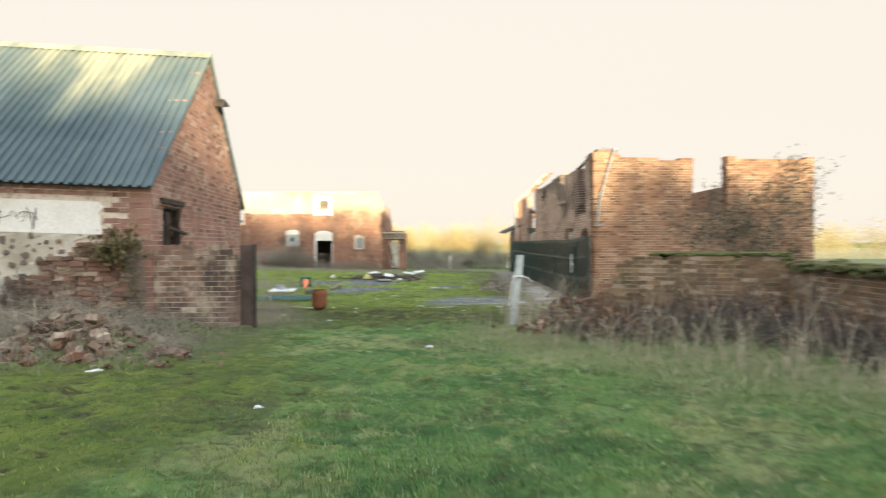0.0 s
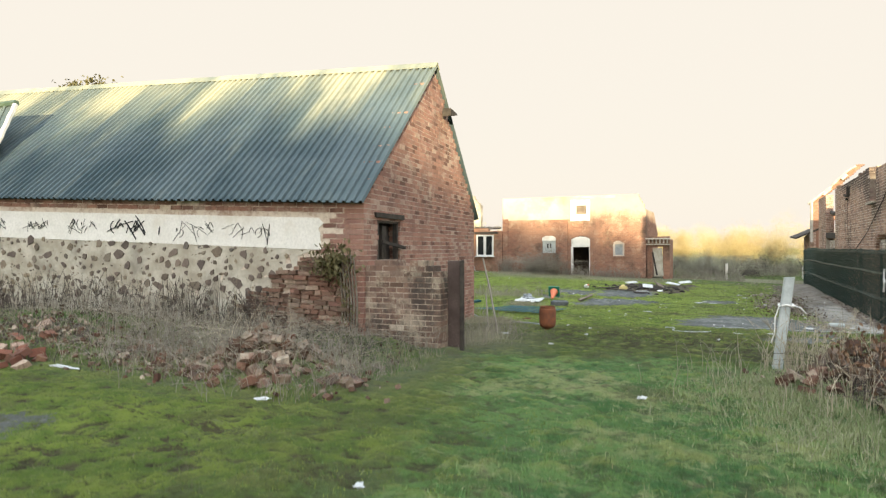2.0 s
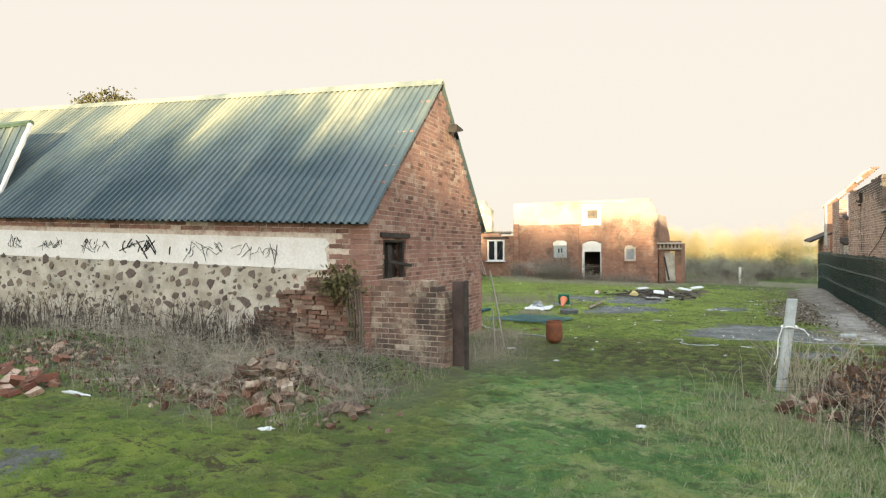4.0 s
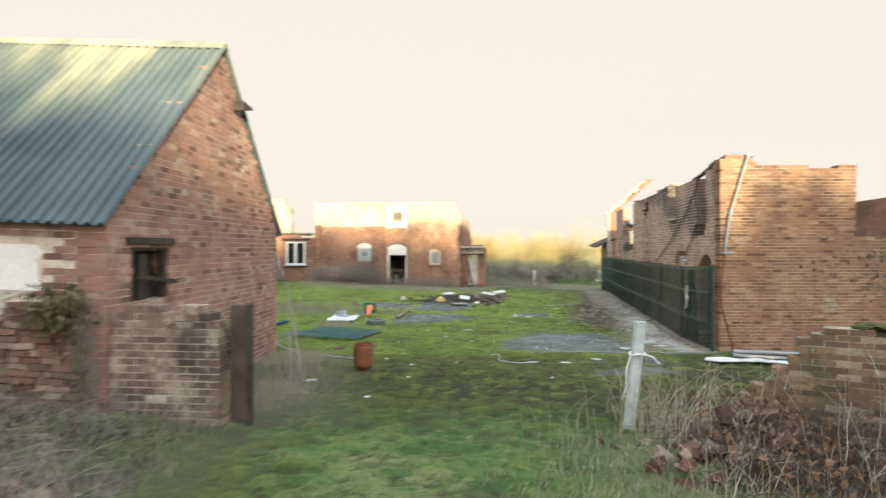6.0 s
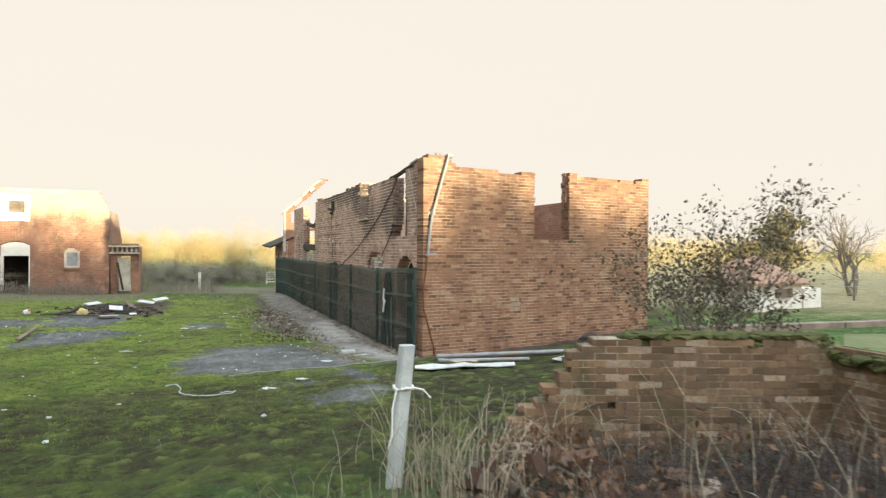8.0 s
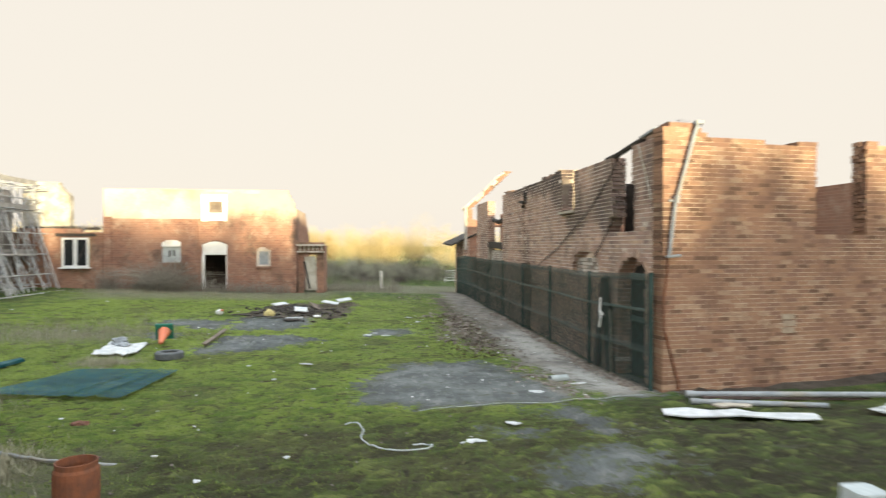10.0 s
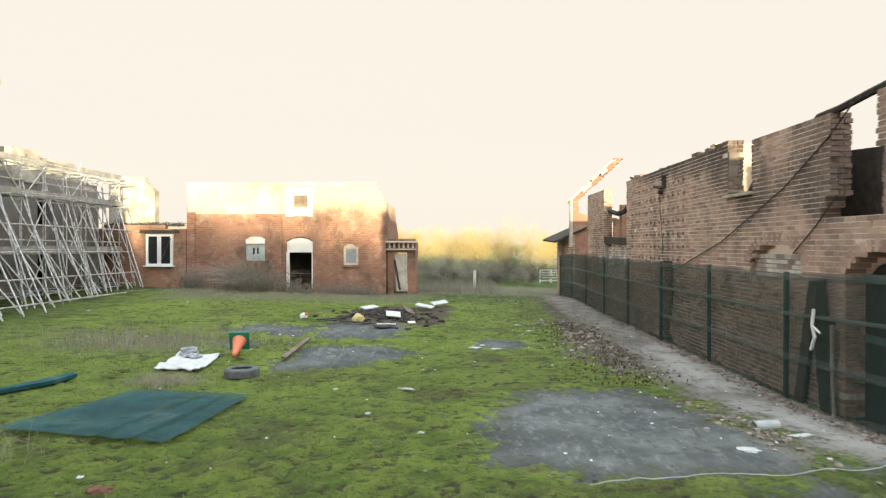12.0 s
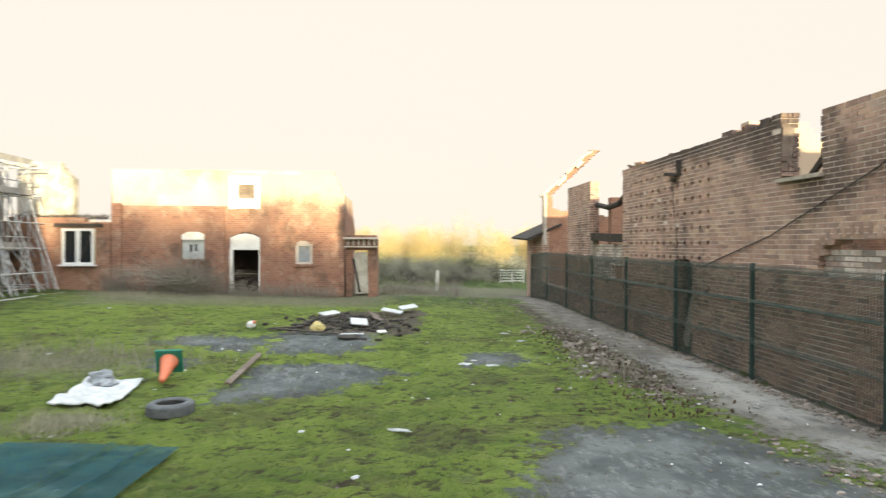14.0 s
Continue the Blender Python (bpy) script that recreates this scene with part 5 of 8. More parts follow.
def roof_sheet(front_side, s0, s1):
    xs = [s0]
    while xs[-1] < s1 - 1e-4:
        k = math.floor(xs[-1] / 0.14 + 1e-6)
        nxt = [0.14 * (k + f) for f in (0.3, 0.4, 0.9, 1.0)]
        xs.append(min([n for n in nxt if n > xs[-1] + 1e-4] + [s1]))
    g = Geo()
    v0, z0, v1, z1 = (-0.14, EAVE - 0.06, MID, RIDGE) if front_side else (DEEP + 0.14, EAVE - 0.06, MID, RIDGE)
    nrm = Vector((0, -(z1 - z0), abs(v1 - v0))).normalized() if front_side else Vector((0, z1 - z0, abs(v1 - v0))).normalized()
    n = len(xs)
    drop = 0.02 * noise.noise((s0 * 5, 0, 0))
    for layer in (0.0, -0.006):
        for x in xs:
            d = sheet_profile(1, x) + layer + 0.02
            for v, z in ((v0, z0), (v1, z1)):
                if v == v0:
                    z += drop
                g.v.append(tuple(bp(x, v + nrm.y * d, z + nrm.z * d)))
    for i in range(n - 1):
        a = 2 * i
        g.f.append((a, a + 2, a + 3, a + 1))
        b = 2 * n + 2 * i
        g.f.append((b, b + 1, b + 3, b + 2))
        g.f.append((a, b, b + 2, a + 2))
    g.f += [(0, 1, 2 * n + 1, 2 * n), (2 * n - 2, 4 * n - 2, 4 * n - 1, 2 * n - 1)]
    return g


roof_e = obj("roof", Geo().add([bp(-BLEN, MID, RIDGE - 0.1), bp(-0.1, MID, RIDGE - 0.1), bp(-0.1, MID, RIDGE - 0.22), bp(-BLEN, MID, RIDGE - 0.22),
                               bp(-BLEN, MID + 0.08, RIDGE - 0.1), bp(-0.1, MID + 0.08, RIDGE - 0.1), bp(-0.1, MID + 0.08, RIDGE - 0.22), bp(-BLEN, MID + 0.08, RIDGE - 0.22)],
                              [(0, 1, 2, 3), (4, 7, 6, 5), (0, 4, 5, 1), (3, 2, 6, 7), (0, 3, 7, 4), (1, 5, 6, 2)]), M["timber"], barn, "corrugated roof on a ridge board")
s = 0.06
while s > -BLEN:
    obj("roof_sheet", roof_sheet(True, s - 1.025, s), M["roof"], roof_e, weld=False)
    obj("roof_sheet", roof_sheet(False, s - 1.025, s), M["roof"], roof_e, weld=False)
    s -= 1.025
cap = Geo().prism([(MID - 0.12, RIDGE - 0.06), (MID, RIDGE + 0.06), (MID + 0.12, RIDGE - 0.06), (MID + 0.12, RIDGE - 0.045), (MID, RIDGE + 0.075), (MID - 0.12, RIDGE - 0.045)],
                  lambda v, z: bp(-BLEN, v, z + 0.03), lambda v, z: bp(0.06, v, z + 0.03))
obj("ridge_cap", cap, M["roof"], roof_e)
obj("eaves_board", Geo().prism([(-0.03, EAVE - 0.05), (-0.03, EAVE - 0.002), (0.0, EAVE - 0.002), (0.0, EAVE - 0.05)], lambda v, z: bp(-BLEN, v, z), lambda v, z: bp(-0.02, v, z)), M["timber_dark"], roof_e)
# steep neighbouring roof with a white verge at the barn's far end
wing = base("lean_to_roof", (-14, 8.6, 3), "blue-grey corrugated roof with a white verge board", "roof")
wg = Geo().prism([(-13.3, 0), (-17.5, 0), (-17.5, 1), (-13.3, 1)], lambda x, f: Vector((x, 8.92 + 0.73 * f, 3.4 + 1.77 * f)), lambda x, f: Vector((x - 4.2, 9.8 + 0.73 * f, 3.4 + 1.77 * f)))
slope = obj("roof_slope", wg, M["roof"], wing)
for k in range(13):
    x = -13.6 - 0.3 * k
    rib = obj("rib", Geo().tube([(x, 8.92, 3.42), (x, 9.65, 5.19)], 0.035, 5), M["roof"], None)
    rib.parent = slope
obj("ridge_cap", Geo().tube([(-13.27, 9.66, 5.2), (-17.5, 9.66, 5.32)], 0.07, 6), M["green_cap"], wing, "dull green ridge cap")
obj("verge", Geo().tube([(-13.28, 8.92 + 0.73 * k / 12, 3.4 + 1.77 * k / 12 + 0.012 * (-1) ** k) for k in range(13)], 0.05, 5), M["white"], wing, "wavy white verge strip")
# low wall that runs on from the barn's corner, with an iron post at its end
stub = base("low_wall", (-3.9, 9.65, 0.7), "low lime-worn brick wall stub beside the barn", "wall", kind="structure")
brickwork("wall", stub, (-4.62, 9.6, 0.4), (1, 0.03, 0), (0.03, -1, 0), 1.33, 0.0, 1.6, lambda s, z: z < 1.5 + 1.1 * jag(s, 41) - 0.2 * smooth01(0.9, 1.4, s), M["brick_worn"], M["mortar_stub"], thick=0.28, seed=23, gap=0.0065, loose=0.03, label="lime-worn low brick wall")
post = base("gate_post", (-3.12, 9.98, 0.7), "dark timber gate post with an iron strap by the low wall", "post")
obj("timber_post", Geo().box((-3.24, 10.0, 1.28), (0.2, 0.13, 1.28)), M["timber_gate"], post, bevel=0.015)
obj("iron_strap", Geo().box((-3.11, 9.95, 1.26), (0.05, 0.07, 1.34)), M["timber_dark"], post, bevel=0.006)

# ---- brick farmhouse range across the yard ----
FY = 38.85
house = base("farm_range", (-8.4, FY, 0.4), "two-storey red brick farm range with blocked windows", "building")
wins = [arch_hole(-10.19 + 12.75, -9.35 + 12.75, 1.78, 2.68, 2.84), arch_hole(-8.38 + 12.75, -7.28 + 12.75, 0.0, 2.62, 2.8), arch_hole(-5.94 + 12.75, -5.3 + 12.75, 1.6, 2.3, 2.52),
        lambda z: (-8.09 + 12.75, -7.49 + 12.75) if 4.11 < z < 4.63 else None]
hw = Geo()
slab_wall(hw, (-12.75, FY, 0), (1, 0, 0), (0, -1, 0), 8.65, 0.0, 5.2, 0.35, wins, top=lambda z: [(0, 8.65 - (0.12 + 0.25 * smooth01(4.4, 5.2, z) + 1.2 * jag(z, 50) if z > 4.3 else 0))])
slab_wall(hw, (-4.101, FY + 0.36, 0), (0, 1, 0), (1, 0, 0), 5.6, 0.0, 4.3, 0.35, top=lambda z: [(0, 5.6 - 1.5 * max(0, z - 3.0) + jag(z, 52))])
slab_wall(hw, (-12.749, FY + 0.36, 0), (0, 1, 0), (-1, 0, 0), 5.6, 3.2, 5.15, 0.35)
obj("wall", hw, far_wall_mat("glow_washed_red_brick", (3.5, 4.5)), house, "patchy red brick wall", weld=False)
# washed upper storey, the sun's glow put into its tone
obj("limewash", slab_wall(Geo(), (-12.7, FY - 0.012, 0), (1, 0, 0), (0, -1, 0), 8.4, 3.4, 5.18, 0.008, [lambda z: (4.25, 5.45) if z < 5.1 else None], top=lambda z: ([(0.02, 4.3)] if z > 3.8 else []) + ([(0.3, 6.9 + 0.8 * jag(z, 74))] if z > 5.0 else [])), M["limewash"], house, "pale limewashed upper wall with sun glow in its colour")
obj("pilaster", Geo().box((-8.85, FY - 0.06, 2.05), (0.5, 0.12, 3.4)), M["far_wall"], house)
obj("pilaster", Geo().box((-12.55, FY - 0.04, 2.2), (0.35, 0.08, 3.4)), M["far_wall"], house)
obj("loft_panel", Geo().box((-8.27, FY - 0.02, 4.34), (0.33, 0.05, 1.25)).box((-7.38, FY - 0.02, 4.34), (0.2, 0.05, 1.25)).box((-7.8, FY - 0.02, 4.8), (0.62, 0.05, 0.32)).box((-7.8, FY - 0.02, 3.92), (0.62, 0.05, 0.36)), M["white_paint"], house, "white painted loft hatch surround")
obj("loft_shutter", Geo().box((-7.79, FY + 0.1, 4.37), (0.62, 0.05, 0.54)), M["timber"], house, "brown loft shutter")
d1 = base("door_opening", (-7.83, FY, 0.45), "open dark doorway with a white frame and blocked arch", "door", kind="structure")
obj("arch_panel", Geo().prism([(-8.4, 2.16), (-7.27, 2.16), (-7.27, 2.62), (-7.55, 2.75), (-7.83, 2.79), (-8.1, 2.75), (-8.4, 2.62)], lambda x, z: Vector((x, FY + 0.0, z)), lambda x, z: Vector((x, FY + 0.08, z))), M["white_paint"], d1)
obj("door_frame", Geo().box((-8.34, FY - 0.01, 1.3), (0.12, 0.14, 1.75)).box((-7.3, FY + 0.05, 1.3), (0.05, 0.1, 1.75)), M["white_paint"], d1)
obj("dark_room", Geo().box((-7.8, FY + 2.2, 1.3), (3.0, 0.1, 3.2)).box((-9.3, FY + 1.3, 1.3), (0.1, 1.9, 3.2)).box((-6.3, FY + 1.3, 1.3), (0.1, 1.9, 3.2)).box((-7.8, FY + 1.3, 2.95), (3.1, 1.9, 0.1)), M["room"], d1)
for name, a, b, z0, z1, label in (("window_1", -10.19, -9.35, 1.78, 2.84, "boarded arched window painted pale grey"), ("window_2", -5.94, -5.3, 1.6, 2.52, "small arched window with a pale frame")):
    w = base(name, ((a + b) / 2, FY, z0), label, "window", kind="structure")
    if name == "window_1":
        obj("board", Geo().box(((a + b) / 2, FY + 0.1, (z0 + z1) / 2 - 0.1), (b - a, 0.05, z1 - z0 - 0.2)), M["concrete"], w)
        obj("window_head", Geo().prism([(a, z1 - 0.3), (b, z1 - 0.3), (b, z1 - 0.12), ((a + b) / 2 + 0.2, z1), ((a + b) / 2 - 0.2, z1), (a, z1 - 0.12)], lambda x, z: Vector((x, FY - 0.01, z)), lambda x, z: Vector((x, FY + 0.08, z))), M["white_paint"], w)
        obj("slot", Geo().box((-9.86, FY + 0.07, 2.22), (0.09, 0.02, 0.28)).box((-9.68, FY + 0.07, 2.24), (0.07, 0.02, 0.26)), M["dark"], w)
    else:
        obj("window_frame", Geo().box((a + 0.05, FY + 0.06, (z0 + z1) / 2), (0.1, 0.08, z1 - z0 - 0.1)).box((b - 0.05, FY + 0.06, (z0 + z1) / 2), (0.1, 0.08, z1 - z0 - 0.1)).box(((a + b) / 2, FY + 0.06, z1 - 0.1), (b - a - 0.1, 0.08, 0.2)).box(((a + b) / 2, FY + 0.06, z0 + 0.05), (b - a, 0.1, 0.1)), M["mortar"], w)
        obj("pane", Geo().box(((a + b) / 2, FY + 0.1, (z0 + z1) / 2), (b - a, 0.02, z1 - z0 - 0.2)), M["pipe_grey"], w, "dusty grey boarded pane")
    obj("window_sill", Geo().box(((a + b) / 2, FY - 0.02, z0 - 0.04), (b - a + 0.06, 0.1, 0.06)), M["far_wall"], w)
# low range with the plastic window
low = base("low_range", (-14.4, 38.9, 0.5), "low ruined brick range with weeds on its wall top", "building")
lw = Geo()
slab_wall(lw, (-16.6, 38.72, 0), (1, 0, 0), (0, -1, 0), 3.85, 0.0, 3.35, 0.32, [lambda z: (2.16, 3.32) if 1.59 < z < 2.94 else None], top=lambda z: [(0, 3.85)] if z < 3.2 else [(0.2, 2.9)])
obj("wall", lw, M["far_wall"], low, "dull red brick wall", weld=False)
obj("lintel", Geo().box((-13.86, 38.68, 3.06), (1.7, 0.14, 0.13)), M["timber_dark"], low, "charred lintel")
pl = Geo()
slab_wall(pl, (-16.75, 39.9, 3.2), (1, 0, 0), (0, -1, 0), 2.1, 0.0, 2.35, 0.4, top=lambda z: [(0, 2.1 - 0.5 * smooth01(1.6, 2.3, z) - 0.15 * jag(z * 3, 51))])
obj("chimney_breast", pl, M["render"], low, "bare pale plastered chimney breast", weld=False)
pw = base("plastic_window", (-13.86, 38.7, 1.6), "white plastic casement window standing ajar", "window", kind="structure")
for x0, x1, y in ((-14.44, -13.86, 38.66), (-13.86, -13.28, 38.62)):
    f = Geo()
    f.box((x0 + 0.045, y, 2.265), (0.09, 0.08, 1.35)).box((x1 - 0.045, y, 2.265), (0.09, 0.08, 1.35)).box(((x0 + x1) / 2, y, 2.895), (x1 - x0 - 0.18, 0.08, 0.09)).box(((x0 + x1) / 2, y, 1.635), (x1 - x0 - 0.18, 0.08, 0.09))
    obj("window_frame", f, M["white"], pw, weld=False)
    obj("pane", Geo().box(((x0 + x1) / 2, y + 0.02, 2.265), (x1 - x0 - 0.16, 0.012, 1.2)), M["glass"], pw)
obj("window_sill", Geo().box((-13.86, 38.6, 1.57), (1.3, 0.2, 0.05)), M["white"], pw)
obj("loose_bar", Geo().tube([(-13.75, 38.56, 1.75), (-13.35, 38.56, 2.75)], 0.025, 5), M["timber_dark"], pw)
# lean-to beside the range
shed = base("small_shed", (-3.5, 39.0, 0.4), "small derelict brick lean-to with a grey door", "shed")
sh = Geo()
slab_wall(sh, (-4.05, 39.05, 0), (1, 0, 0), (0, -1, 0), 1.2, 0.0, 2.75, 0.2, [lambda z: (0.25, 0.85) if z < 2.15 else None])
slab_wall(sh, (-2.854, 39.255, 0), (0, 1, 0), (1, 0, 0), 2.0, 0.0, 2.6, 0.2)
obj("wall", sh, M["far_wall"], shed, weld=False)
obj("door", Geo().box((-3.45, 39.0, 1.28), (0.5, 0.05, 1.6), Euler((0, radians(-3), 0)).to_matrix()), M["render"], shed, "grey flaking door")
obj("fallen_bar", Geo().tube([(-3.75, 38.85, 1.85), (-3.5, 38.8, 0.55)], 0.05, 5), M["timber_dark"], shed)
fr = Geo().box((-3.45, 38.92, 2.62), (1.35, 0.35, 0.07))
for k in range(6):
    fr.box((-3.95 + 0.2 * k, 38.93, 2.46), (0.08, 0.12, 0.22))
obj("eaves", fr.box((-3.45, 38.92, 2.3), (1.3, 0.1, 0.06)), M["mortar"], shed, "pale slatted eaves", weld=False)

# ---- scaffolded ruin ----
sruin = base("scaffolded_house", (-17.2, 33, 0.5), "ruined house behind raking scaffold with a brick chimney", "building")
sw = Geo()
slab_wall(sw, (-17.0, 22, 0.2), (0, 1, 0), (1, 0, 0), 17.5, 0.0, 4.9, 0.4, [lambda z, a=a: (a, a + 1.0) if 0.9 < z < 2.3 or 3.0 < z < 4.1 else None for a in (2.2, 6.2, 10.4, 13.4)])
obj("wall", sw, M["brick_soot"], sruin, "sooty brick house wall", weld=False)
par = Geo()
slab_wall(par, (-17.05, 22, 5.1), (0, 1, 0), (1, 0, 0), 17.3, 0.0, 0.75, 0.3, top=lambda z: [(0.3, 11.5 - 2 * z), (12.2, 16.9 - 1.5 * z)])
obj("parapet", par, M["render"], sruin, "pale rendered parapet", weld=False)
# near-black sheet added for the unlit rooms behind the windows
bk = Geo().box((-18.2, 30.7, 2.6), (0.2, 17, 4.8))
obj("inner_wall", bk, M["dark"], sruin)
ch = Geo()
slab_wall(ch, (-17.6, 32.5, 4.8), (1, 0, 0), (0, -1, 0), 0.7, 0, 3.35, 0.75)
slab_wall(ch, (-17.65, 32.45, 8.05), (1, 0, 0), (0, -1, 0), 0.8, 0, 0.16, 0.85)
slab_wall(ch, (-17.7, 33.9, 4.8), (1, 0, 0), (0, -1, 0), 0.8, 0, 1.2, 1.5, top=lambda z: [(0, 0.8)])
obj("chimney", ch, M["render"], sruin, "tall pale rendered chimney stack", weld=False)
scaf = base("scaffold", (-15.6, 33, 0.5), "raking galvanised tube scaffold against a ruined wall", "scaffold")
rsf = random.Random(15)
YS = [26.4 + 1.22 * i for i in range(11)]
for i, y in enumerate(YS):
    zb = gz(-15.6, y)
    for x in (-15.6, -16.5):
        obj("standard", Geo().tube([(x, y, zb), (x + rsf.uniform(-0.03, 0.03), y, 5.35 + rsf.uniform(-0.2, 0.5))], 0.026, 6), M["galv"], scaf)
    for zt, xo, dy in ((4.3, 2.05, -0.25), (2.3, 1.55, 0.3), (5.1, 1.2, 0.15)):
        foot = (-15.6 + xo * (1 - 0.42 * smooth01(29, 38.6, y)) + rsf.uniform(-0.3, 0.1), y + dy + rsf.uniform(-0.5, 0.5))
        obj("raker", Geo().tube([(-15.75, y + 0.06, zt + 0.15), (foot[0], foot[1], gz(*foot) + 0.03)], 0.026, 6), M["galv"], scaf)
    for zt, xo, dy in ((4.2, 1.75, 0.4), (3.2, 1.3, -0.5)):
        foot = (-15.6 + xo * (1 - 0.42 * smooth01(29, 38.6, y)) + rsf.uniform(-0.15, 0.1), y + 0.61 + dy + rsf.uniform(-0.6, 0.6))
        obj("raker", Geo().tube([(-15.7, y + 0.61, zt + 0.15), (foot[0], foot[1], gz(*foot) + 0.03)], 0.026, 6), M["galv"], scaf)
    for z in (0.85, 2.2, 4.12, 5.15):
        obj("transom", Geo().tube([(-16.85, y + 0.07, z), (-15.25 + rsf.uniform(-0.1, 0.2), y + 0.07, z)], 0.025, 6), M["galv"], scaf)
    if i < len(YS) - 1:
        for z0, z1 in ((0.6, 2.3), (2.2, 4.1), (4.1, 5.3)):
            a, b = (z0, z1) if (i + int(z0)) % 2 else (z1, z0)
            obj("brace", Geo().tube([(-15.53, y, a), (-15.53, YS[i + 1], b)], 0.022, 6), M["galv"], scaf)
for x, z in ((-15.56, 0.72), (-15.56, 2.14), (-16.5, 2.14), (-15.56, 2.6), (-15.56, 4.06), (-16.5, 4.06), (-15.56, 4.6), (-15.56, 5.12), (-14.6, 1.35), (-13.95, 0.62), (-15.5, 2.28), (-15.5, 4.2), (-15.5, 5.3), (-14.9, 2.2), (-15.1, 3.1)):
    obj("ledger", Geo().tube([(x, YS[0] - 0.5, z + 0.1), (x, YS[-1] + (0.5 if x < -15 else -0.6), z)], 0.026, 6), M["galv"], scaf)
for z in (2.25, 4.17):
    for x in (-15.8, -16.05, -16.3):
        obj("scaffold_board", Geo().box((x, 32.4, z), (0.22, 12.6, 0.04)), M["timber_pale"], scaf, "bleached scaffold board")

for z in (2.2, 4.1, 5.2):
    for k in range(4):
        obj("toe_board", Geo().box((-15.5 + 0.02 * (k % 2), 27.6 + 3.15 * k, z + 0.14 + rsf.uniform(-0.03, 0.03)), (0.035, 3.1, 0.2)), M["scaffold_board"], scaf, "bleached toe board")

# ---- garden wall, rubble and post ----
gwall = base("garden_wall", (2.7, 10.6, 0.5), "broken mossy brick garden wall", "wall", kind="structure")
WA, WB, WC = Vector((2.15, 10.92, 0)), Vector((5.25, 9.72, 0)), Vector((5.05, 5.2, 0))
wu = (WB - WA).normalized()
wout = Vector((wu.y, -wu.x, 0))
WL = (WB - WA).length
brickwork("wall", gwall, WA + Vector((0, 0, 0.34)), wu, wout, WL, 0, 1.45, lambda s, z: z < min(1.34 + 0.5 * jag(s * 1.3, 61), 0.2 + s * 1.15 + 2.2 * jag(s * 2, 60)) and not (1.05 < s < 1.25 and 0.68 < z < 0.76), M["brick_garden"], M["mortar_garden"], thick=0.24, course=0.068, half=0.11, gap=0.006,
                single=lambda s, z: 0.1 < s < 3.4 and z > 0.3, seed=31, label="mossy brick wall with a crumbled end")
wu2 = (WC - WB).normalized()
brickwork("wall", gwall, WB + Vector((0, 0, 0.34)), wu2, Vector((-1, 0.04, 0)), 6.0, 0, 1.4, lambda s, z: z < 1.27 + 1.1 * jag(s, 62), M["brick_garden"], M["mortar_garden"], thick=0.24, course=0.068, half=0.11, gap=0.006, seed=32, label="dark damp brick wall")
cop = Geo()
rc = random.Random(8)
for k in range(170):
    s = 1.25 + rc.random() * (WL - 1.3)
    p = WA + wu * s - wout * 0.12
    top = 0.365 + 0.068 * round((1.34 + 0.5 * jag(s * 1.3, 61)) / 0.068)
    cop.blob((p.x + rc.uniform(-0.05, 0.05), p.y + rc.uniform(-0.04, 0.04), top + rc.uniform(-0.02, 0.01)), (rc.uniform(0.06, 0.16), rc.uniform(0.07, 0.14), rc.uniform(0.025, 0.045)), rc, 0.25)
for k in range(520):
    s = rc.random() * 5.8
    p = WB + wu2 * s
    top = 0.34 + 0.068 * math.floor((1.27 + 1.1 * jag(s, 62)) / 0.068)
    cop.blob((p.x + 0.05 + rc.uniform(-0.07, 0.12), p.y, top + rc.uniform(-0.06, 0.035)), (rc.uniform(0.05, 0.13), rc.uniform(0.06, 0.16), rc.uniform(0.025, 0.06)), rc, 0.3)
tagged(obj("moss_cushions", cop, M["moss"], gwall, weld=False), kind="stuff")


lawn = Geo().prism([(5.16, 4.2), (9.0, 4.2), (9.6, 9.1), (6.2, 10.3), (5.34, 9.68)], lambda x, y: Vector((x, y, 1.645)), lambda x, y: Vector((x, y, 0.3)))
tagged(obj("raised_lawn", lawn, M["green_lawn"]), "flat raised lawn held by the garden wall", "lawn", kind="structure")


def loose_bricks(places, n, seed, group, label, size=1.0, mat_=None):
    r = random.Random(seed)
    meshes = []
    for k in range(5):
        g = Geo().box((0, 0, 0), (0.225 * size * r.uniform(0.5, 1), 0.11 * size, 0.07 * size))
        b = bmesh.new()
        me_b = g.mesh("brick")
        b.from_mesh(me_b)
        for q in b.verts:
            q.co += Vector((r.uniform(-1, 1), r.uniform(-1, 1), r.uniform(-1, 1))) * 0.012
        b.to_mesh(me_b)
        b.free()
        me_b.materials.append(mat_ or M["brick_loose"])
        meshes.append(me_b)
    for k in range(n):
        cx, cy, rad, h = r.choice(places)
        q, d = r.uniform(0, 2 * pi), rad * math.sqrt(r.random())
        x, y = cx + cos(q) * d, cy + sin(q) * d
        up = h * max(0.0, 1 - (d / rad)) * r.random()
        ob = new("loose_brick", r.choice(meshes))
        ob.matrix_world = Matrix.Translation((x, y, gz(x, y) + 0.012 + up)) @ Euler((r.gauss(0, 0.4), r.gauss(0, 0.4), r.uniform(0, 6.3))).to_matrix().to_4x4()
        tagged(ob, label, "brick", group)


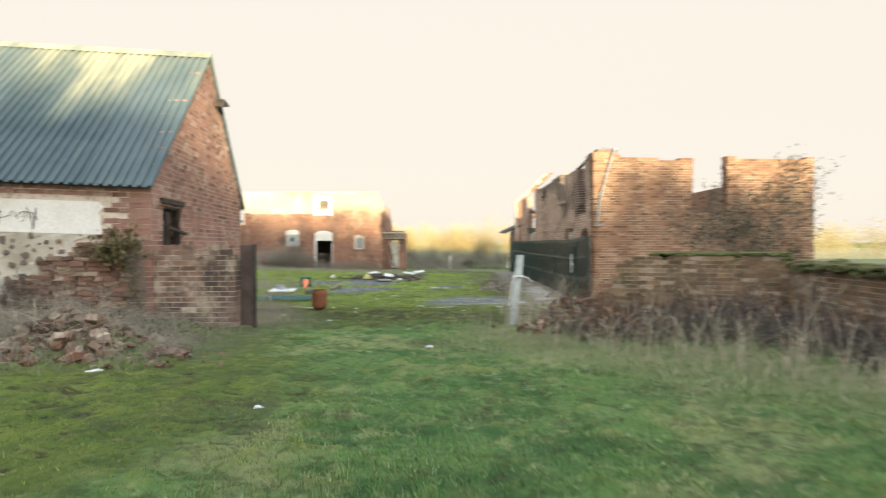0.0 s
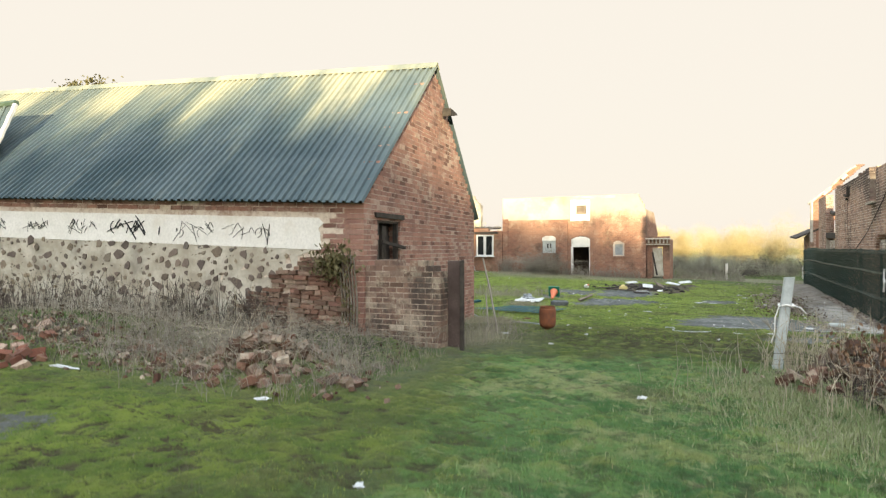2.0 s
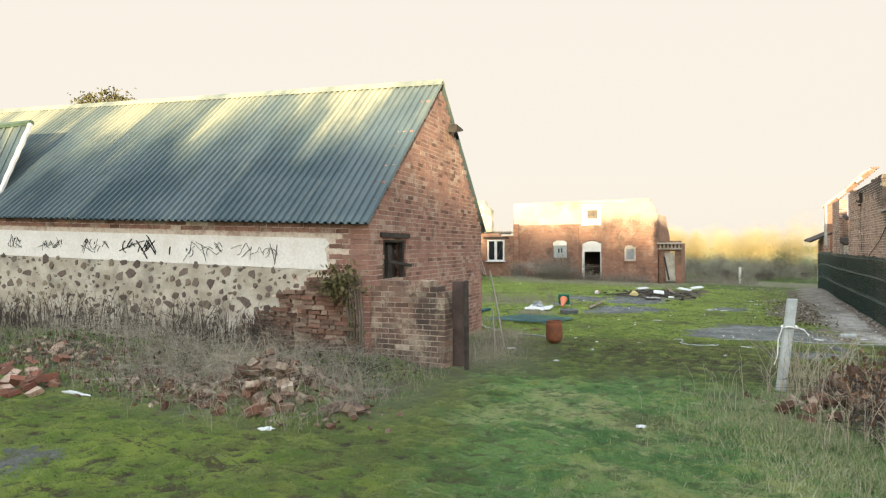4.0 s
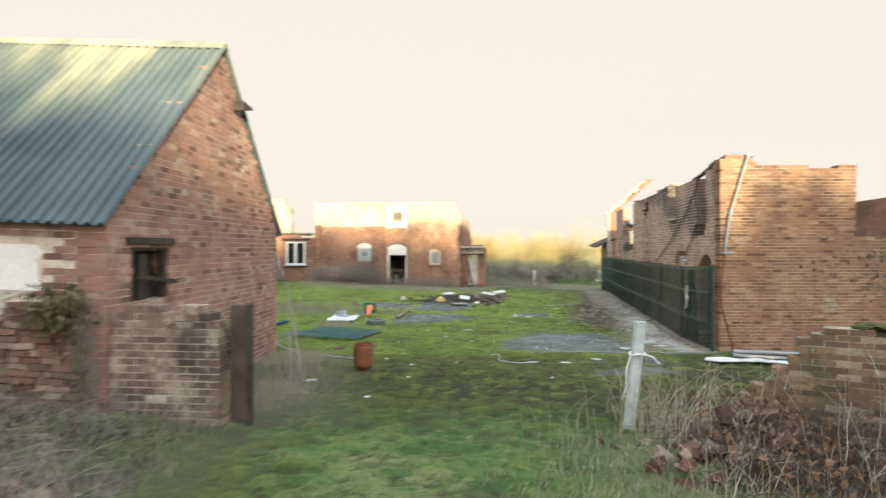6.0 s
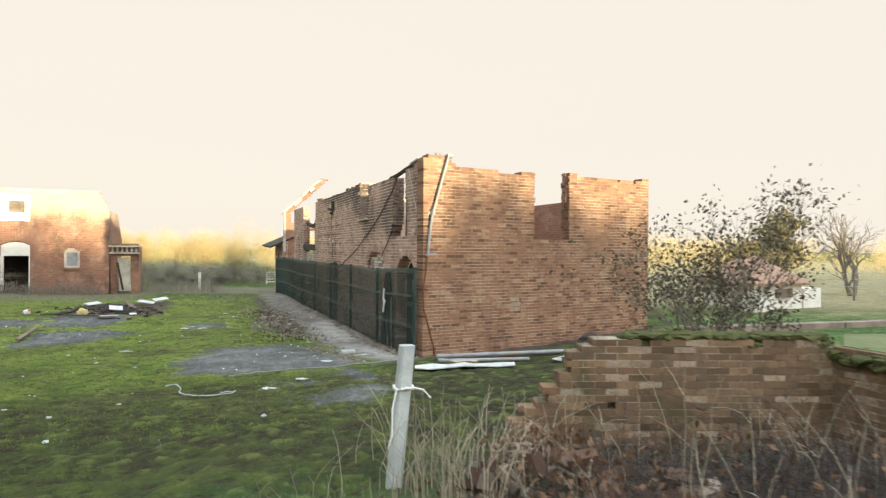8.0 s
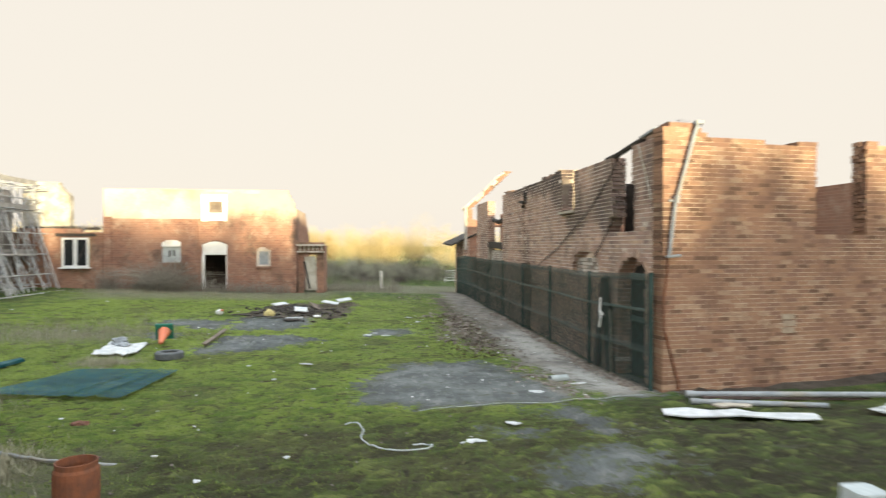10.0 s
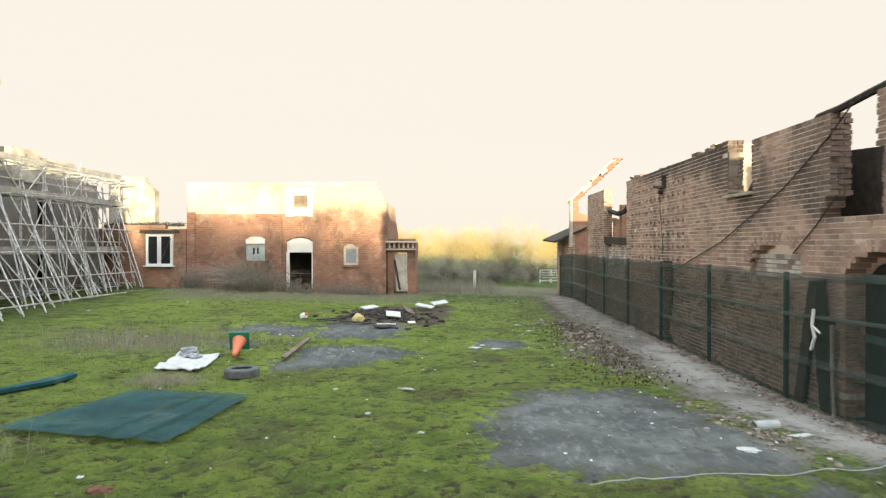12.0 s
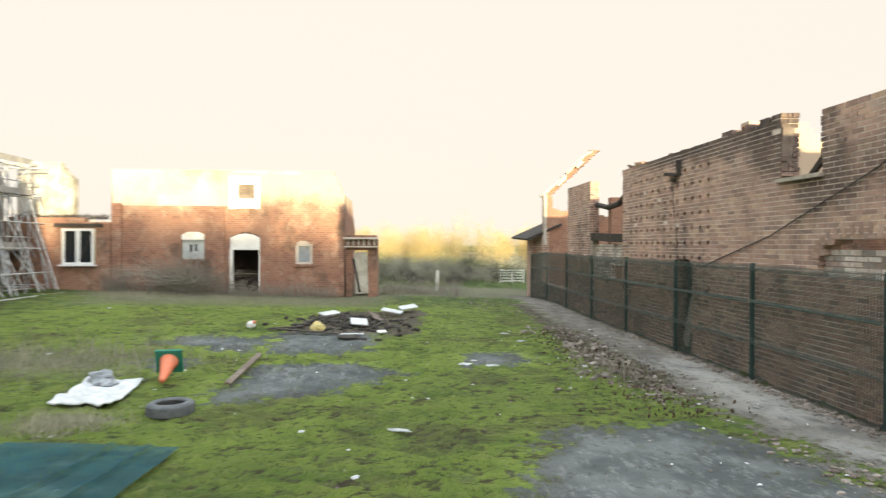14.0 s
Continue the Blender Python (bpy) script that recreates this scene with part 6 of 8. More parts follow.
loose_bricks([(1.9, 9.5, 0.7, 0.35), (1.5, 8.9, 0.5, 0.15), (2.3, 10.2, 0.5, 0.4), (2.6, 9.2, 0.6, 0.2)], 85, 2, "bricks fallen from the garden wall", "broken red brick lying in dead weeds")
loose_bricks([(-4.1, 6.9, 0.6, 0.12), (-4.3, 6.7, 0.7, 0.1), (-3.7, 6.8, 0.7, 0.06), (-5.2, 6.9, 0.9, 0.05), (-4.2, 6.85, 0.5, 0.32), (-4.5, 6.75, 0.45, 0.28)], 115, 3, "bricks in the rubble heap by the barn", "broken brick in a weedy rubble heap")
loose_bricks([(-3.9, 6.85, 0.7, 0.1), (-4.6, 6.8, 0.8, 0.08), (-3.5, 6.8, 0.6, 0.05)], 14, 12, "lumps of brickwork in the rubble heap", "lump of mortared brick in a rubble heap", 1.15, M["brick_worn"])
loose_bricks([(-6.9, 5.75, 0.35, 0.3), (-6.8, 5.7, 0.4, 0.2), (-7.6, 6.4, 0.6, 0.1)], 26, 5, "bricks in the far rubble heap", "red brick in overgrown rubble", 1.0, M["brick_red"])
loose_bricks([(1.9, 25.2, 0.7, 0.06), (2.0, 26.6, 0.6, 0.05), (2.2, 28.5, 0.5, 0.04), (1.9, 31, 0.8, 0.04)], 70, 8, "bricks along the concrete edge", "broken brick lying along the concrete edge", 0.7, M["rubble"])
crumb, rcr = Geo(), random.Random(81)
for k in range(1500):
    c = rcr.choice(((-4.2, 6.85, 0.75, 0.4), (-4.2, 6.85, 0.75, 0.4), (-7.6, 6.7, 0.8, 0.4), (1.9, 9.5, 0.5, 0.5), (-5.6, 6.6, 0.8, 0.4)))
    x, y = rcr.gauss(c[0], c[2] * 0.8), rcr.gauss(c[1], c[3] * 0.8)
    q = rcr.choice((0.012, 0.018, 0.025, 0.04))
    crumb.box((x, y, gz(x, y) + q * 0.5), (q * rcr.uniform(1, 2.4), q * rcr.uniform(1, 1.8), q * 1.1), Euler((rcr.gauss(0, 0.5), rcr.gauss(0, 0.5), rcr.uniform(0, 6))).to_matrix())
tagged(obj("brick_crumbs", crumb, M["brick_loose"], weld=False), "brick crumbs and mortar lumps in the rubble heaps", "rubble", kind="stuff")
scrap, rsc = Geo(), random.Random(82)
for k in range(100):
    x, y = (rsc.gauss(2.2, 1.0), rsc.uniform(18.5, 32)) if k % 2 else (rsc.uniform(-7, 2.5), rsc.uniform(14, 33))
    if x < 3.9:
        scrap.blob((x, y, gz(x, y) + 0.012), (rsc.uniform(0.008, 0.032), rsc.uniform(0.008, 0.02), 0.01), rsc, 0.5)
tagged(obj("white_scraps", scrap, M["white"], weld=False), "tiny white scraps strewn over the yard", "litter", kind="stuff")
rub = Geo()
rr = random.Random(6)
for k in range(2000):
    c = rr.choice(((2.25, 25.6, 0.6, 1.7), (2.2, 27, 0.5, 2.0), (3.9, 23, 0.1, 3.0), (2.2, 24.0, 0.4, 0.5), (2.4, 29, 0.4, 2.5), (2.2, 28, 0.4, 2.2), (2.3, 33, 0.6, 4.0), (1.2, 38, 1.0, 2.5), (2.55, 20.9, 0.22, 1.2), (2.8, 19.7, 0.2, 0.8)))
    x, y = rr.gauss(c[0], c[2] * 0.75), rr.gauss(c[1], c[3] * 0.75)
    if x > 3.95:
        continue
    z0 = rr.choice((0.005, 0.006, 0.008, 0.01, 0.014, 0.018, 0.03))
    rub.blob((x, y, gz(x, y) + z0 * 0.4), (z0 * rr.uniform(0.8, 1.8), z0 * rr.uniform(0.8, 1.6), z0 * 0.7), rr, 0.3)
tagged(obj("rubble", rub, M["rubble"], weld=False), "scattered brick crumbs and stones on the concrete edge", "rubble", kind="stuff")
pst = base("marker_post", (1.21, 10.6, 0.5), "pale concrete marker post with white ribbon tied round it", "post")
pg = Geo().prism([(0.075 * cos(q), 0.075 * sin(q)) for q in [pi / 4 + pi / 2 * k + o for k in range(4) for o in (-0.16, 0.16)]], lambda a, b: Vector((1.04 + a, 10.60 + b, 0.4)), lambda a, b: Vector((1.20 + a, 10.70 + b, 1.72)))
obj("shaft", pg, M["concrete"], pst)
rib = Geo().tube([(1.16 + 0.085 * cos(q), 10.67 + 0.085 * sin(q), 1.36 + 0.01 * sin(3 * q)) for q in [2 * pi * k / 12 for k in range(13)]], 0.014, 5)
rib.tube([(1.24, 10.62, 1.36), (1.32, 10.6, 1.34), (1.38, 10.58, 1.27)], 0.01, 5).tube([(1.08, 10.62, 1.35), (1.03, 10.58, 1.2), (1.02, 10.54, 1.0), (0.98, 10.53, 0.88)], 0.008, 5)
obj("ribbon", rib, M["white"], pst, "knotted white ribbon")

# ---- things in the yard ----
def flat_sheet(name, corners, mat_, label, cat, thick=0.02, crumple=0.03, seed=1, div=10, lift=0.03):
    r = random.Random(seed)
    a, b, c, d = [Vector((*p, 0)) for p in corners]
    top, bot = [], []
    for j in range(div + 1):
        for i in range(div + 1):
            u_, v_ = i / div, j / div
            p = (a * (1 - u_) + b * u_) * (1 - v_) + (d * (1 - u_) + c * u_) * v_
            z = gz(p.x, p.y) + lift + crumple * noise.noise((p.x * 3 + seed, p.y * 3, 0.5)) + 0.3 * crumple * noise.noise((p.x * 9, p.y * 9, seed))
            top.append((p.x, p.y, z + thick))
            bot.append((p.x, p.y, z))
    n = (div + 1) ** 2
    g, w = Geo(), div + 1
    f = [(j * w + i, j * w + i + 1, (j + 1) * w + i + 1, (j + 1) * w + i) for j in range(div) for i in range(div)]
    edge = [i for i in range(w)] + [j * w + div for j in range(1, w)] + [div * w + i for i in reversed(range(div))] + [j * w for j in reversed(range(1, div))]
    g.add(top + bot, f + [tuple(n + i for i in reversed(q)) for q in f] + [(edge[k], n + edge[k], n + edge[(k + 1) % len(edge)], edge[(k + 1) % len(edge)]) for k in range(len(edge))])
    return tagged(obj(name, g, mat_, weld=True), label, cat)


mp = base("fallen_fence_panel", (-5.7, 20.5, 0.1), "dark teal mesh fence panel lying flat on moss", "fence panel")
PC = [Vector(p) for p in ((-6.8, 19.32, 0), (-4.49, 18.84, 0), (-4.38, 21.48, 0), (-6.36, 21.75, 0))]


def on_panel(u_, v_):
    p = (PC[0] * (1 - u_) + PC[1] * u_) * (1 - v_) + (PC[3] * (1 - u_) + PC[2] * u_) * v_
    return Vector((p.x, p.y, ground_z(p.x, p.y) + 0.095 + 0.02 * noise.noise((p.x * 1.5, p.y * 1.5, 3.0)) + 0.035 * max(0.0, 1 - 30 * min(abs(u_ - 0.62), abs(u_ - 0.83)))))


def panel_wires(count, along):
    g = Geo()
    for k in range(count + 1):
        f, half_w = k / count, (0.0033 if along else 0.0043)
        pts = [on_panel(f, i / 24) if along else on_panel(i / 24, f) for i in range(25)]
        side = Vector((half_w, 0, 0)) if along else Vector((0, half_w, 0))
        i0 = len(g.v)
        for p in pts:
            g.v += [tuple(p - side), tuple(p + side)]
        g.f += [(i0 + 2 * i, i0 + 2 * i + 1, i0 + 2 * i + 3, i0 + 2 * i + 2) for i in range(24)]
    return g


tagged(obj("mesh_wire", panel_wires(120, True), M["fence_sheet"], mp, weld=False), kind="stuff")
tagged(obj("mesh_wire", panel_wires(150, False), M["fence_sheet"], mp, weld=False), kind="stuff")
flat_sheet("fallen_fence_panel", [(-9.0, 19.5), (-8.75, 19.45), (-7.85, 22.75), (-8.05, 22.85)], M["fence_sheet"], "folded teal fence panel lying in the grass", "fence panel", 0.06, 0.03, 5, 6, 0.04)
ws = flat_sheet("white_board", [(-6.85, 23.5), (-5.95, 23.4), (-6.15, 25.1), (-7.1, 25.2)], M["paper"], "soiled white plastic sheet lying on moss", "sheet", 0.02, 0.06, 7, 10, 0.04)
obj("crumpled_cloth", Geo().lump((-6.8, 24.95, gz(-6.8, 25) + 0.11), (0.2, 0.15, 0.1), 3, 0.7).lump((-6.6, 24.7, gz(-6.8, 25) + 0.08), (0.14, 0.12, 0.05), 5, 0.6), M["pipe_grey"], ws, "crumpled grey bundle")
cone = base("traffic_cone", (-5.5, 25.0, 0.1), "toppled traffic cone of orange and green plastic", "traffic cone")
cm = Matrix.Translation((-5.8, 25.2, gz(-5.5, 25.1) + 0.30)) @ Euler((radians(112), 0, radians(8))).to_matrix().to_4x4()
prof = [(0.15, 0.02), (0.135, 0.06), (0.09, 0.3), (0.05, 0.55), (0.03, 0.6)]
cg = Geo()
N = 18
for r0, h in prof:
    cg.v += [tuple(cm @ Vector((r0 * cos(2 * pi * j / N), r0 * sin(2 * pi * j / N), h))) for j in range(N)]
for i in range(len(prof) - 1):
    cg.f += [(i * N + j, i * N + (j + 1) % N, (i + 1) * N + (j + 1) % N, (i + 1) * N + j) for j in range(N)]
cg.f.append(tuple((len(prof) - 1) * N + j for j in range(N)))
obj("cone_body", cg, M["orange"], cone, "faded orange cone", smooth=True)
obj("base_plate", Geo().box((0, 0, 0), (0.42, 0.42, 0.05)).add([], []), M["green_plastic"], None, bevel=0.012)
bp_ob = bpy.data.objects["base_plate"]
bp_ob.data.transform(cm)
bp_ob.parent, bp_ob.matrix_parent_inverse = cone, Matrix.Translation(cone.location).inverted()
tyre = base("tyre", (-5.04, 23.1, 0.1), "worn grey car tyre lying in the moss", "tyre")
tg, TN = Geo(), 28
tp = [(0.19, 0.02), (0.2, 0.0), (0.27, 0.005), (0.295, 0.03), (0.3, 0.09), (0.295, 0.15), (0.27, 0.175), (0.2, 0.18), (0.19, 0.16), (0.185, 0.15), (0.26, 0.09), (0.185, 0.03)]
tz = gz(-5.04, 23.1) + 0.01
for r0, h in tp:
    tg.v += [(-5.04 + r0 * cos(2 * pi * j / TN), 23.1 + r0 * sin(2 * pi * j / TN), tz + h) for j in range(TN)]
for i in range(len(tp)):
    k = (i + 1) % len(tp)
    tg.f += [(i * TN + j, i * TN + (j + 1) % TN, k * TN + (j + 1) % TN, k * TN + j) for j in range(TN)]
obj("tread", tg, M["rubber"], tyre, smooth=True)
lug = Geo()
for j in range(40):
    q = 2 * pi * j / 40
    lug.box((-5.04 + 0.3 * cos(q), 23.1 + 0.3 * sin(q), tz + 0.09), (0.012, 0.03, 0.12), Matrix.Rotation(q, 3, "Z"))
obj("lugs", lug, M["rubber"], tyre, weld=False)
tagged(obj("plank", Geo().box((-4.7, 25.8, gz(-4.7, 25.8) + 0.09), (0.1, 2.45, 0.04), Euler((radians(1), radians(14), radians(1))).to_matrix()), M["timber"], bevel=0.006), "long bleached plank lying at the asphalt edge", "plank")
drum = base("rusty_drum", (-2.87, 13.75, 0.5), "rusted open-topped steel drum with a rounded foot in grass", "drum")
dz = gz(-2.87, 13.75) - 0.02
dg = [(0.05, 0), (0.055, 0.06), (0.075, 0.075), (0.125, 0.095), (0.158, 0.14), (0.165, 0.19), (0.166, 0.40), (0.162, 0.45), (0.15, 0.475), (0.152, 0.515), (0.14, 0.515), (0.138, 0.46), (0.15, 0.40), (0.15, 0.2)]
g, DN = Geo(), 24
for r0, h in dg:
    g.v += [(-2.87 + r0 * cos(2 * pi * j / DN), 13.75 + r0 * sin(2 * pi * j / DN), dz + h) for j in range(DN)]
for i in range(len(dg) - 1):
    g.f += [(i * DN + j, i * DN + (j + 1) % DN, (i + 1) * DN + (j + 1) % DN, (i + 1) * DN + j) for j in range(DN)]
g.f.append(tuple((len(dg) - 1) * DN + j for j in range(DN)))
obj("shell", g, M["rust"], drum)
tagged(obj("leaning_pole", Geo().tube([(-3.55, 12.7, gz(-3.55, 12.7)), (-4.05, 13.6, 1.25), (-4.6, 14.6, 1.9)], 0.02, 6).tube([(-3.7, 12.6, gz(-3.7, 12.6)), (-4.1, 13.5, 1.15)], 0.015, 6), M["twig"]), "thin bleached poles leaning against the barn", "pole")
# pipes and boards along the ruin's end wall
def tube_thing(name, pts, r, m, label, cat, n=10):
    ext = [Vector(p) for p in (pts[0], *pts, pts[-1])]
    way = []
    for a, b, c, d in zip(ext, ext[1:], ext[2:], ext[3:]):
        for k in range(6):
            t = k / 6
            way.append(0.5 * (2 * b + (c - a) * t + (2 * a - 5 * b + 4 * c - d) * t * t + (3 * b - a - 3 * c + d) * t ** 3))
    way.append(ext[-1])
    rest = lambda x, y: sum(gz(x + 0.3 * cos(q), y + 0.3 * sin(q)) for q in (0, 1.57, 3.14, 4.71)) / 4 + 0.015
    return tagged(obj(name, Geo().tube([(p.x, p.y, rest(p.x, p.y) + p.z) for p in way], r, n), m, smooth=True), label, cat)


def straight_pipe(a, b, r, label):
    """A stiff pipe that rests on the ground at both ends."""
    p, q = Vector((*a, gz(*a) + r + 0.02)), Vector((*b, gz(*b) + r + 0.02))
    d = (q - p).normalized()
    g = Geo().tube([p, q], r, 12).tube([p - d * 0.01, p + d * 0.12], r * 1.22, 12)
    return tagged(obj("long_pipe", g, M["pipe_grey"]), label, "pipe")


straight_pipe((4.4, 18.1), (7.95, 17.45), 0.045, "long grey plastic pipe on the ground")
straight_pipe((4.3, 17.78), (6.2, 17.3), 0.04, "grey plastic pipe on the ground")
tagged(obj("dark_plank", Geo().box((5.9, 17.85, gz(5.9, 17.85) + 0.03), (2.6, 0.12, 0.04), Euler((0, 0, radians(-8))).to_matrix()), M["timber_gate"], bevel=0.006), "dark wet plank beside the grey pipes", "plank")
flat_sheet("white_board", [(3.5, 17.0), (3.6, 17.3), (5.45, 16.6), (5.3, 16.25)], M["paper"], "long white board lying by the end wall", "board", 0.02, 0.02, 9, 6, 0.06)
flat_sheet("brown_board", [(4.35, 17.3), (4.6, 17.45), (5.0, 17.3), (4.75, 17.1)], M["timber_pale"], "small brown board beside the white board", "board", 0.02, 0.02, 10, 3, 0.08)
tagged(obj("plastic_bag", Geo().lump((7.0, 16.75, gz(7.0, 16.75) + 0.05), (0.32, 0.16, 0.06), 7, 0.9).lump((7.5, 16.8, gz(7.5, 16.8) + 0.05), (0.3, 0.14, 0.08), 8, 0.9), M["paper"]), "crumpled white plastic bag on the grass", "bag")
tagged(obj("dark_sack", Geo().lump((8.7, 18.35, gz(8.7, 18.3) + 0.1), (0.45, 0.25, 0.16), 9, 0.6), M["timber_dark"]), "dark rubbish heap against the brick wall", "sack")
tagged(obj("concrete_tube", Geo().tube([(2.7, 19.95, 0.13), (3.05, 20.04, 0.13)], 0.07, 14, cap=False).tube([(2.7, 19.95, 0.13), (3.05, 20.04, 0.13)], 0.058, 14, cap=False), M["concrete"]), "short pale concrete pipe on the slab", "pipe")
tube_thing("white_rope", [(0.1, 17.75, 0.02), (0.5, 17.9, 0.02), (0.9, 17.92, 0.02), (1.5, 18.1, 0.03), (2.1, 18.08, 0.02), (2.6, 18.25, 0.02), (3.0, 18.22, 0.02), (3.4, 18.4, 0.02), (3.8, 18.35, 0.03)], 0.0045, M["concrete"], "white rope trailing over the moss", "rope", 5)
tube_thing("pale_hose", [(-0.94, 17.0, 0.02), (-0.8, 17.1, 0.02), (-0.7, 16.7, 0.02), (-0.72, 16.3, 0.02), (-0.64, 15.94, 0.02), (-0.51, 15.72, 0.02), (-0.34, 15.56, 0.02), (-0.09, 15.5, 0.02), (0.08, 15.59, 0.02), (0.03, 15.72, 0.02), (-0.12, 15.8, 0.02)], 0.01, M["concrete"], "pale hose curled on the moss", "hose", 6)
tube_thing("grey_cable", [(-6.7, 18.6, 0.12), (-6.2, 17.85, 0.06), (-5.9, 17.42, 0.03), (-5.35, 16.75, 0.02), (-4.83, 16.15, 0.02), (-4.47, 15.84, 0.02), (-4.18, 15.67, 0.02), (-3.7, 15.45, 0.02), (-3.2, 15.4, 0.01)], 0.02, M["pipe_grey"], "grey cable looping through grass", "cable", 6)
# burnt rubbish heap
rb = random.Random(12)
ash = Geo()
for k in range(260):
    x, y = rb.gauss(-3.3, 0.75), rb.gauss(31.4, 0.8)
    ash.blob((x, y, gz(x, y) + 0.03), (rb.uniform(0.03, 0.12), rb.uniform(0.03, 0.1), rb.uniform(0.02, 0.06)), rb, 0.4)
tagged(obj("ash_heap", ash, M["timber_dark"], weld=False), "charred scraps of a bonfire heap", "ash", kind="stuff")
for x, y, lx, ly, rx, ry, rz, m, nm in ((-3.0, 30.6, 0.6, 0.5, 18, 6, 10, "paper", "white_board"), (-3.9, 32.0, 0.75, 0.4, 10, -4, 40, "paper", "white_board"), (-2.2, 33.6, 0.9, 0.35, 12, 8, -20, "paper", "white_board"), (-1.7, 34.3, 0.8, 0.4, 15, -6, 25, "paper", "white_board"),
                                        (-2.4, 29.9, 0.3, 0.2, 12, 0, 20, "white", "white_board"), (-3.1, 29.6, 0.75, 0.1, 5, 0, 4, "paper", "white_board"), (-4.2, 29.8, 1.5, 0.12, 3, 4, -6, "timber_dark", "charred_plank"), (-3.2, 29.3, 0.45, 0.2, 6, 4, 12, "timber_dark", "charred_plank"),
                                        (-4.8, 30.3, 0.9, 0.1, 3, -3, 8, "timber_dark", "charred_plank"), (-2.6, 31.9, 0.5, 0.4, 30, 20, 50, "timber", "charred_plank")):
    tagged(obj(nm, Geo().box((x, y, gz(x, y) + (0.16 if "white" in nm and y > 30.2 else 0.07)), (lx * (0.72 if "white" in nm else 1), ly * (0.75 if "white" in nm else 1), 0.03), Euler((radians(rx), radians(ry), radians(rz))).to_matrix()), M[m], bevel=0.004),
           "white board on the burnt heap" if "white" in nm else "charred plank on the burnt heap", "board" if "white" in nm else "plank", "boards on the burnt heap" if "white" in nm else "planks on the burnt heap")
tagged(obj("foam_lump", Geo().lump((-4.0, 30.2, gz(-4, 30.2) + 0.08), (0.16, 0.13, 0.13), 4, 0.4), M["yellow"]), "yellowed foam lump beside the burnt heap", "foam")
ball = base("plastic_tub", (-5.7, 30.8, 0.3), "small white and red plastic tub", "tub")
obj("tub", Geo().blob((-5.74, 30.76, gz(-5.74, 30.76) + 0.1), (0.14, 0.14, 0.12), rb, 0.05), M["white"], ball)
obj("red_lid", Geo().blob((-5.66, 30.72, gz(-5.74, 30.76) + 0.17), (0.07, 0.07, 0.05), rb, 0.1), M["orange"], ball)
lump = Geo().lump((-4.48, 17.49, gz(-4.48, 17.49) + 0.03), (0.12, 0.09, 0.05), 21, 0.5)
tagged(obj("red_lump", lump, M["brick_red"]), "broken lump of red brick in the moss", "brick")
lit = [(-3.47, 12.88, 0.3, 0.12), (-0.26, 7.74, 0.14, 0.08), (-1.35, 4.4, 0.16, 0.07), (-2.0, 13.3, 0.1, 0.07), (-2.3, 11.9, 0.12, 0.06), (-0.7, 26.6, 0.3, 0.22), (-0.2, 26.4, 0.35, 0.15), (-0.5, 26.9, 0.15, 0.1), (0.9, 29.2, 0.3, 0.12), (0.7, 30.3, 0.3, 0.14),
       (-3.8, 6.3, 0.16, 0.1), (-3.4, 5.95, 0.18, 0.12), (-4.55, 6.3, 0.2, 0.1), (-6.2, 5.88, 0.75, 0.1), (-3.2, 22.4, 0.12, 0.07), (-2.0, 22.2, 0.4, 0.09), (0.6, 15.9, 0.35, 0.14), (1.3, 16.9, 0.3, 0.12), (-2.4, 20.6, 0.1, 0.08), (-1.6, 19.6, 0.1, 0.06), (-4.9, 17.9, 0.1, 0.08), (-10.5, 33.6, 0.14, 0.1), (-12.6, 31.2, 0.14, 0.1), (-8.9, 27.4, 0.12, 0.1), (1.5, 26.0, 0.15, 0.1), (3.1, 19.6, 0.4, 0.12), (2.2, 19.0, 0.3, 0.2), (-2.2, 14.6, 0.08, 0.05), (-1.5, 15.5, 0.08, 0.05), (0.3, 13.6, 0.1, 0.06)]
for k, (x, y, a, b) in enumerate(lit):
    r = random.Random(70 + k)
    tagged(obj("litter", Geo().lump((x, y, gz(x, y) + 0.012), (a * 0.3, b * 0.3 + 0.01, 0.011), k, 1.0, Matrix.Rotation(r.uniform(-0.6, 0.6), 3, "Z")), M["paper"]), "scrap of white litter on the moss", "litter", "white litter in the yard")
chips = Geo()
for k in range(260):
    x, y = rb.uniform(-7, 3.6), rb.uniform(12, 33)
    q = rb.uniform(0.006, 0.017)
    chips.blob((x, y, gz(x, y) + 0.012), (q * 1.4, q, q * 0.7), rb, 0.4)
tagged(obj("pale_chips", chips, M["rubble"], weld=False), "pale mortar chips scattered over the moss", "chips", kind="stuff")

# ---- meadow edge: gate, far post, right-hand lawn things ----
gate = base("field_gate", (6.5, 60.5, -0.3), "white five-bar field gate at the meadow", "gate")
gzt = gz(6.5, 60.5)
for x in (5.5, 6.35, 7.2):
    obj("upright", Geo().box((x, 60.5, gzt + 0.5), (0.09, 0.06, 1.1)), M["white"], gate)
for z in (0.2, 0.42, 0.62, 0.82, 1.0):
    obj("bar", Geo().box((6.35, 60.46, gzt + z), (1.8, 0.03, 0.09)), M["white"], gate)
tagged(obj("far_post", Geo().box((0.0, 47.0, gz(0, 47) + 0.5), (0.16, 0.16, 1.1)), M["white_paint"], bevel=0.01), "white painted timber post by the scrub", "post")
dome = base("low_store", (18.6, 22.8, 0.5), "low store with whitewashed walls and a red hip roof", "building")
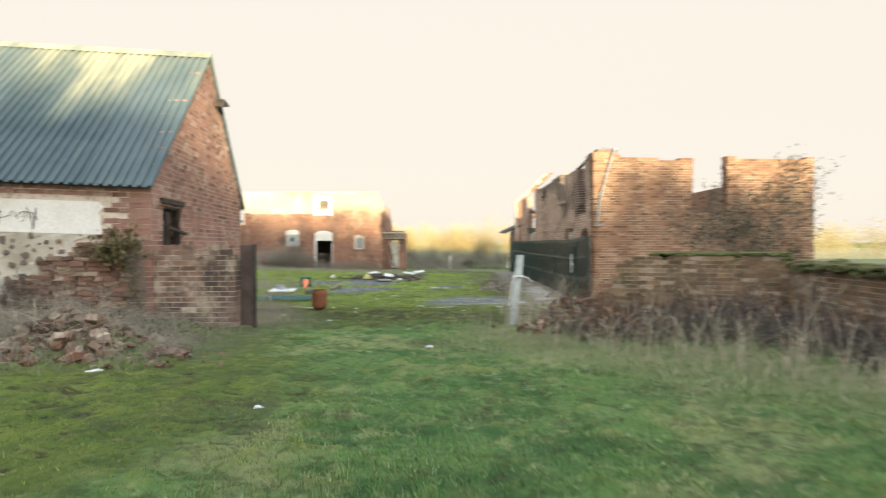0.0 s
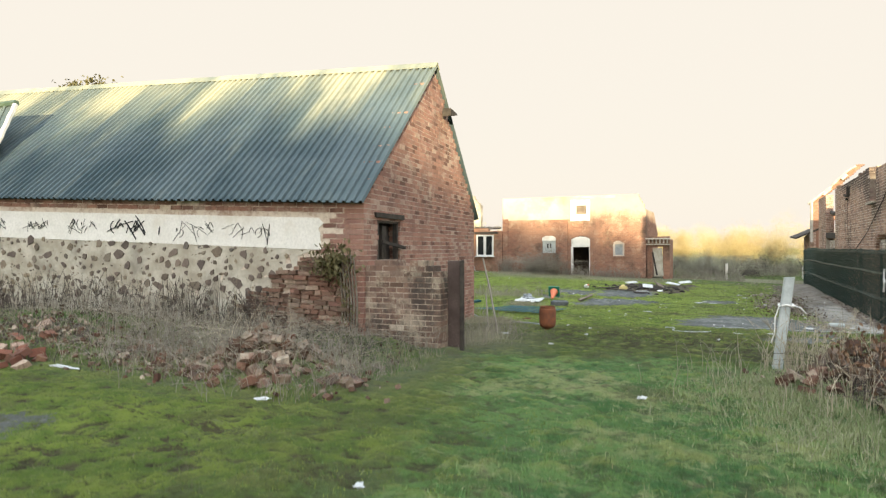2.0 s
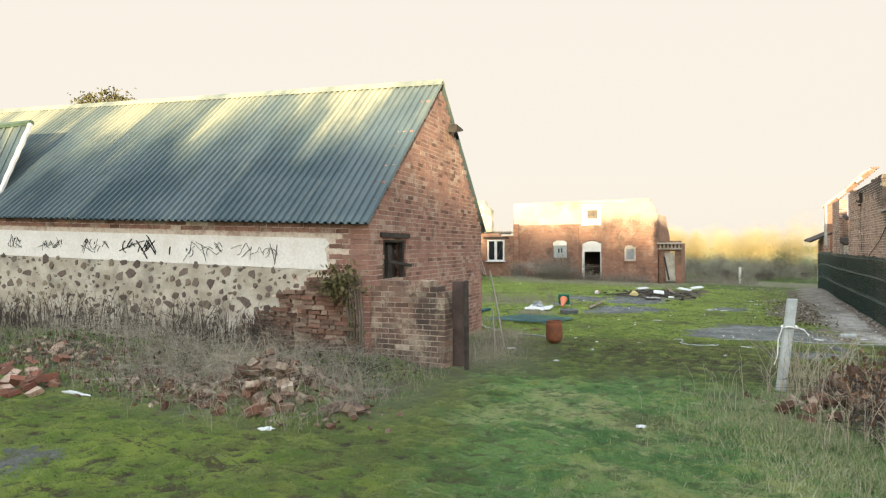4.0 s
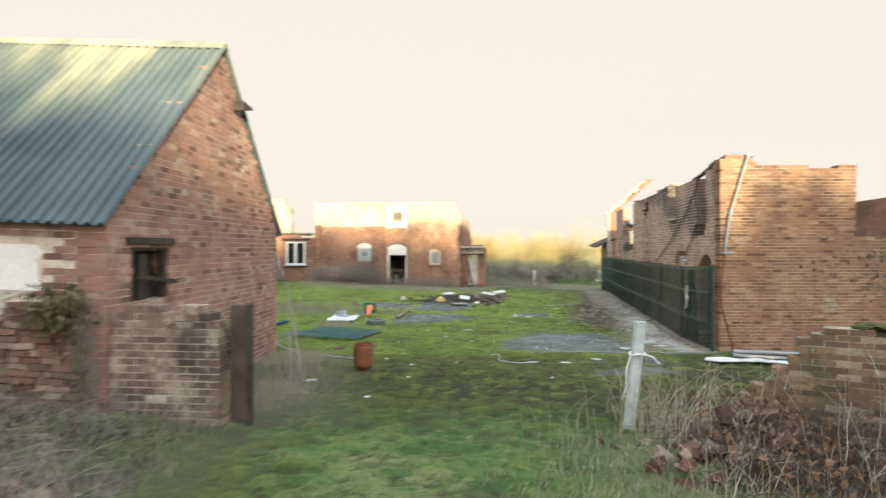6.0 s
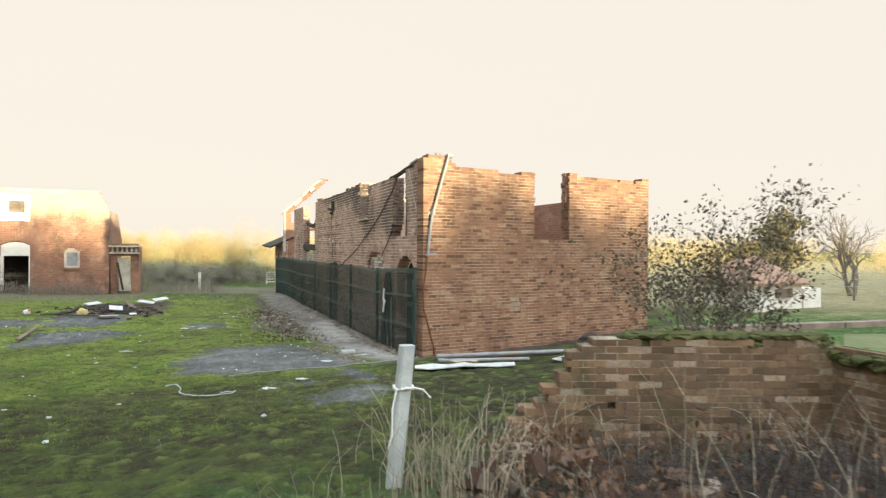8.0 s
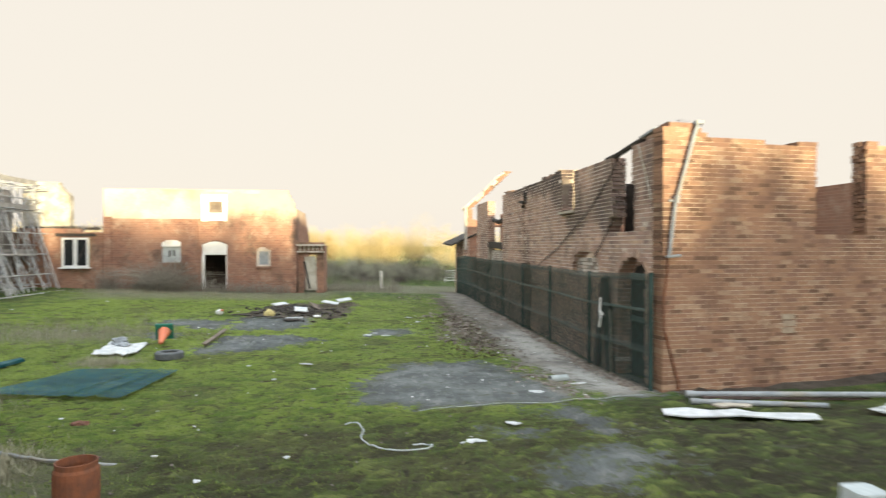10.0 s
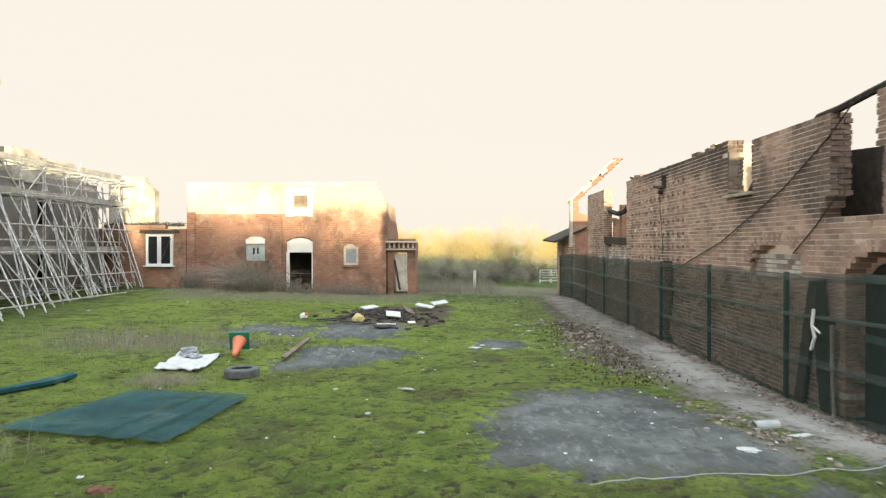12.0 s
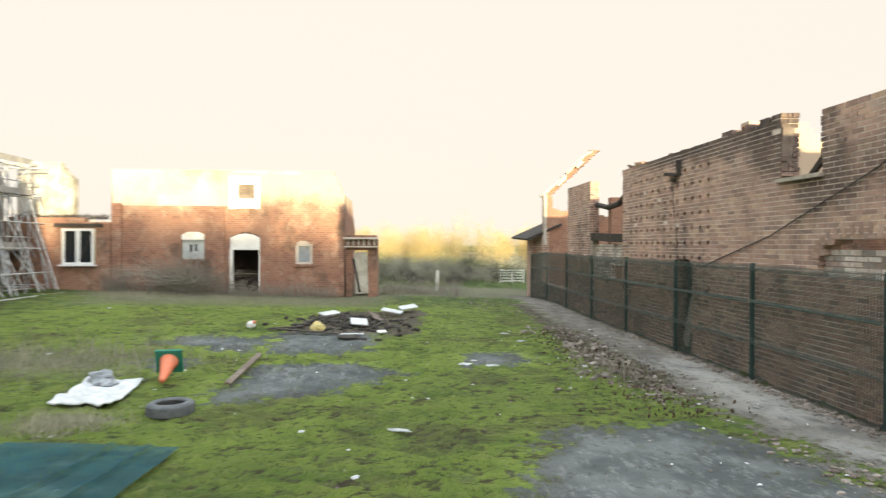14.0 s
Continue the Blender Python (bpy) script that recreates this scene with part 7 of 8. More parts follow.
dg2 = Geo().add([(17.3, 21.4, 1.45), (20.0, 21.4, 1.45), (20.0, 24.4, 1.45), (17.3, 24.4, 1.45), (18.3, 22.8, 2.4), (18.9, 22.8, 2.4), (17.3, 21.4, 1.36), (20.0, 21.4, 1.36), (20.0, 24.4, 1.36), (17.3, 24.4, 1.36)],
                [(0, 1, 5, 4), (1, 2, 5), (2, 3, 4, 5), (3, 0, 4), (0, 6, 7, 1), (1, 7, 8, 2), (2, 8, 9, 3), (3, 9, 6, 0), (6, 9, 8, 7)])
obj("roof", dg2, M["dome_brick"], dome, "faded red tiled hip roof")
obj("window", Geo().box((18.9, 21.56, 1.08), (0.8, 0.06, 0.3)), M["timber"], dome)
obj("wall", Geo().box((18.7, 22.8, 0.92), (2.3, 2.4, 0.9)), M["white_paint"], dome, "whitewashed wall", bevel=0.03)
obj("wall", Geo().box((20.5, 22.2, 0.85), (0.9, 1.0, 0.75)), M["white_paint"], dome, bevel=0.03)
obj("wall", Geo().box((17.2, 21.2, 0.75), (0.7, 0.5, 0.55)), M["white_paint"], dome, bevel=0.03)
kerb = Geo()
for k in range(12):
    kerb.box((11.5 + 1.2 * k, 17.6 - 0.12 * k + 0.03 * (k % 2), 0.57), (1.18, 0.35, 0.2), Matrix.Rotation(-0.1, 3, "Z"))
tagged(obj("kerb", kerb, M["mortar_dark"], weld=False), "low mossy stone kerb across the lawn", "kerb", kind="structure")
wf = base("wire_fence", (25, 24, 0.3), "thin wire fence on posts across the field", "fence")
for k in range(7):
    x, y = 21.5 + 1.9 * k, 26.5 - 1.5 * k
    obj("post", Geo().tube([(x, y, 0.1), (x, y, 1.75)], 0.04, 6), M["timber"], wf)
    if k < 6:
        for z in (0.5, 0.8, 1.1, 1.4, 1.65):
            obj("wire", Geo().tube([(x, y, z), (x + 1.9, y - 1.5, z)], 0.008, 3), M["galv"], wf)


# ---- plants ----
def blades(name, n, sampler, h, w, lean, material, label, cat, seed):
    """Many single blades as one mesh."""
    r = np.random.RandomState(seed)
    xy = sampler(r, n)
    n = len(xy)
    z = np.array([gz(x, y) for x, y in xy]) - 0.005
    a, tilt = r.uniform(0, 2 * pi, n), r.uniform(0.1, 1.0, n) * lean
    hh, ww = r.uniform(h[0], h[1], n), r.uniform(0.6, 1.2, n) * w
    d = r.uniform(0, 2 * pi, n)
    v = np.empty((n, 3, 3))
    v[:, 0] = np.stack([xy[:, 0] - np.cos(a) * ww, xy[:, 1] - np.sin(a) * ww, z], 1)
    v[:, 1] = np.stack([xy[:, 0] + np.cos(a) * ww, xy[:, 1] + np.sin(a) * ww, z], 1)
    v[:, 2] = np.stack([xy[:, 0] + np.cos(d) * hh * tilt, xy[:, 1] + np.sin(d) * hh * tilt, z + hh * np.cos(tilt * 0.9)], 1)
    me_ = bpy.data.meshes.new(name)
    me_.vertices.add(3 * n)
    me_.vertices.foreach_set("co", v.astype(np.float32).ravel())
    me_.loops.add(3 * n)
    me_.loops.foreach_set("vertex_index", np.arange(3 * n, dtype=np.int32))
    me_.polygons.add(n)
    me_.polygons.foreach_set("loop_start", np.arange(0, 3 * n, 3, dtype=np.int32))
    me_.update(calc_edges=True)
    me_.materials.append(material)
    return tagged(new(name, me_), label, cat, kind="stuff")


def off_slab(xy):
    keep = np.ones(len(xy), bool)
    for p in SLABS:
        keep &= soft_poly(xy[:, 0], xy[:, 1], p, 0.3) < 0.4
    return xy[keep]


def near_yard(r, n):
    y = 1.8 + 20 * r.uniform(0, 1, n) ** 1.9
    x = r.uniform(-0.72, 0.72, n) * (y + 2.2) - 0.3
    xy = np.stack([x, y], 1)
    ok = (x > -7.5) & (x < 4.2) & ~((y > 9.2) & (x < -3.2) & (y < 15.8)) & ~((y > 18.3) & (x > 4))
    clump = np.array([noise.noise((a * 1.1, b * 1.1, 4.0)) for a, b in xy])
    return off_slab(xy[ok & (clump > -0.25 + 0.5 * r.uniform(-1, 1, n))])


def right_verge(r, n):
    f = r.uniform(0, 1, n)
    x, y = 0.7 + 3.3 * f + r.normal(0, 0.45, n), 8.9 - 5.6 * f + r.normal(0, 0.65, n)
    return np.stack([x, y], 1)


def barn_foot(r, n):
    return np.stack([r.uniform(-12.5, -3.0, n), r.uniform(6.0, 9.3, n)], 1)


def dry_strip(r, n):
    c = np.array([(-8.6, 26.6, 3.0, 1.5), (-4.6, 15.0, 0.5, 0.9), (-10.5, 37.2, 2.0, 0.8), (-7.0, 36.6, 3.5, 1.3), (-11.5, 37.0, 1.5, 1.0), (-6.2, 22.6, 0.5, 0.4), (-4.6, 15.0, 0.5, 0.9), (-3.6, 11.5, 0.4, 0.9), (-2.0, 42.5, 2.0, 1.5)])
    k = r.randint(0, len(c), n)
    return np.stack([r.normal(c[k, 0], c[k, 2] * 0.6), r.normal(c[k, 1], c[k, 3] * 0.6)], 1)


blades("grass", 80000, near_yard, (0.012, 0.045), 0.0034, 1.1, M["grass"], "short mossy grass of the yard", "grass", 1)
def mid_yard(r, n):
    xy = np.stack([r.uniform(-11, 3.0, n), r.uniform(12, 37, n)], 1)
    clump = np.array([noise.noise((p * 0.9, q * 0.9, 8.0)) for p, q in xy])
    ok = (clump > 0.0 + 0.4 * r.uniform(-1, 1, n)) & ~((xy[:, 1] < 16) & (xy[:, 0] < -4))
    return off_slab(xy[ok])


blades("yard_grass", 45000, mid_yard, (0.03, 0.08), 0.006, 0.9, M["grass"], "short tufted grass across the yard", "grass", 6)


def moss_yard(r, n):
    y = 13 + 22 * r.uniform(0, 1, n) ** 1.5
    xy = np.stack([r.uniform(-10.5, 2.6, n), y], 1)
    tops = np.array([hummock(p, q) for p, q in xy])
    return off_slab(xy[(tops > 0.035 + 0.03 * r.uniform(-1, 1, n)) & ~((xy[:, 1] < 16) & (xy[:, 0] < -4))])


blades("moss_sprigs", 230000, moss_yard, (0.012, 0.035), 0.006, 1.3, M["moss_sprig"], "bright springy moss and short grass cushions", "moss", 41)


def near_moss(r, n):
    xy = np.stack([r.uniform(-7.0, -0.8, n), r.uniform(2.0, 6.6, n)], 1)
    tops = np.array([hummock(p, q) for p, q in xy])
    return off_slab(xy[tops > 0.03 + 0.03 * r.uniform(-1, 1, n)])


blades("moss_sprigs", 60000, near_moss, (0.008, 0.026), 0.004, 1.3, M["moss_sprig"], "bright moss cushions before the rubble heap", "moss", 43)


def lush_patch(r, n):
    y = 1.8 + 9.0 * r.uniform(0, 1, n) ** 1.5
    x = -1.6 + 0.12 * y + r.uniform(0, 1, n) * (1.2 + 0.75 * np.minimum(y, 6.5))
    xy = np.stack([x, y], 1)
    clump = np.array([noise.noise((p * 1.6, q * 2.2, 14.0)) for p, q in xy])
    return xy[(clump > -0.1 + 0.4 * r.uniform(-1, 1, n)) & (x < 4.6) & (x + 0.7 * y < 8.6)]


blades("lush_grass", 120000, lush_patch, (0.018, 0.06), 0.0034, 1.2, M["grass_lush"], "lush wind-blown grass of the yard entrance", "grass", 21)
blades("long_grass", 62000, right_verge, (0.025, 0.08), 0.0045, 1.1, M["grass_pale"], "longer pale grass along the brambles", "grass", 2)
blades("dead_grass", 6000, right_verge, (0.04, 0.15), 0.0035, 1.1, M["straw"], "bleached dead grass along the brambles", "grass", 3)
blades("barn_weeds", 16000, barn_foot, (0.03, 0.13), 0.005, 1.0, M["grass"], "green grass and weeds along the barn foot", "grass", 14)
blades("barn_grass", 6000, barn_foot, (0.05, 0.2), 0.004, 1.1, M["straw"], "dead grass along the barn foot", "grass", 4)
blades("dry_grass", 14000, dry_strip, (0.05, 0.24), 0.005, 1.2, M["straw"], "dry grass tufts across the yard", "grass", 5)


def stalks(name, n, place, h, r0, mat_, label, seed, arch=0.5, side=2, cat="weeds"):
    r = random.Random(seed)
    g = Geo()
    for k in range(n):
        x, y = place(r)
        z, hh = gz(x, y), r.uniform(*h)
        q, a = r.uniform(0, 2 * pi), r.uniform(0.05, arch)
        pts = [Vector((x, y, z - 0.03))]
        for i in range(1, 5):
            f = i / 4
            pts.append(Vector((x + cos(q) * hh * a * f * f, y + sin(q) * hh * a * f * f, z + hh * f * (1 - 0.35 * a * f))) + Vector((r.uniform(-1, 1), r.uniform(-1, 1), 0)) * 0.02 * hh)
        g.tube(pts, r0, 3, r0 * 0.35, cap=False)
        for j in range(r.randint(0, side)):
            p = pts[r.randint(1, 3)]
            d = Vector((r.uniform(-1, 1), r.uniform(-1, 1), r.uniform(0.1, 0.9))) * hh * 0.3
            g.tube([p, p + d * 0.5 + Vector((0, 0, 0.02)), p + d], r0 * 0.6, 3, r0 * 0.25, cap=False)
    return tagged(obj(name, g, mat_, weld=False), label, cat, kind="stuff")


def bramble_place(r):
    while True:
        x, y = r.uniform(1.5, 5.0), r.uniform(4.4, 10.2)
        if y < 10.75 - (x - 2.15) * 0.39 - 0.15 and y > 9.1 - (x - 1.0) * 1.45:
            return x, y


stalks("brambles", 2600, bramble_place, (0.12, 0.5), 0.0036, M["twig_dark"], "dense dark bramble stems before the garden wall", 1, 2.4, 4)
def tall_place(r):
    while True:
        x, y = bramble_place(r)
        if x > 2.9:
            return x, y


stalks("brambles", 170, tall_place, (0.5, 1.0), 0.0038, M["twig_dark"], "tall dark bramble stems against the garden wall", 25, 0.9, 4)
stalks("dry_stalks", 90, bramble_place, (0.35, 1.0), 0.0046, M["twig_pale"], "pale dry weed stalks standing in brambles", 2, 0.5, 2)
def verge_place(r):
    f = r.random()
    return 1.35 + 2.2 * f + r.gauss(0, 0.25), 8.6 - 4.0 * f + r.gauss(0, 0.35)


stalks("dry_stalks", 260, verge_place, (0.15, 0.6), 0.004, M["twig_pale"], "pale dry stalks along the edge of the brambles", 27, 0.7, 2)
stalks("dry_stalks", 110, lambda r: (r.gauss(1.4, 0.3), r.gauss(10.0, 0.5)), (0.3, 0.9), 0.005, M["twig_pale"], "pale dry stalks round the marker post", 3, 0.6, 1)
stalks("dry_stalks", 40, lambda r: (r.gauss(0.6, 0.5), r.gauss(9.0, 0.7)), (0.2, 0.5), 0.004, M["straw"], "thin dry stalks in the grass", 4, 0.6, 1)
stalks("dead_weeds", 520, lambda r: (r.uniform(-9.5, -3.6), r.gauss(7.6, 0.7)), (0.12, 0.6), 0.0042, M["twig"], "tangled dead weeds along the barn", 5, 2.0, 4)
stalks("dead_weeds", 290, lambda r: (r.gauss(-6.0, 0.9), r.gauss(7.5, 0.45)), (0.3, 0.85), 0.003, M["twig"], "fine grey weed tangle beside the rubble heap", 33, 1.6, 5)
stalks("dead_weeds", 240, lambda r: (r.gauss(-4.7, 0.6), r.gauss(9.05, 0.25)), (0.1, 0.38), 0.0034, M["twig"], "grey dead weeds banked against the low wall", 36, 1.6, 4)
stalks("dead_weeds", 260, lambda r: (r.gauss(-4.9, 0.7), r.gauss(8.7, 0.35)), (0.1, 0.4), 0.004, M["twig_dark"], "dark dead stems at the barn corner", 37, 1.6, 4)
stalks("dead_weeds", 80, lambda r: (r.gauss(-4.8, 0.8), r.gauss(7.1, 0.35)), (0.4, 0.9), 0.0034, M["twig_pale"], "long bleached stems leaning over the rubble heap", 38, 1.9, 2)
stalks("dead_weeds", 380, lambda r: (r.uniform(-12.5, -5.5), r.gauss(7.2, 0.9)), (0.12, 0.45), 0.004, M["twig_dark"], "tangled dead weeds in the rubble", 6, 1.5, 3)
stalks("dead_weeds", 260, lambda r: (r.gauss(-3.6, 0.25), r.uniform(9.2, 13.5)), (0.15, 0.5), 0.004, M["twig"], "dead weeds along the barn gable", 7, 0.9, 2)
stalks("dead_weeds", 800, lambda r: (r.uniform(-6.6, -3.0), r.gauss(6.9, 0.45)), (0.1, 0.45), 0.0034, M["twig"], "grey weeds growing through the rubble heap", 22, 1.9, 4)
stalks("dark_weeds", 650, lambda r: (lambda s: tuple(bp(s, -0.12 - 0.35 * r.random(), 0))[:2])(-1.3 - 11.0 * r.random()), (0.25, 0.85), 0.007, M["twig_dark"], "blackened dead weeds along the barn wall", 23, 0.35, 3)
stalks("dead_weeds", 500, lambda r: (r.uniform(-12.6, -4.3), r.gauss(38.3, 0.25)), (0.15, 0.6), 0.009, M["twig"], "dead weeds along the foot of the farm range", 24, 0.8, 3)
stalks("grey_brush", 560, lambda r: (r.gauss(-9.9, 0.5), r.gauss(37.9, 0.3)), (0.4, 1.9), 0.009, M["twig"], "leafless grey brush before the farm range", 8, 1.7, 6)
stalks("dead_weeds", 70, lambda r: (r.gauss(-6.3, 0.3), r.gauss(18.3, 0.25)), (0.1, 0.4), 0.004, M["straw"], "pale grass tuft at the fallen panel's corner", 39, 1.2, 2)
stalks("dead_weeds", 150, lambda r: (r.gauss(-8.4, 1.2), r.gauss(26.6, 0.7)), (0.15, 0.5), 0.006, M["straw"], "pale dry weeds standing in the moss", 31, 1.0, 3)
stalks("grey_brush", 120, lambda r: (r.gauss(-12.3, 0.25), r.gauss(38.2, 0.2)), (0.3, 1.2), 0.008, M["twig"], "dead stalks by the lean-to window", 34, 0.8, 4)
stalks("grey_brush", 200, lambda r: (r.uniform(-8.8, -4.6), r.gauss(38.1, 0.25)), (0.2, 0.9), 0.008, M["twig"], "scruffy dead weeds before the farm range", 35, 1.0, 4)
stalks("grey_brush", 420, lambda r: (r.uniform(-4.2, 1.0), r.gauss(43.0, 1.3)), (0.25, 1.0), 0.010, M["twig"], "dead grey brush beyond the shed", 9, 1.0, 4)
stalks("dead_weeds", 150, lambda r: (r.gauss(-8.5, 1.9), r.gauss(26.6, 0.9)), (0.2, 0.6), 0.005, M["twig"], "thin dead weeds across the yard", 10, 0.8, 2)
stalks("dead_weeds", 60, lambda r: (r.gauss(1.6, 0.3), r.gauss(25.2, 0.4)), (0.2, 0.6), 0.006, M["twig"], "dry weeds in the rubble strip", 11, 0.8, 2)
ww, rw = Geo(), random.Random(91)
for k in range(520):
    p = Vector((rw.uniform(-16.4, -12.9), 38.9 + rw.uniform(-0.12, 0.12), 3.2 + (0.14 if -16.3 < rw.uniform(-16.4, -13.5) else 0)))
    d = Vector((rw.gauss(0, 0.12), rw.gauss(0, 0.1), rw.uniform(0.03, 0.2)))
    ww.tube([p - Vector((0, 0, 0.05)), p + d * 0.6, p + d + Vector((rw.gauss(0, 0.05), 0, -0.03))], 0.008, 3, 0.004, cap=False)
tagged(obj("wall_weeds", ww, M["twig_dark"], weld=False), "scruffy weeds growing on the low wall", "weeds", kind="stuff")


def leaves(g, centre, spread, n, size, r):
    for k in range(n):
        p = Vector(centre) + Vector((r.gauss(0, spread[0]), r.gauss(0, spread[1]), r.gauss(0, spread[2])))
        m = Euler((r.uniform(0, 6.3), r.uniform(0, 6.3), r.uniform(0, 6.3))).to_matrix()
        s = size * r.uniform(0.6, 1.3)
        g.add([p + m @ Vector(q) * s for q in ((-0.5, 0, 0), (0, -0.32, 0.08), (0.6, 0, 0), (0, 0.32, 0.08))], [(0, 1, 2, 3)])


def grow(g, lf, p, d, length, rad, depth, r, leaf_n, leaf_s, spread=0.55):
    q = p + d * length * 0.5 + Vector((r.gauss(0, 1), r.gauss(0, 1), r.gauss(0, 1))) * length * 0.05
    e = p + d * length
    g.tube([p, q, e], rad, 5 if depth > 1 else 3, rad * 0.6, cap=False)
    if depth == 0:
        if leaf_n:
            leaves(lf, e, (length * 0.35, length * 0.35, length * 0.3), leaf_n, leaf_s, r)
        return
    for k in range(r.randint(2, 4)):
        nd = (d + Vector((r.gauss(0, spread), r.gauss(0, spread), r.gauss(0.1, spread * 0.8)))).normalized()
        grow(g, lf, e if k else q, nd, length * r.uniform(0.6, 0.85), rad * 0.58, depth - 1, r, leaf_n, leaf_s, spread)


def tree(name, at, stems, length, rad, depth, leaf_n, leaf_s, seed, mat_l, label, spread=0.5, fan=0.5):
    r = random.Random(seed)
    t = base(name, at, label, "tree")
    g, lf = Geo(), Geo()
    for k in range(stems):
        d = Vector((r.gauss(0, fan), r.gauss(0, fan), 1)).normalized()
        grow(g, lf, Vector(at) + Vector((r.gauss(0, 0.12), r.gauss(0, 0.12), -0.05)), d, length * r.uniform(0.8, 1.2), rad, depth, r, leaf_n, leaf_s, spread)
    obj("trunk", g, M["bark"], t, weld=False)
    if leaf_n:
        obj("crown", lf, mat_l, t, weld=False)
    return t


tree("bush", (5.4, 11.3, 0.5), 8, 0.83, 0.022, 4, 8, 0.046, 17, M["leaf_dark"], "leggy shrub with sparse dark leaves behind the garden wall", 0.42, 0.24)
tree("bare_tree", (27.5, 25.0, 0.3), 2, 1.6, 0.11, 5, 0, 0, 9, M["leaf_brown"], "bare winter tree on the lawn edge", 0.5, 0.35)
tree("evergreen_tree", (35.5, 38.0, 0.2), 5, 1.05, 0.07, 4, 10, 0.16, 12, M["leaf_olive"], "olive ivy-clad tree beyond the store", 0.5, 0.4)
tree("evergreen_tree", (41.0, 40.0, 0.2), 6, 1.5, 0.12, 4, 16, 0.25, 13, M["leaf_olive"], "olive green tree by the field", 0.5, 0.4)
tall = tree("tall_tree", (-24.4, 19.5, 0.4), 3, 2.3, 0.18, 3, 0, 0, 14, M["ivy"], "ivy-clad tree top rising behind the barn", 0.3, 0.12)
crown, rt = Geo(), random.Random(77)
for k in range(150):
    q, d = rt.uniform(0, 2 * pi), math.sqrt(rt.random())
    leaves(crown, (-24.4 + 1.15 * d * cos(q), 19.5 + 1.15 * d * sin(q), 8.2 + 1.25 * rt.random() * (1 - 0.45 * d)), (0.16, 0.16, 0.14), 14, 0.14, rt)
obj("crown", crown, M["ivy"], tall, weld=False)
ivy = Geo()
ri = random.Random(30)
for k in range(40):
    s, z = -0.42 + ri.gauss(0, 0.15), 1.9 + ri.gauss(0, 0.12)
    leaves(ivy, bp(s, -0.14 - 0.08 * ri.random(), z), (0.09, 0.06, 0.08), 10, 0.07, ri)
for k in range(24):
    leaves(ivy, bp(-0.3 + ri.gauss(0, 0.1), -0.1, 1.75 - 0.035 * k), (0.07, 0.05, 0.05), 6, 0.06, ri)
iv = base("ivy", bp(-0.35, -0.1, 1.0), "dark ivy clump hanging on the barn corner", "plant")
obj("foliage", ivy, M["ivy"], iv, weld=False)
ist = Geo()
for k in range(6):
    s = -0.35 + 0.05 * k
    ist.tube([bp(s, -0.06, 0.8), bp(s + 0.03, -0.09, 1.3), bp(s - 0.04, -0.08, 2.0)], 0.018, 4, 0.01)
obj("stem", ist, M["bark"], iv, weld=False)
dead, bracken = Geo(), Geo()
for k in range(4200):
    x, y = bramble_place(rb)
    if x > 2.2 + 0.5 * rb.random() and rb.random() < 0.85:
        continue
    leaves(bracken, (x, y, gz(x, y) + rb.uniform(0.02, 0.4)), (0.05, 0.05, 0.03), 1, 0.06, rb)
for k in range(600):
    x, y = rb.uniform(-8.5, -3.3), rb.gauss(7.9, 0.7)
    leaves(dead, (x, y, gz(x, y) + rb.uniform(0.01, 0.15)), (0.05, 0.05, 0.02), 1, 0.06, rb)
for k in range(900):
    x, y = rb.gauss(2.0, 0.45), rb.uniform(22.6, 31.0)
    leaves(dead, (x, y, gz(x, y) + 0.02), (0.04, 0.04, 0.01), 1, 0.06, rb)
tagged(obj("dead_bracken", bracken, M["bracken"], weld=False), "rusty brown dead bracken among the bramble stems", "leaves", kind="stuff")
tagged(obj("leaf_litter", dead, M["leaf_brown"], weld=False), "brown fallen leaves among brambles and rubble", "leaves", kind="stuff")


# far woods and hedges
def thicket(name, n, place, h, w, per, mat_, label, seed, twig=0.05):
    """Bare woody plants: each a haze of short twigs filling a rounded crown over a stem."""
    r = random.Random(seed)
    v, f = [], []
    for k in range(n):
        x, y = place(r)
        z, hh, ww = gz(x, y), (h(x) * r.uniform(0.92, 1.05) if callable(h) else r.uniform(*h)), r.uniform(*w)
        lobes = [(r.uniform(-0.3, 0.3) * ww, r.uniform(-0.3, 0.3) * ww, r.uniform(0.35, 0.72), r.uniform(0.22, 0.4)) for q in range(5)] + [(0, 0, 0.3, 0.34)]
        for j in range(per):
            ox, oy, oz, rad = lobes[j % 6]
            d = Vector((r.gauss(0, 1), r.gauss(0, 1), r.gauss(0, 1))).normalized() * r.random() ** 0.5
            p = Vector((x + ox + d.x * rad * ww, y + oy + d.y * rad * ww, z + hh * max(0.0, oz + d.z * rad)))
            e = Vector((r.uniform(-1, 1), r.uniform(-1, 1), r.uniform(-0.5, 1))).normalized() * twig * r.uniform(2.0, 6.0)
            side = Vector((e.y, -e.x, r.uniform(-0.3, 0.3))).normalized() * twig * r.uniform(0.4, 1.0)
            i = len(v)
            v += [tuple(p - side), tuple(p + side), tuple(p + e)]
            f.append((i, i + 1, i + 2))
    me_ = bpy.data.meshes.new(name)
    me_.from_pydata(v, [], f)
    me_.materials.append(mat_)
    return tagged(new(name, me_), label, "trees", kind="stuff")


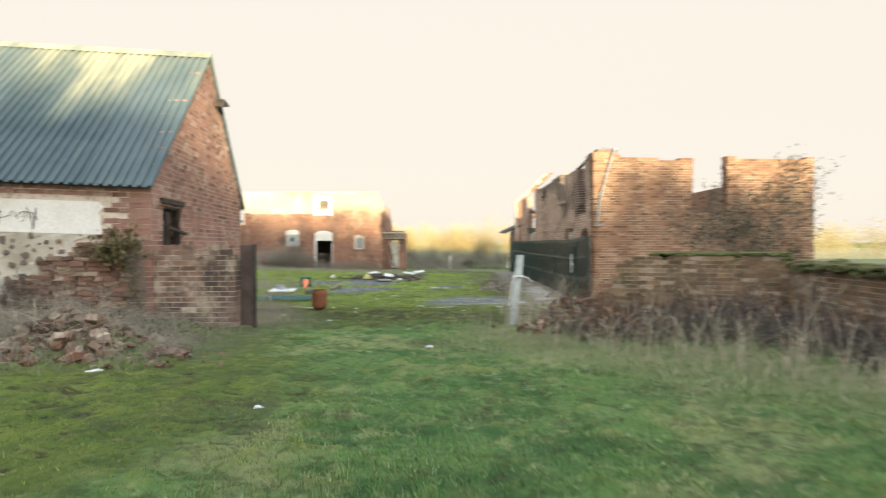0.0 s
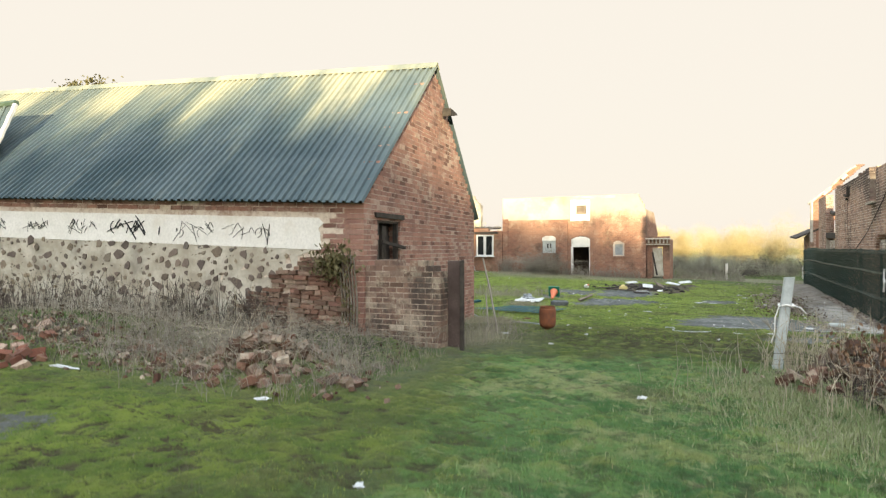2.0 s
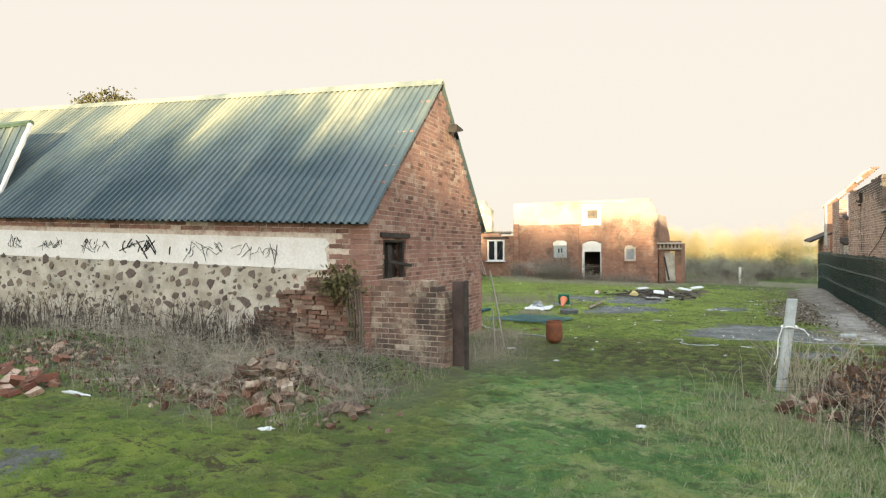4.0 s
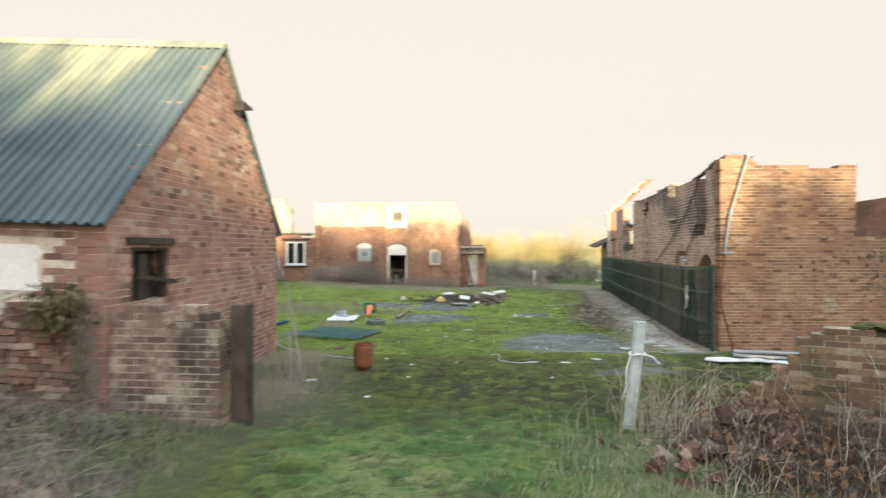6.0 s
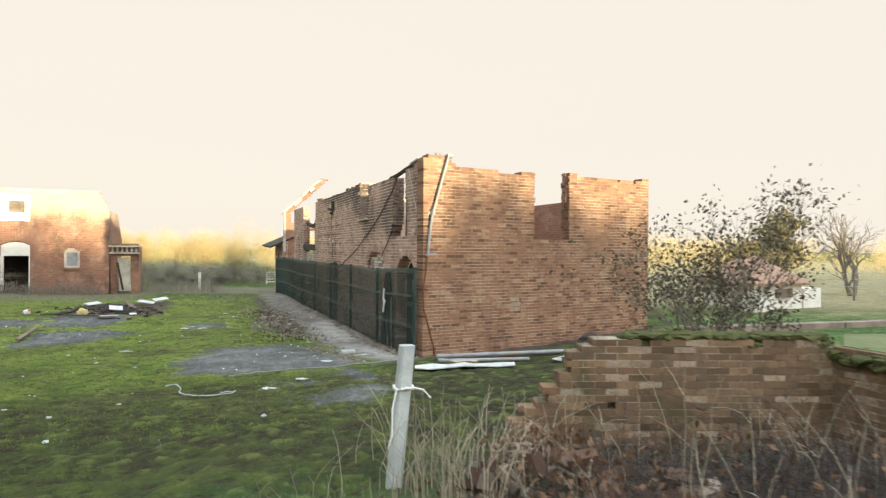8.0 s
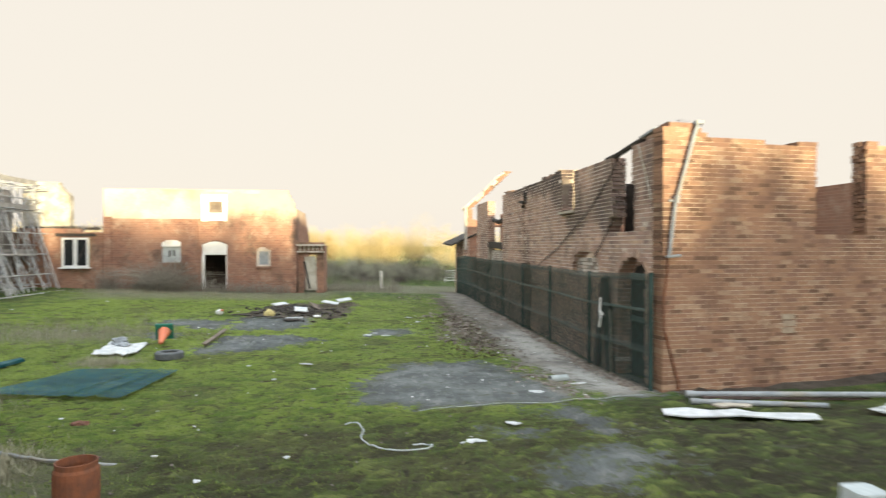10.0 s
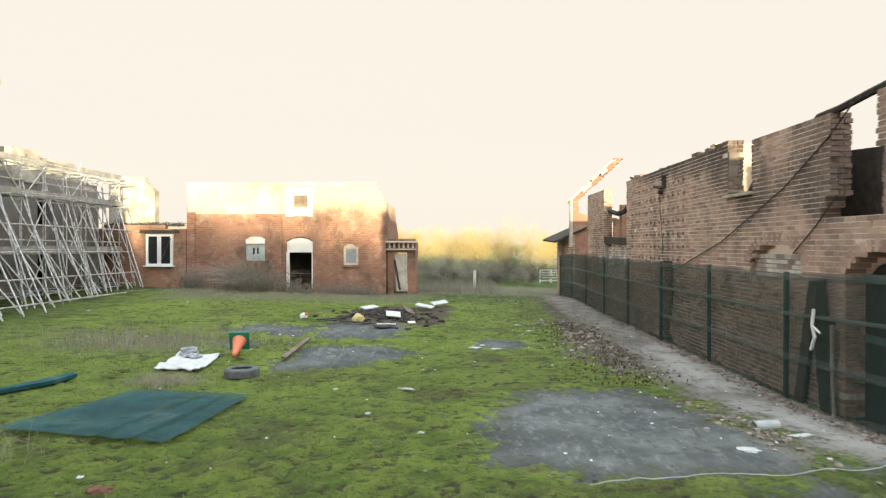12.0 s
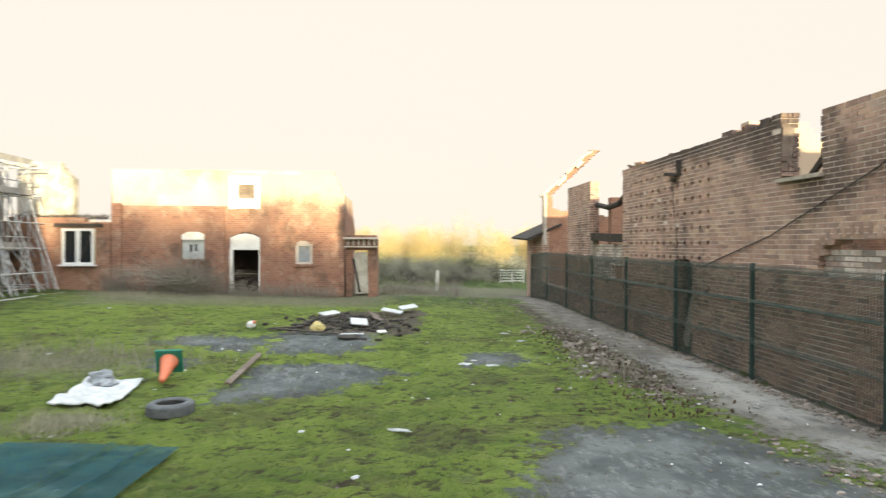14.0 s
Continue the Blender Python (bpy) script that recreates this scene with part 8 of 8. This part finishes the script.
roll = lambda x: 6.0 + 2.2 * noise.noise((x * 0.13, 3.0, 0)) + 2.6 * noise.noise((x * 1.3, 8.0, 0))
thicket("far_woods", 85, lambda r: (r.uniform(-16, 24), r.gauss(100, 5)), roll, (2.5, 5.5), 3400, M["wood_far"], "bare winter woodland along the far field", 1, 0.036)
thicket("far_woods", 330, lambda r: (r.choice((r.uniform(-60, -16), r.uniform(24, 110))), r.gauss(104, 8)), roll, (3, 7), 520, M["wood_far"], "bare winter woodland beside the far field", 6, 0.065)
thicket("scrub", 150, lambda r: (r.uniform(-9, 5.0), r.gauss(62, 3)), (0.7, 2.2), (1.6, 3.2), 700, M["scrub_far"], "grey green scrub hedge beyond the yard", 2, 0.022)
thicket("scrub", 26, lambda r: (r.uniform(-4, 7), r.gauss(54, 2)), (0.7, 2.0), (1.0, 1.8), 700, M["twig_dark"], "dark leafless shrubs at the meadow edge", 7, 0.015)
thicket("scrub", 12, lambda r: (r.choice((r.gauss(-3.0, 0.8), r.gauss(2.5, 1.2))), r.gauss(57, 1.5)), (1.8, 3.2), (1.4, 2.6), 900, M["twig_dark"], "dark bushy shrubs before the far field", 17, 0.018)
thicket("scrub", 50, lambda r: (r.uniform(7.6, 24), r.gauss(62, 2)), (1.6, 2.8), (2, 3.2), 220, M["scrub_far"], "grey green scrub hedge beside the gate", 3, 0.04)
thicket("hedge", 90, lambda r: (r.uniform(30, 75), r.gauss(52, 4)), (2.5, 5.5), (2.5, 4), 260, M["wood_far"], "winter hedge along the field", 4, 0.06)
# unseen, added woodland behind the walk keeps low sun to wall tops, with dips
back_top = lambda x: (6.9 + 0.9 * noise.noise((x * 0.35, 1.0, 0)) if x < 19.5 else 6.95 + 0.15 * noise.noise((x * 0.5, 1.0, 0))) - 1.25 * smooth01(34.5, 35.9, x) * (1 - smooth01(39.5, 41.0, x)) - 0.55 * smooth01(19.0, 21.0, x) * (1 - smooth01(27.5, 29.5, x)) - 0.45 * smooth01(41.5, 43.5, x) - 2.4 * smooth01(59.5, 67.5, x)
thicket("back_woods", 900, lambda r: (r.uniform(-70, 170), r.gauss(-60, 3)), back_top, (2.5, 4), 110, M["scrub_far"], "unseen winter woodland added behind the yard for shade", 5, 0.36)
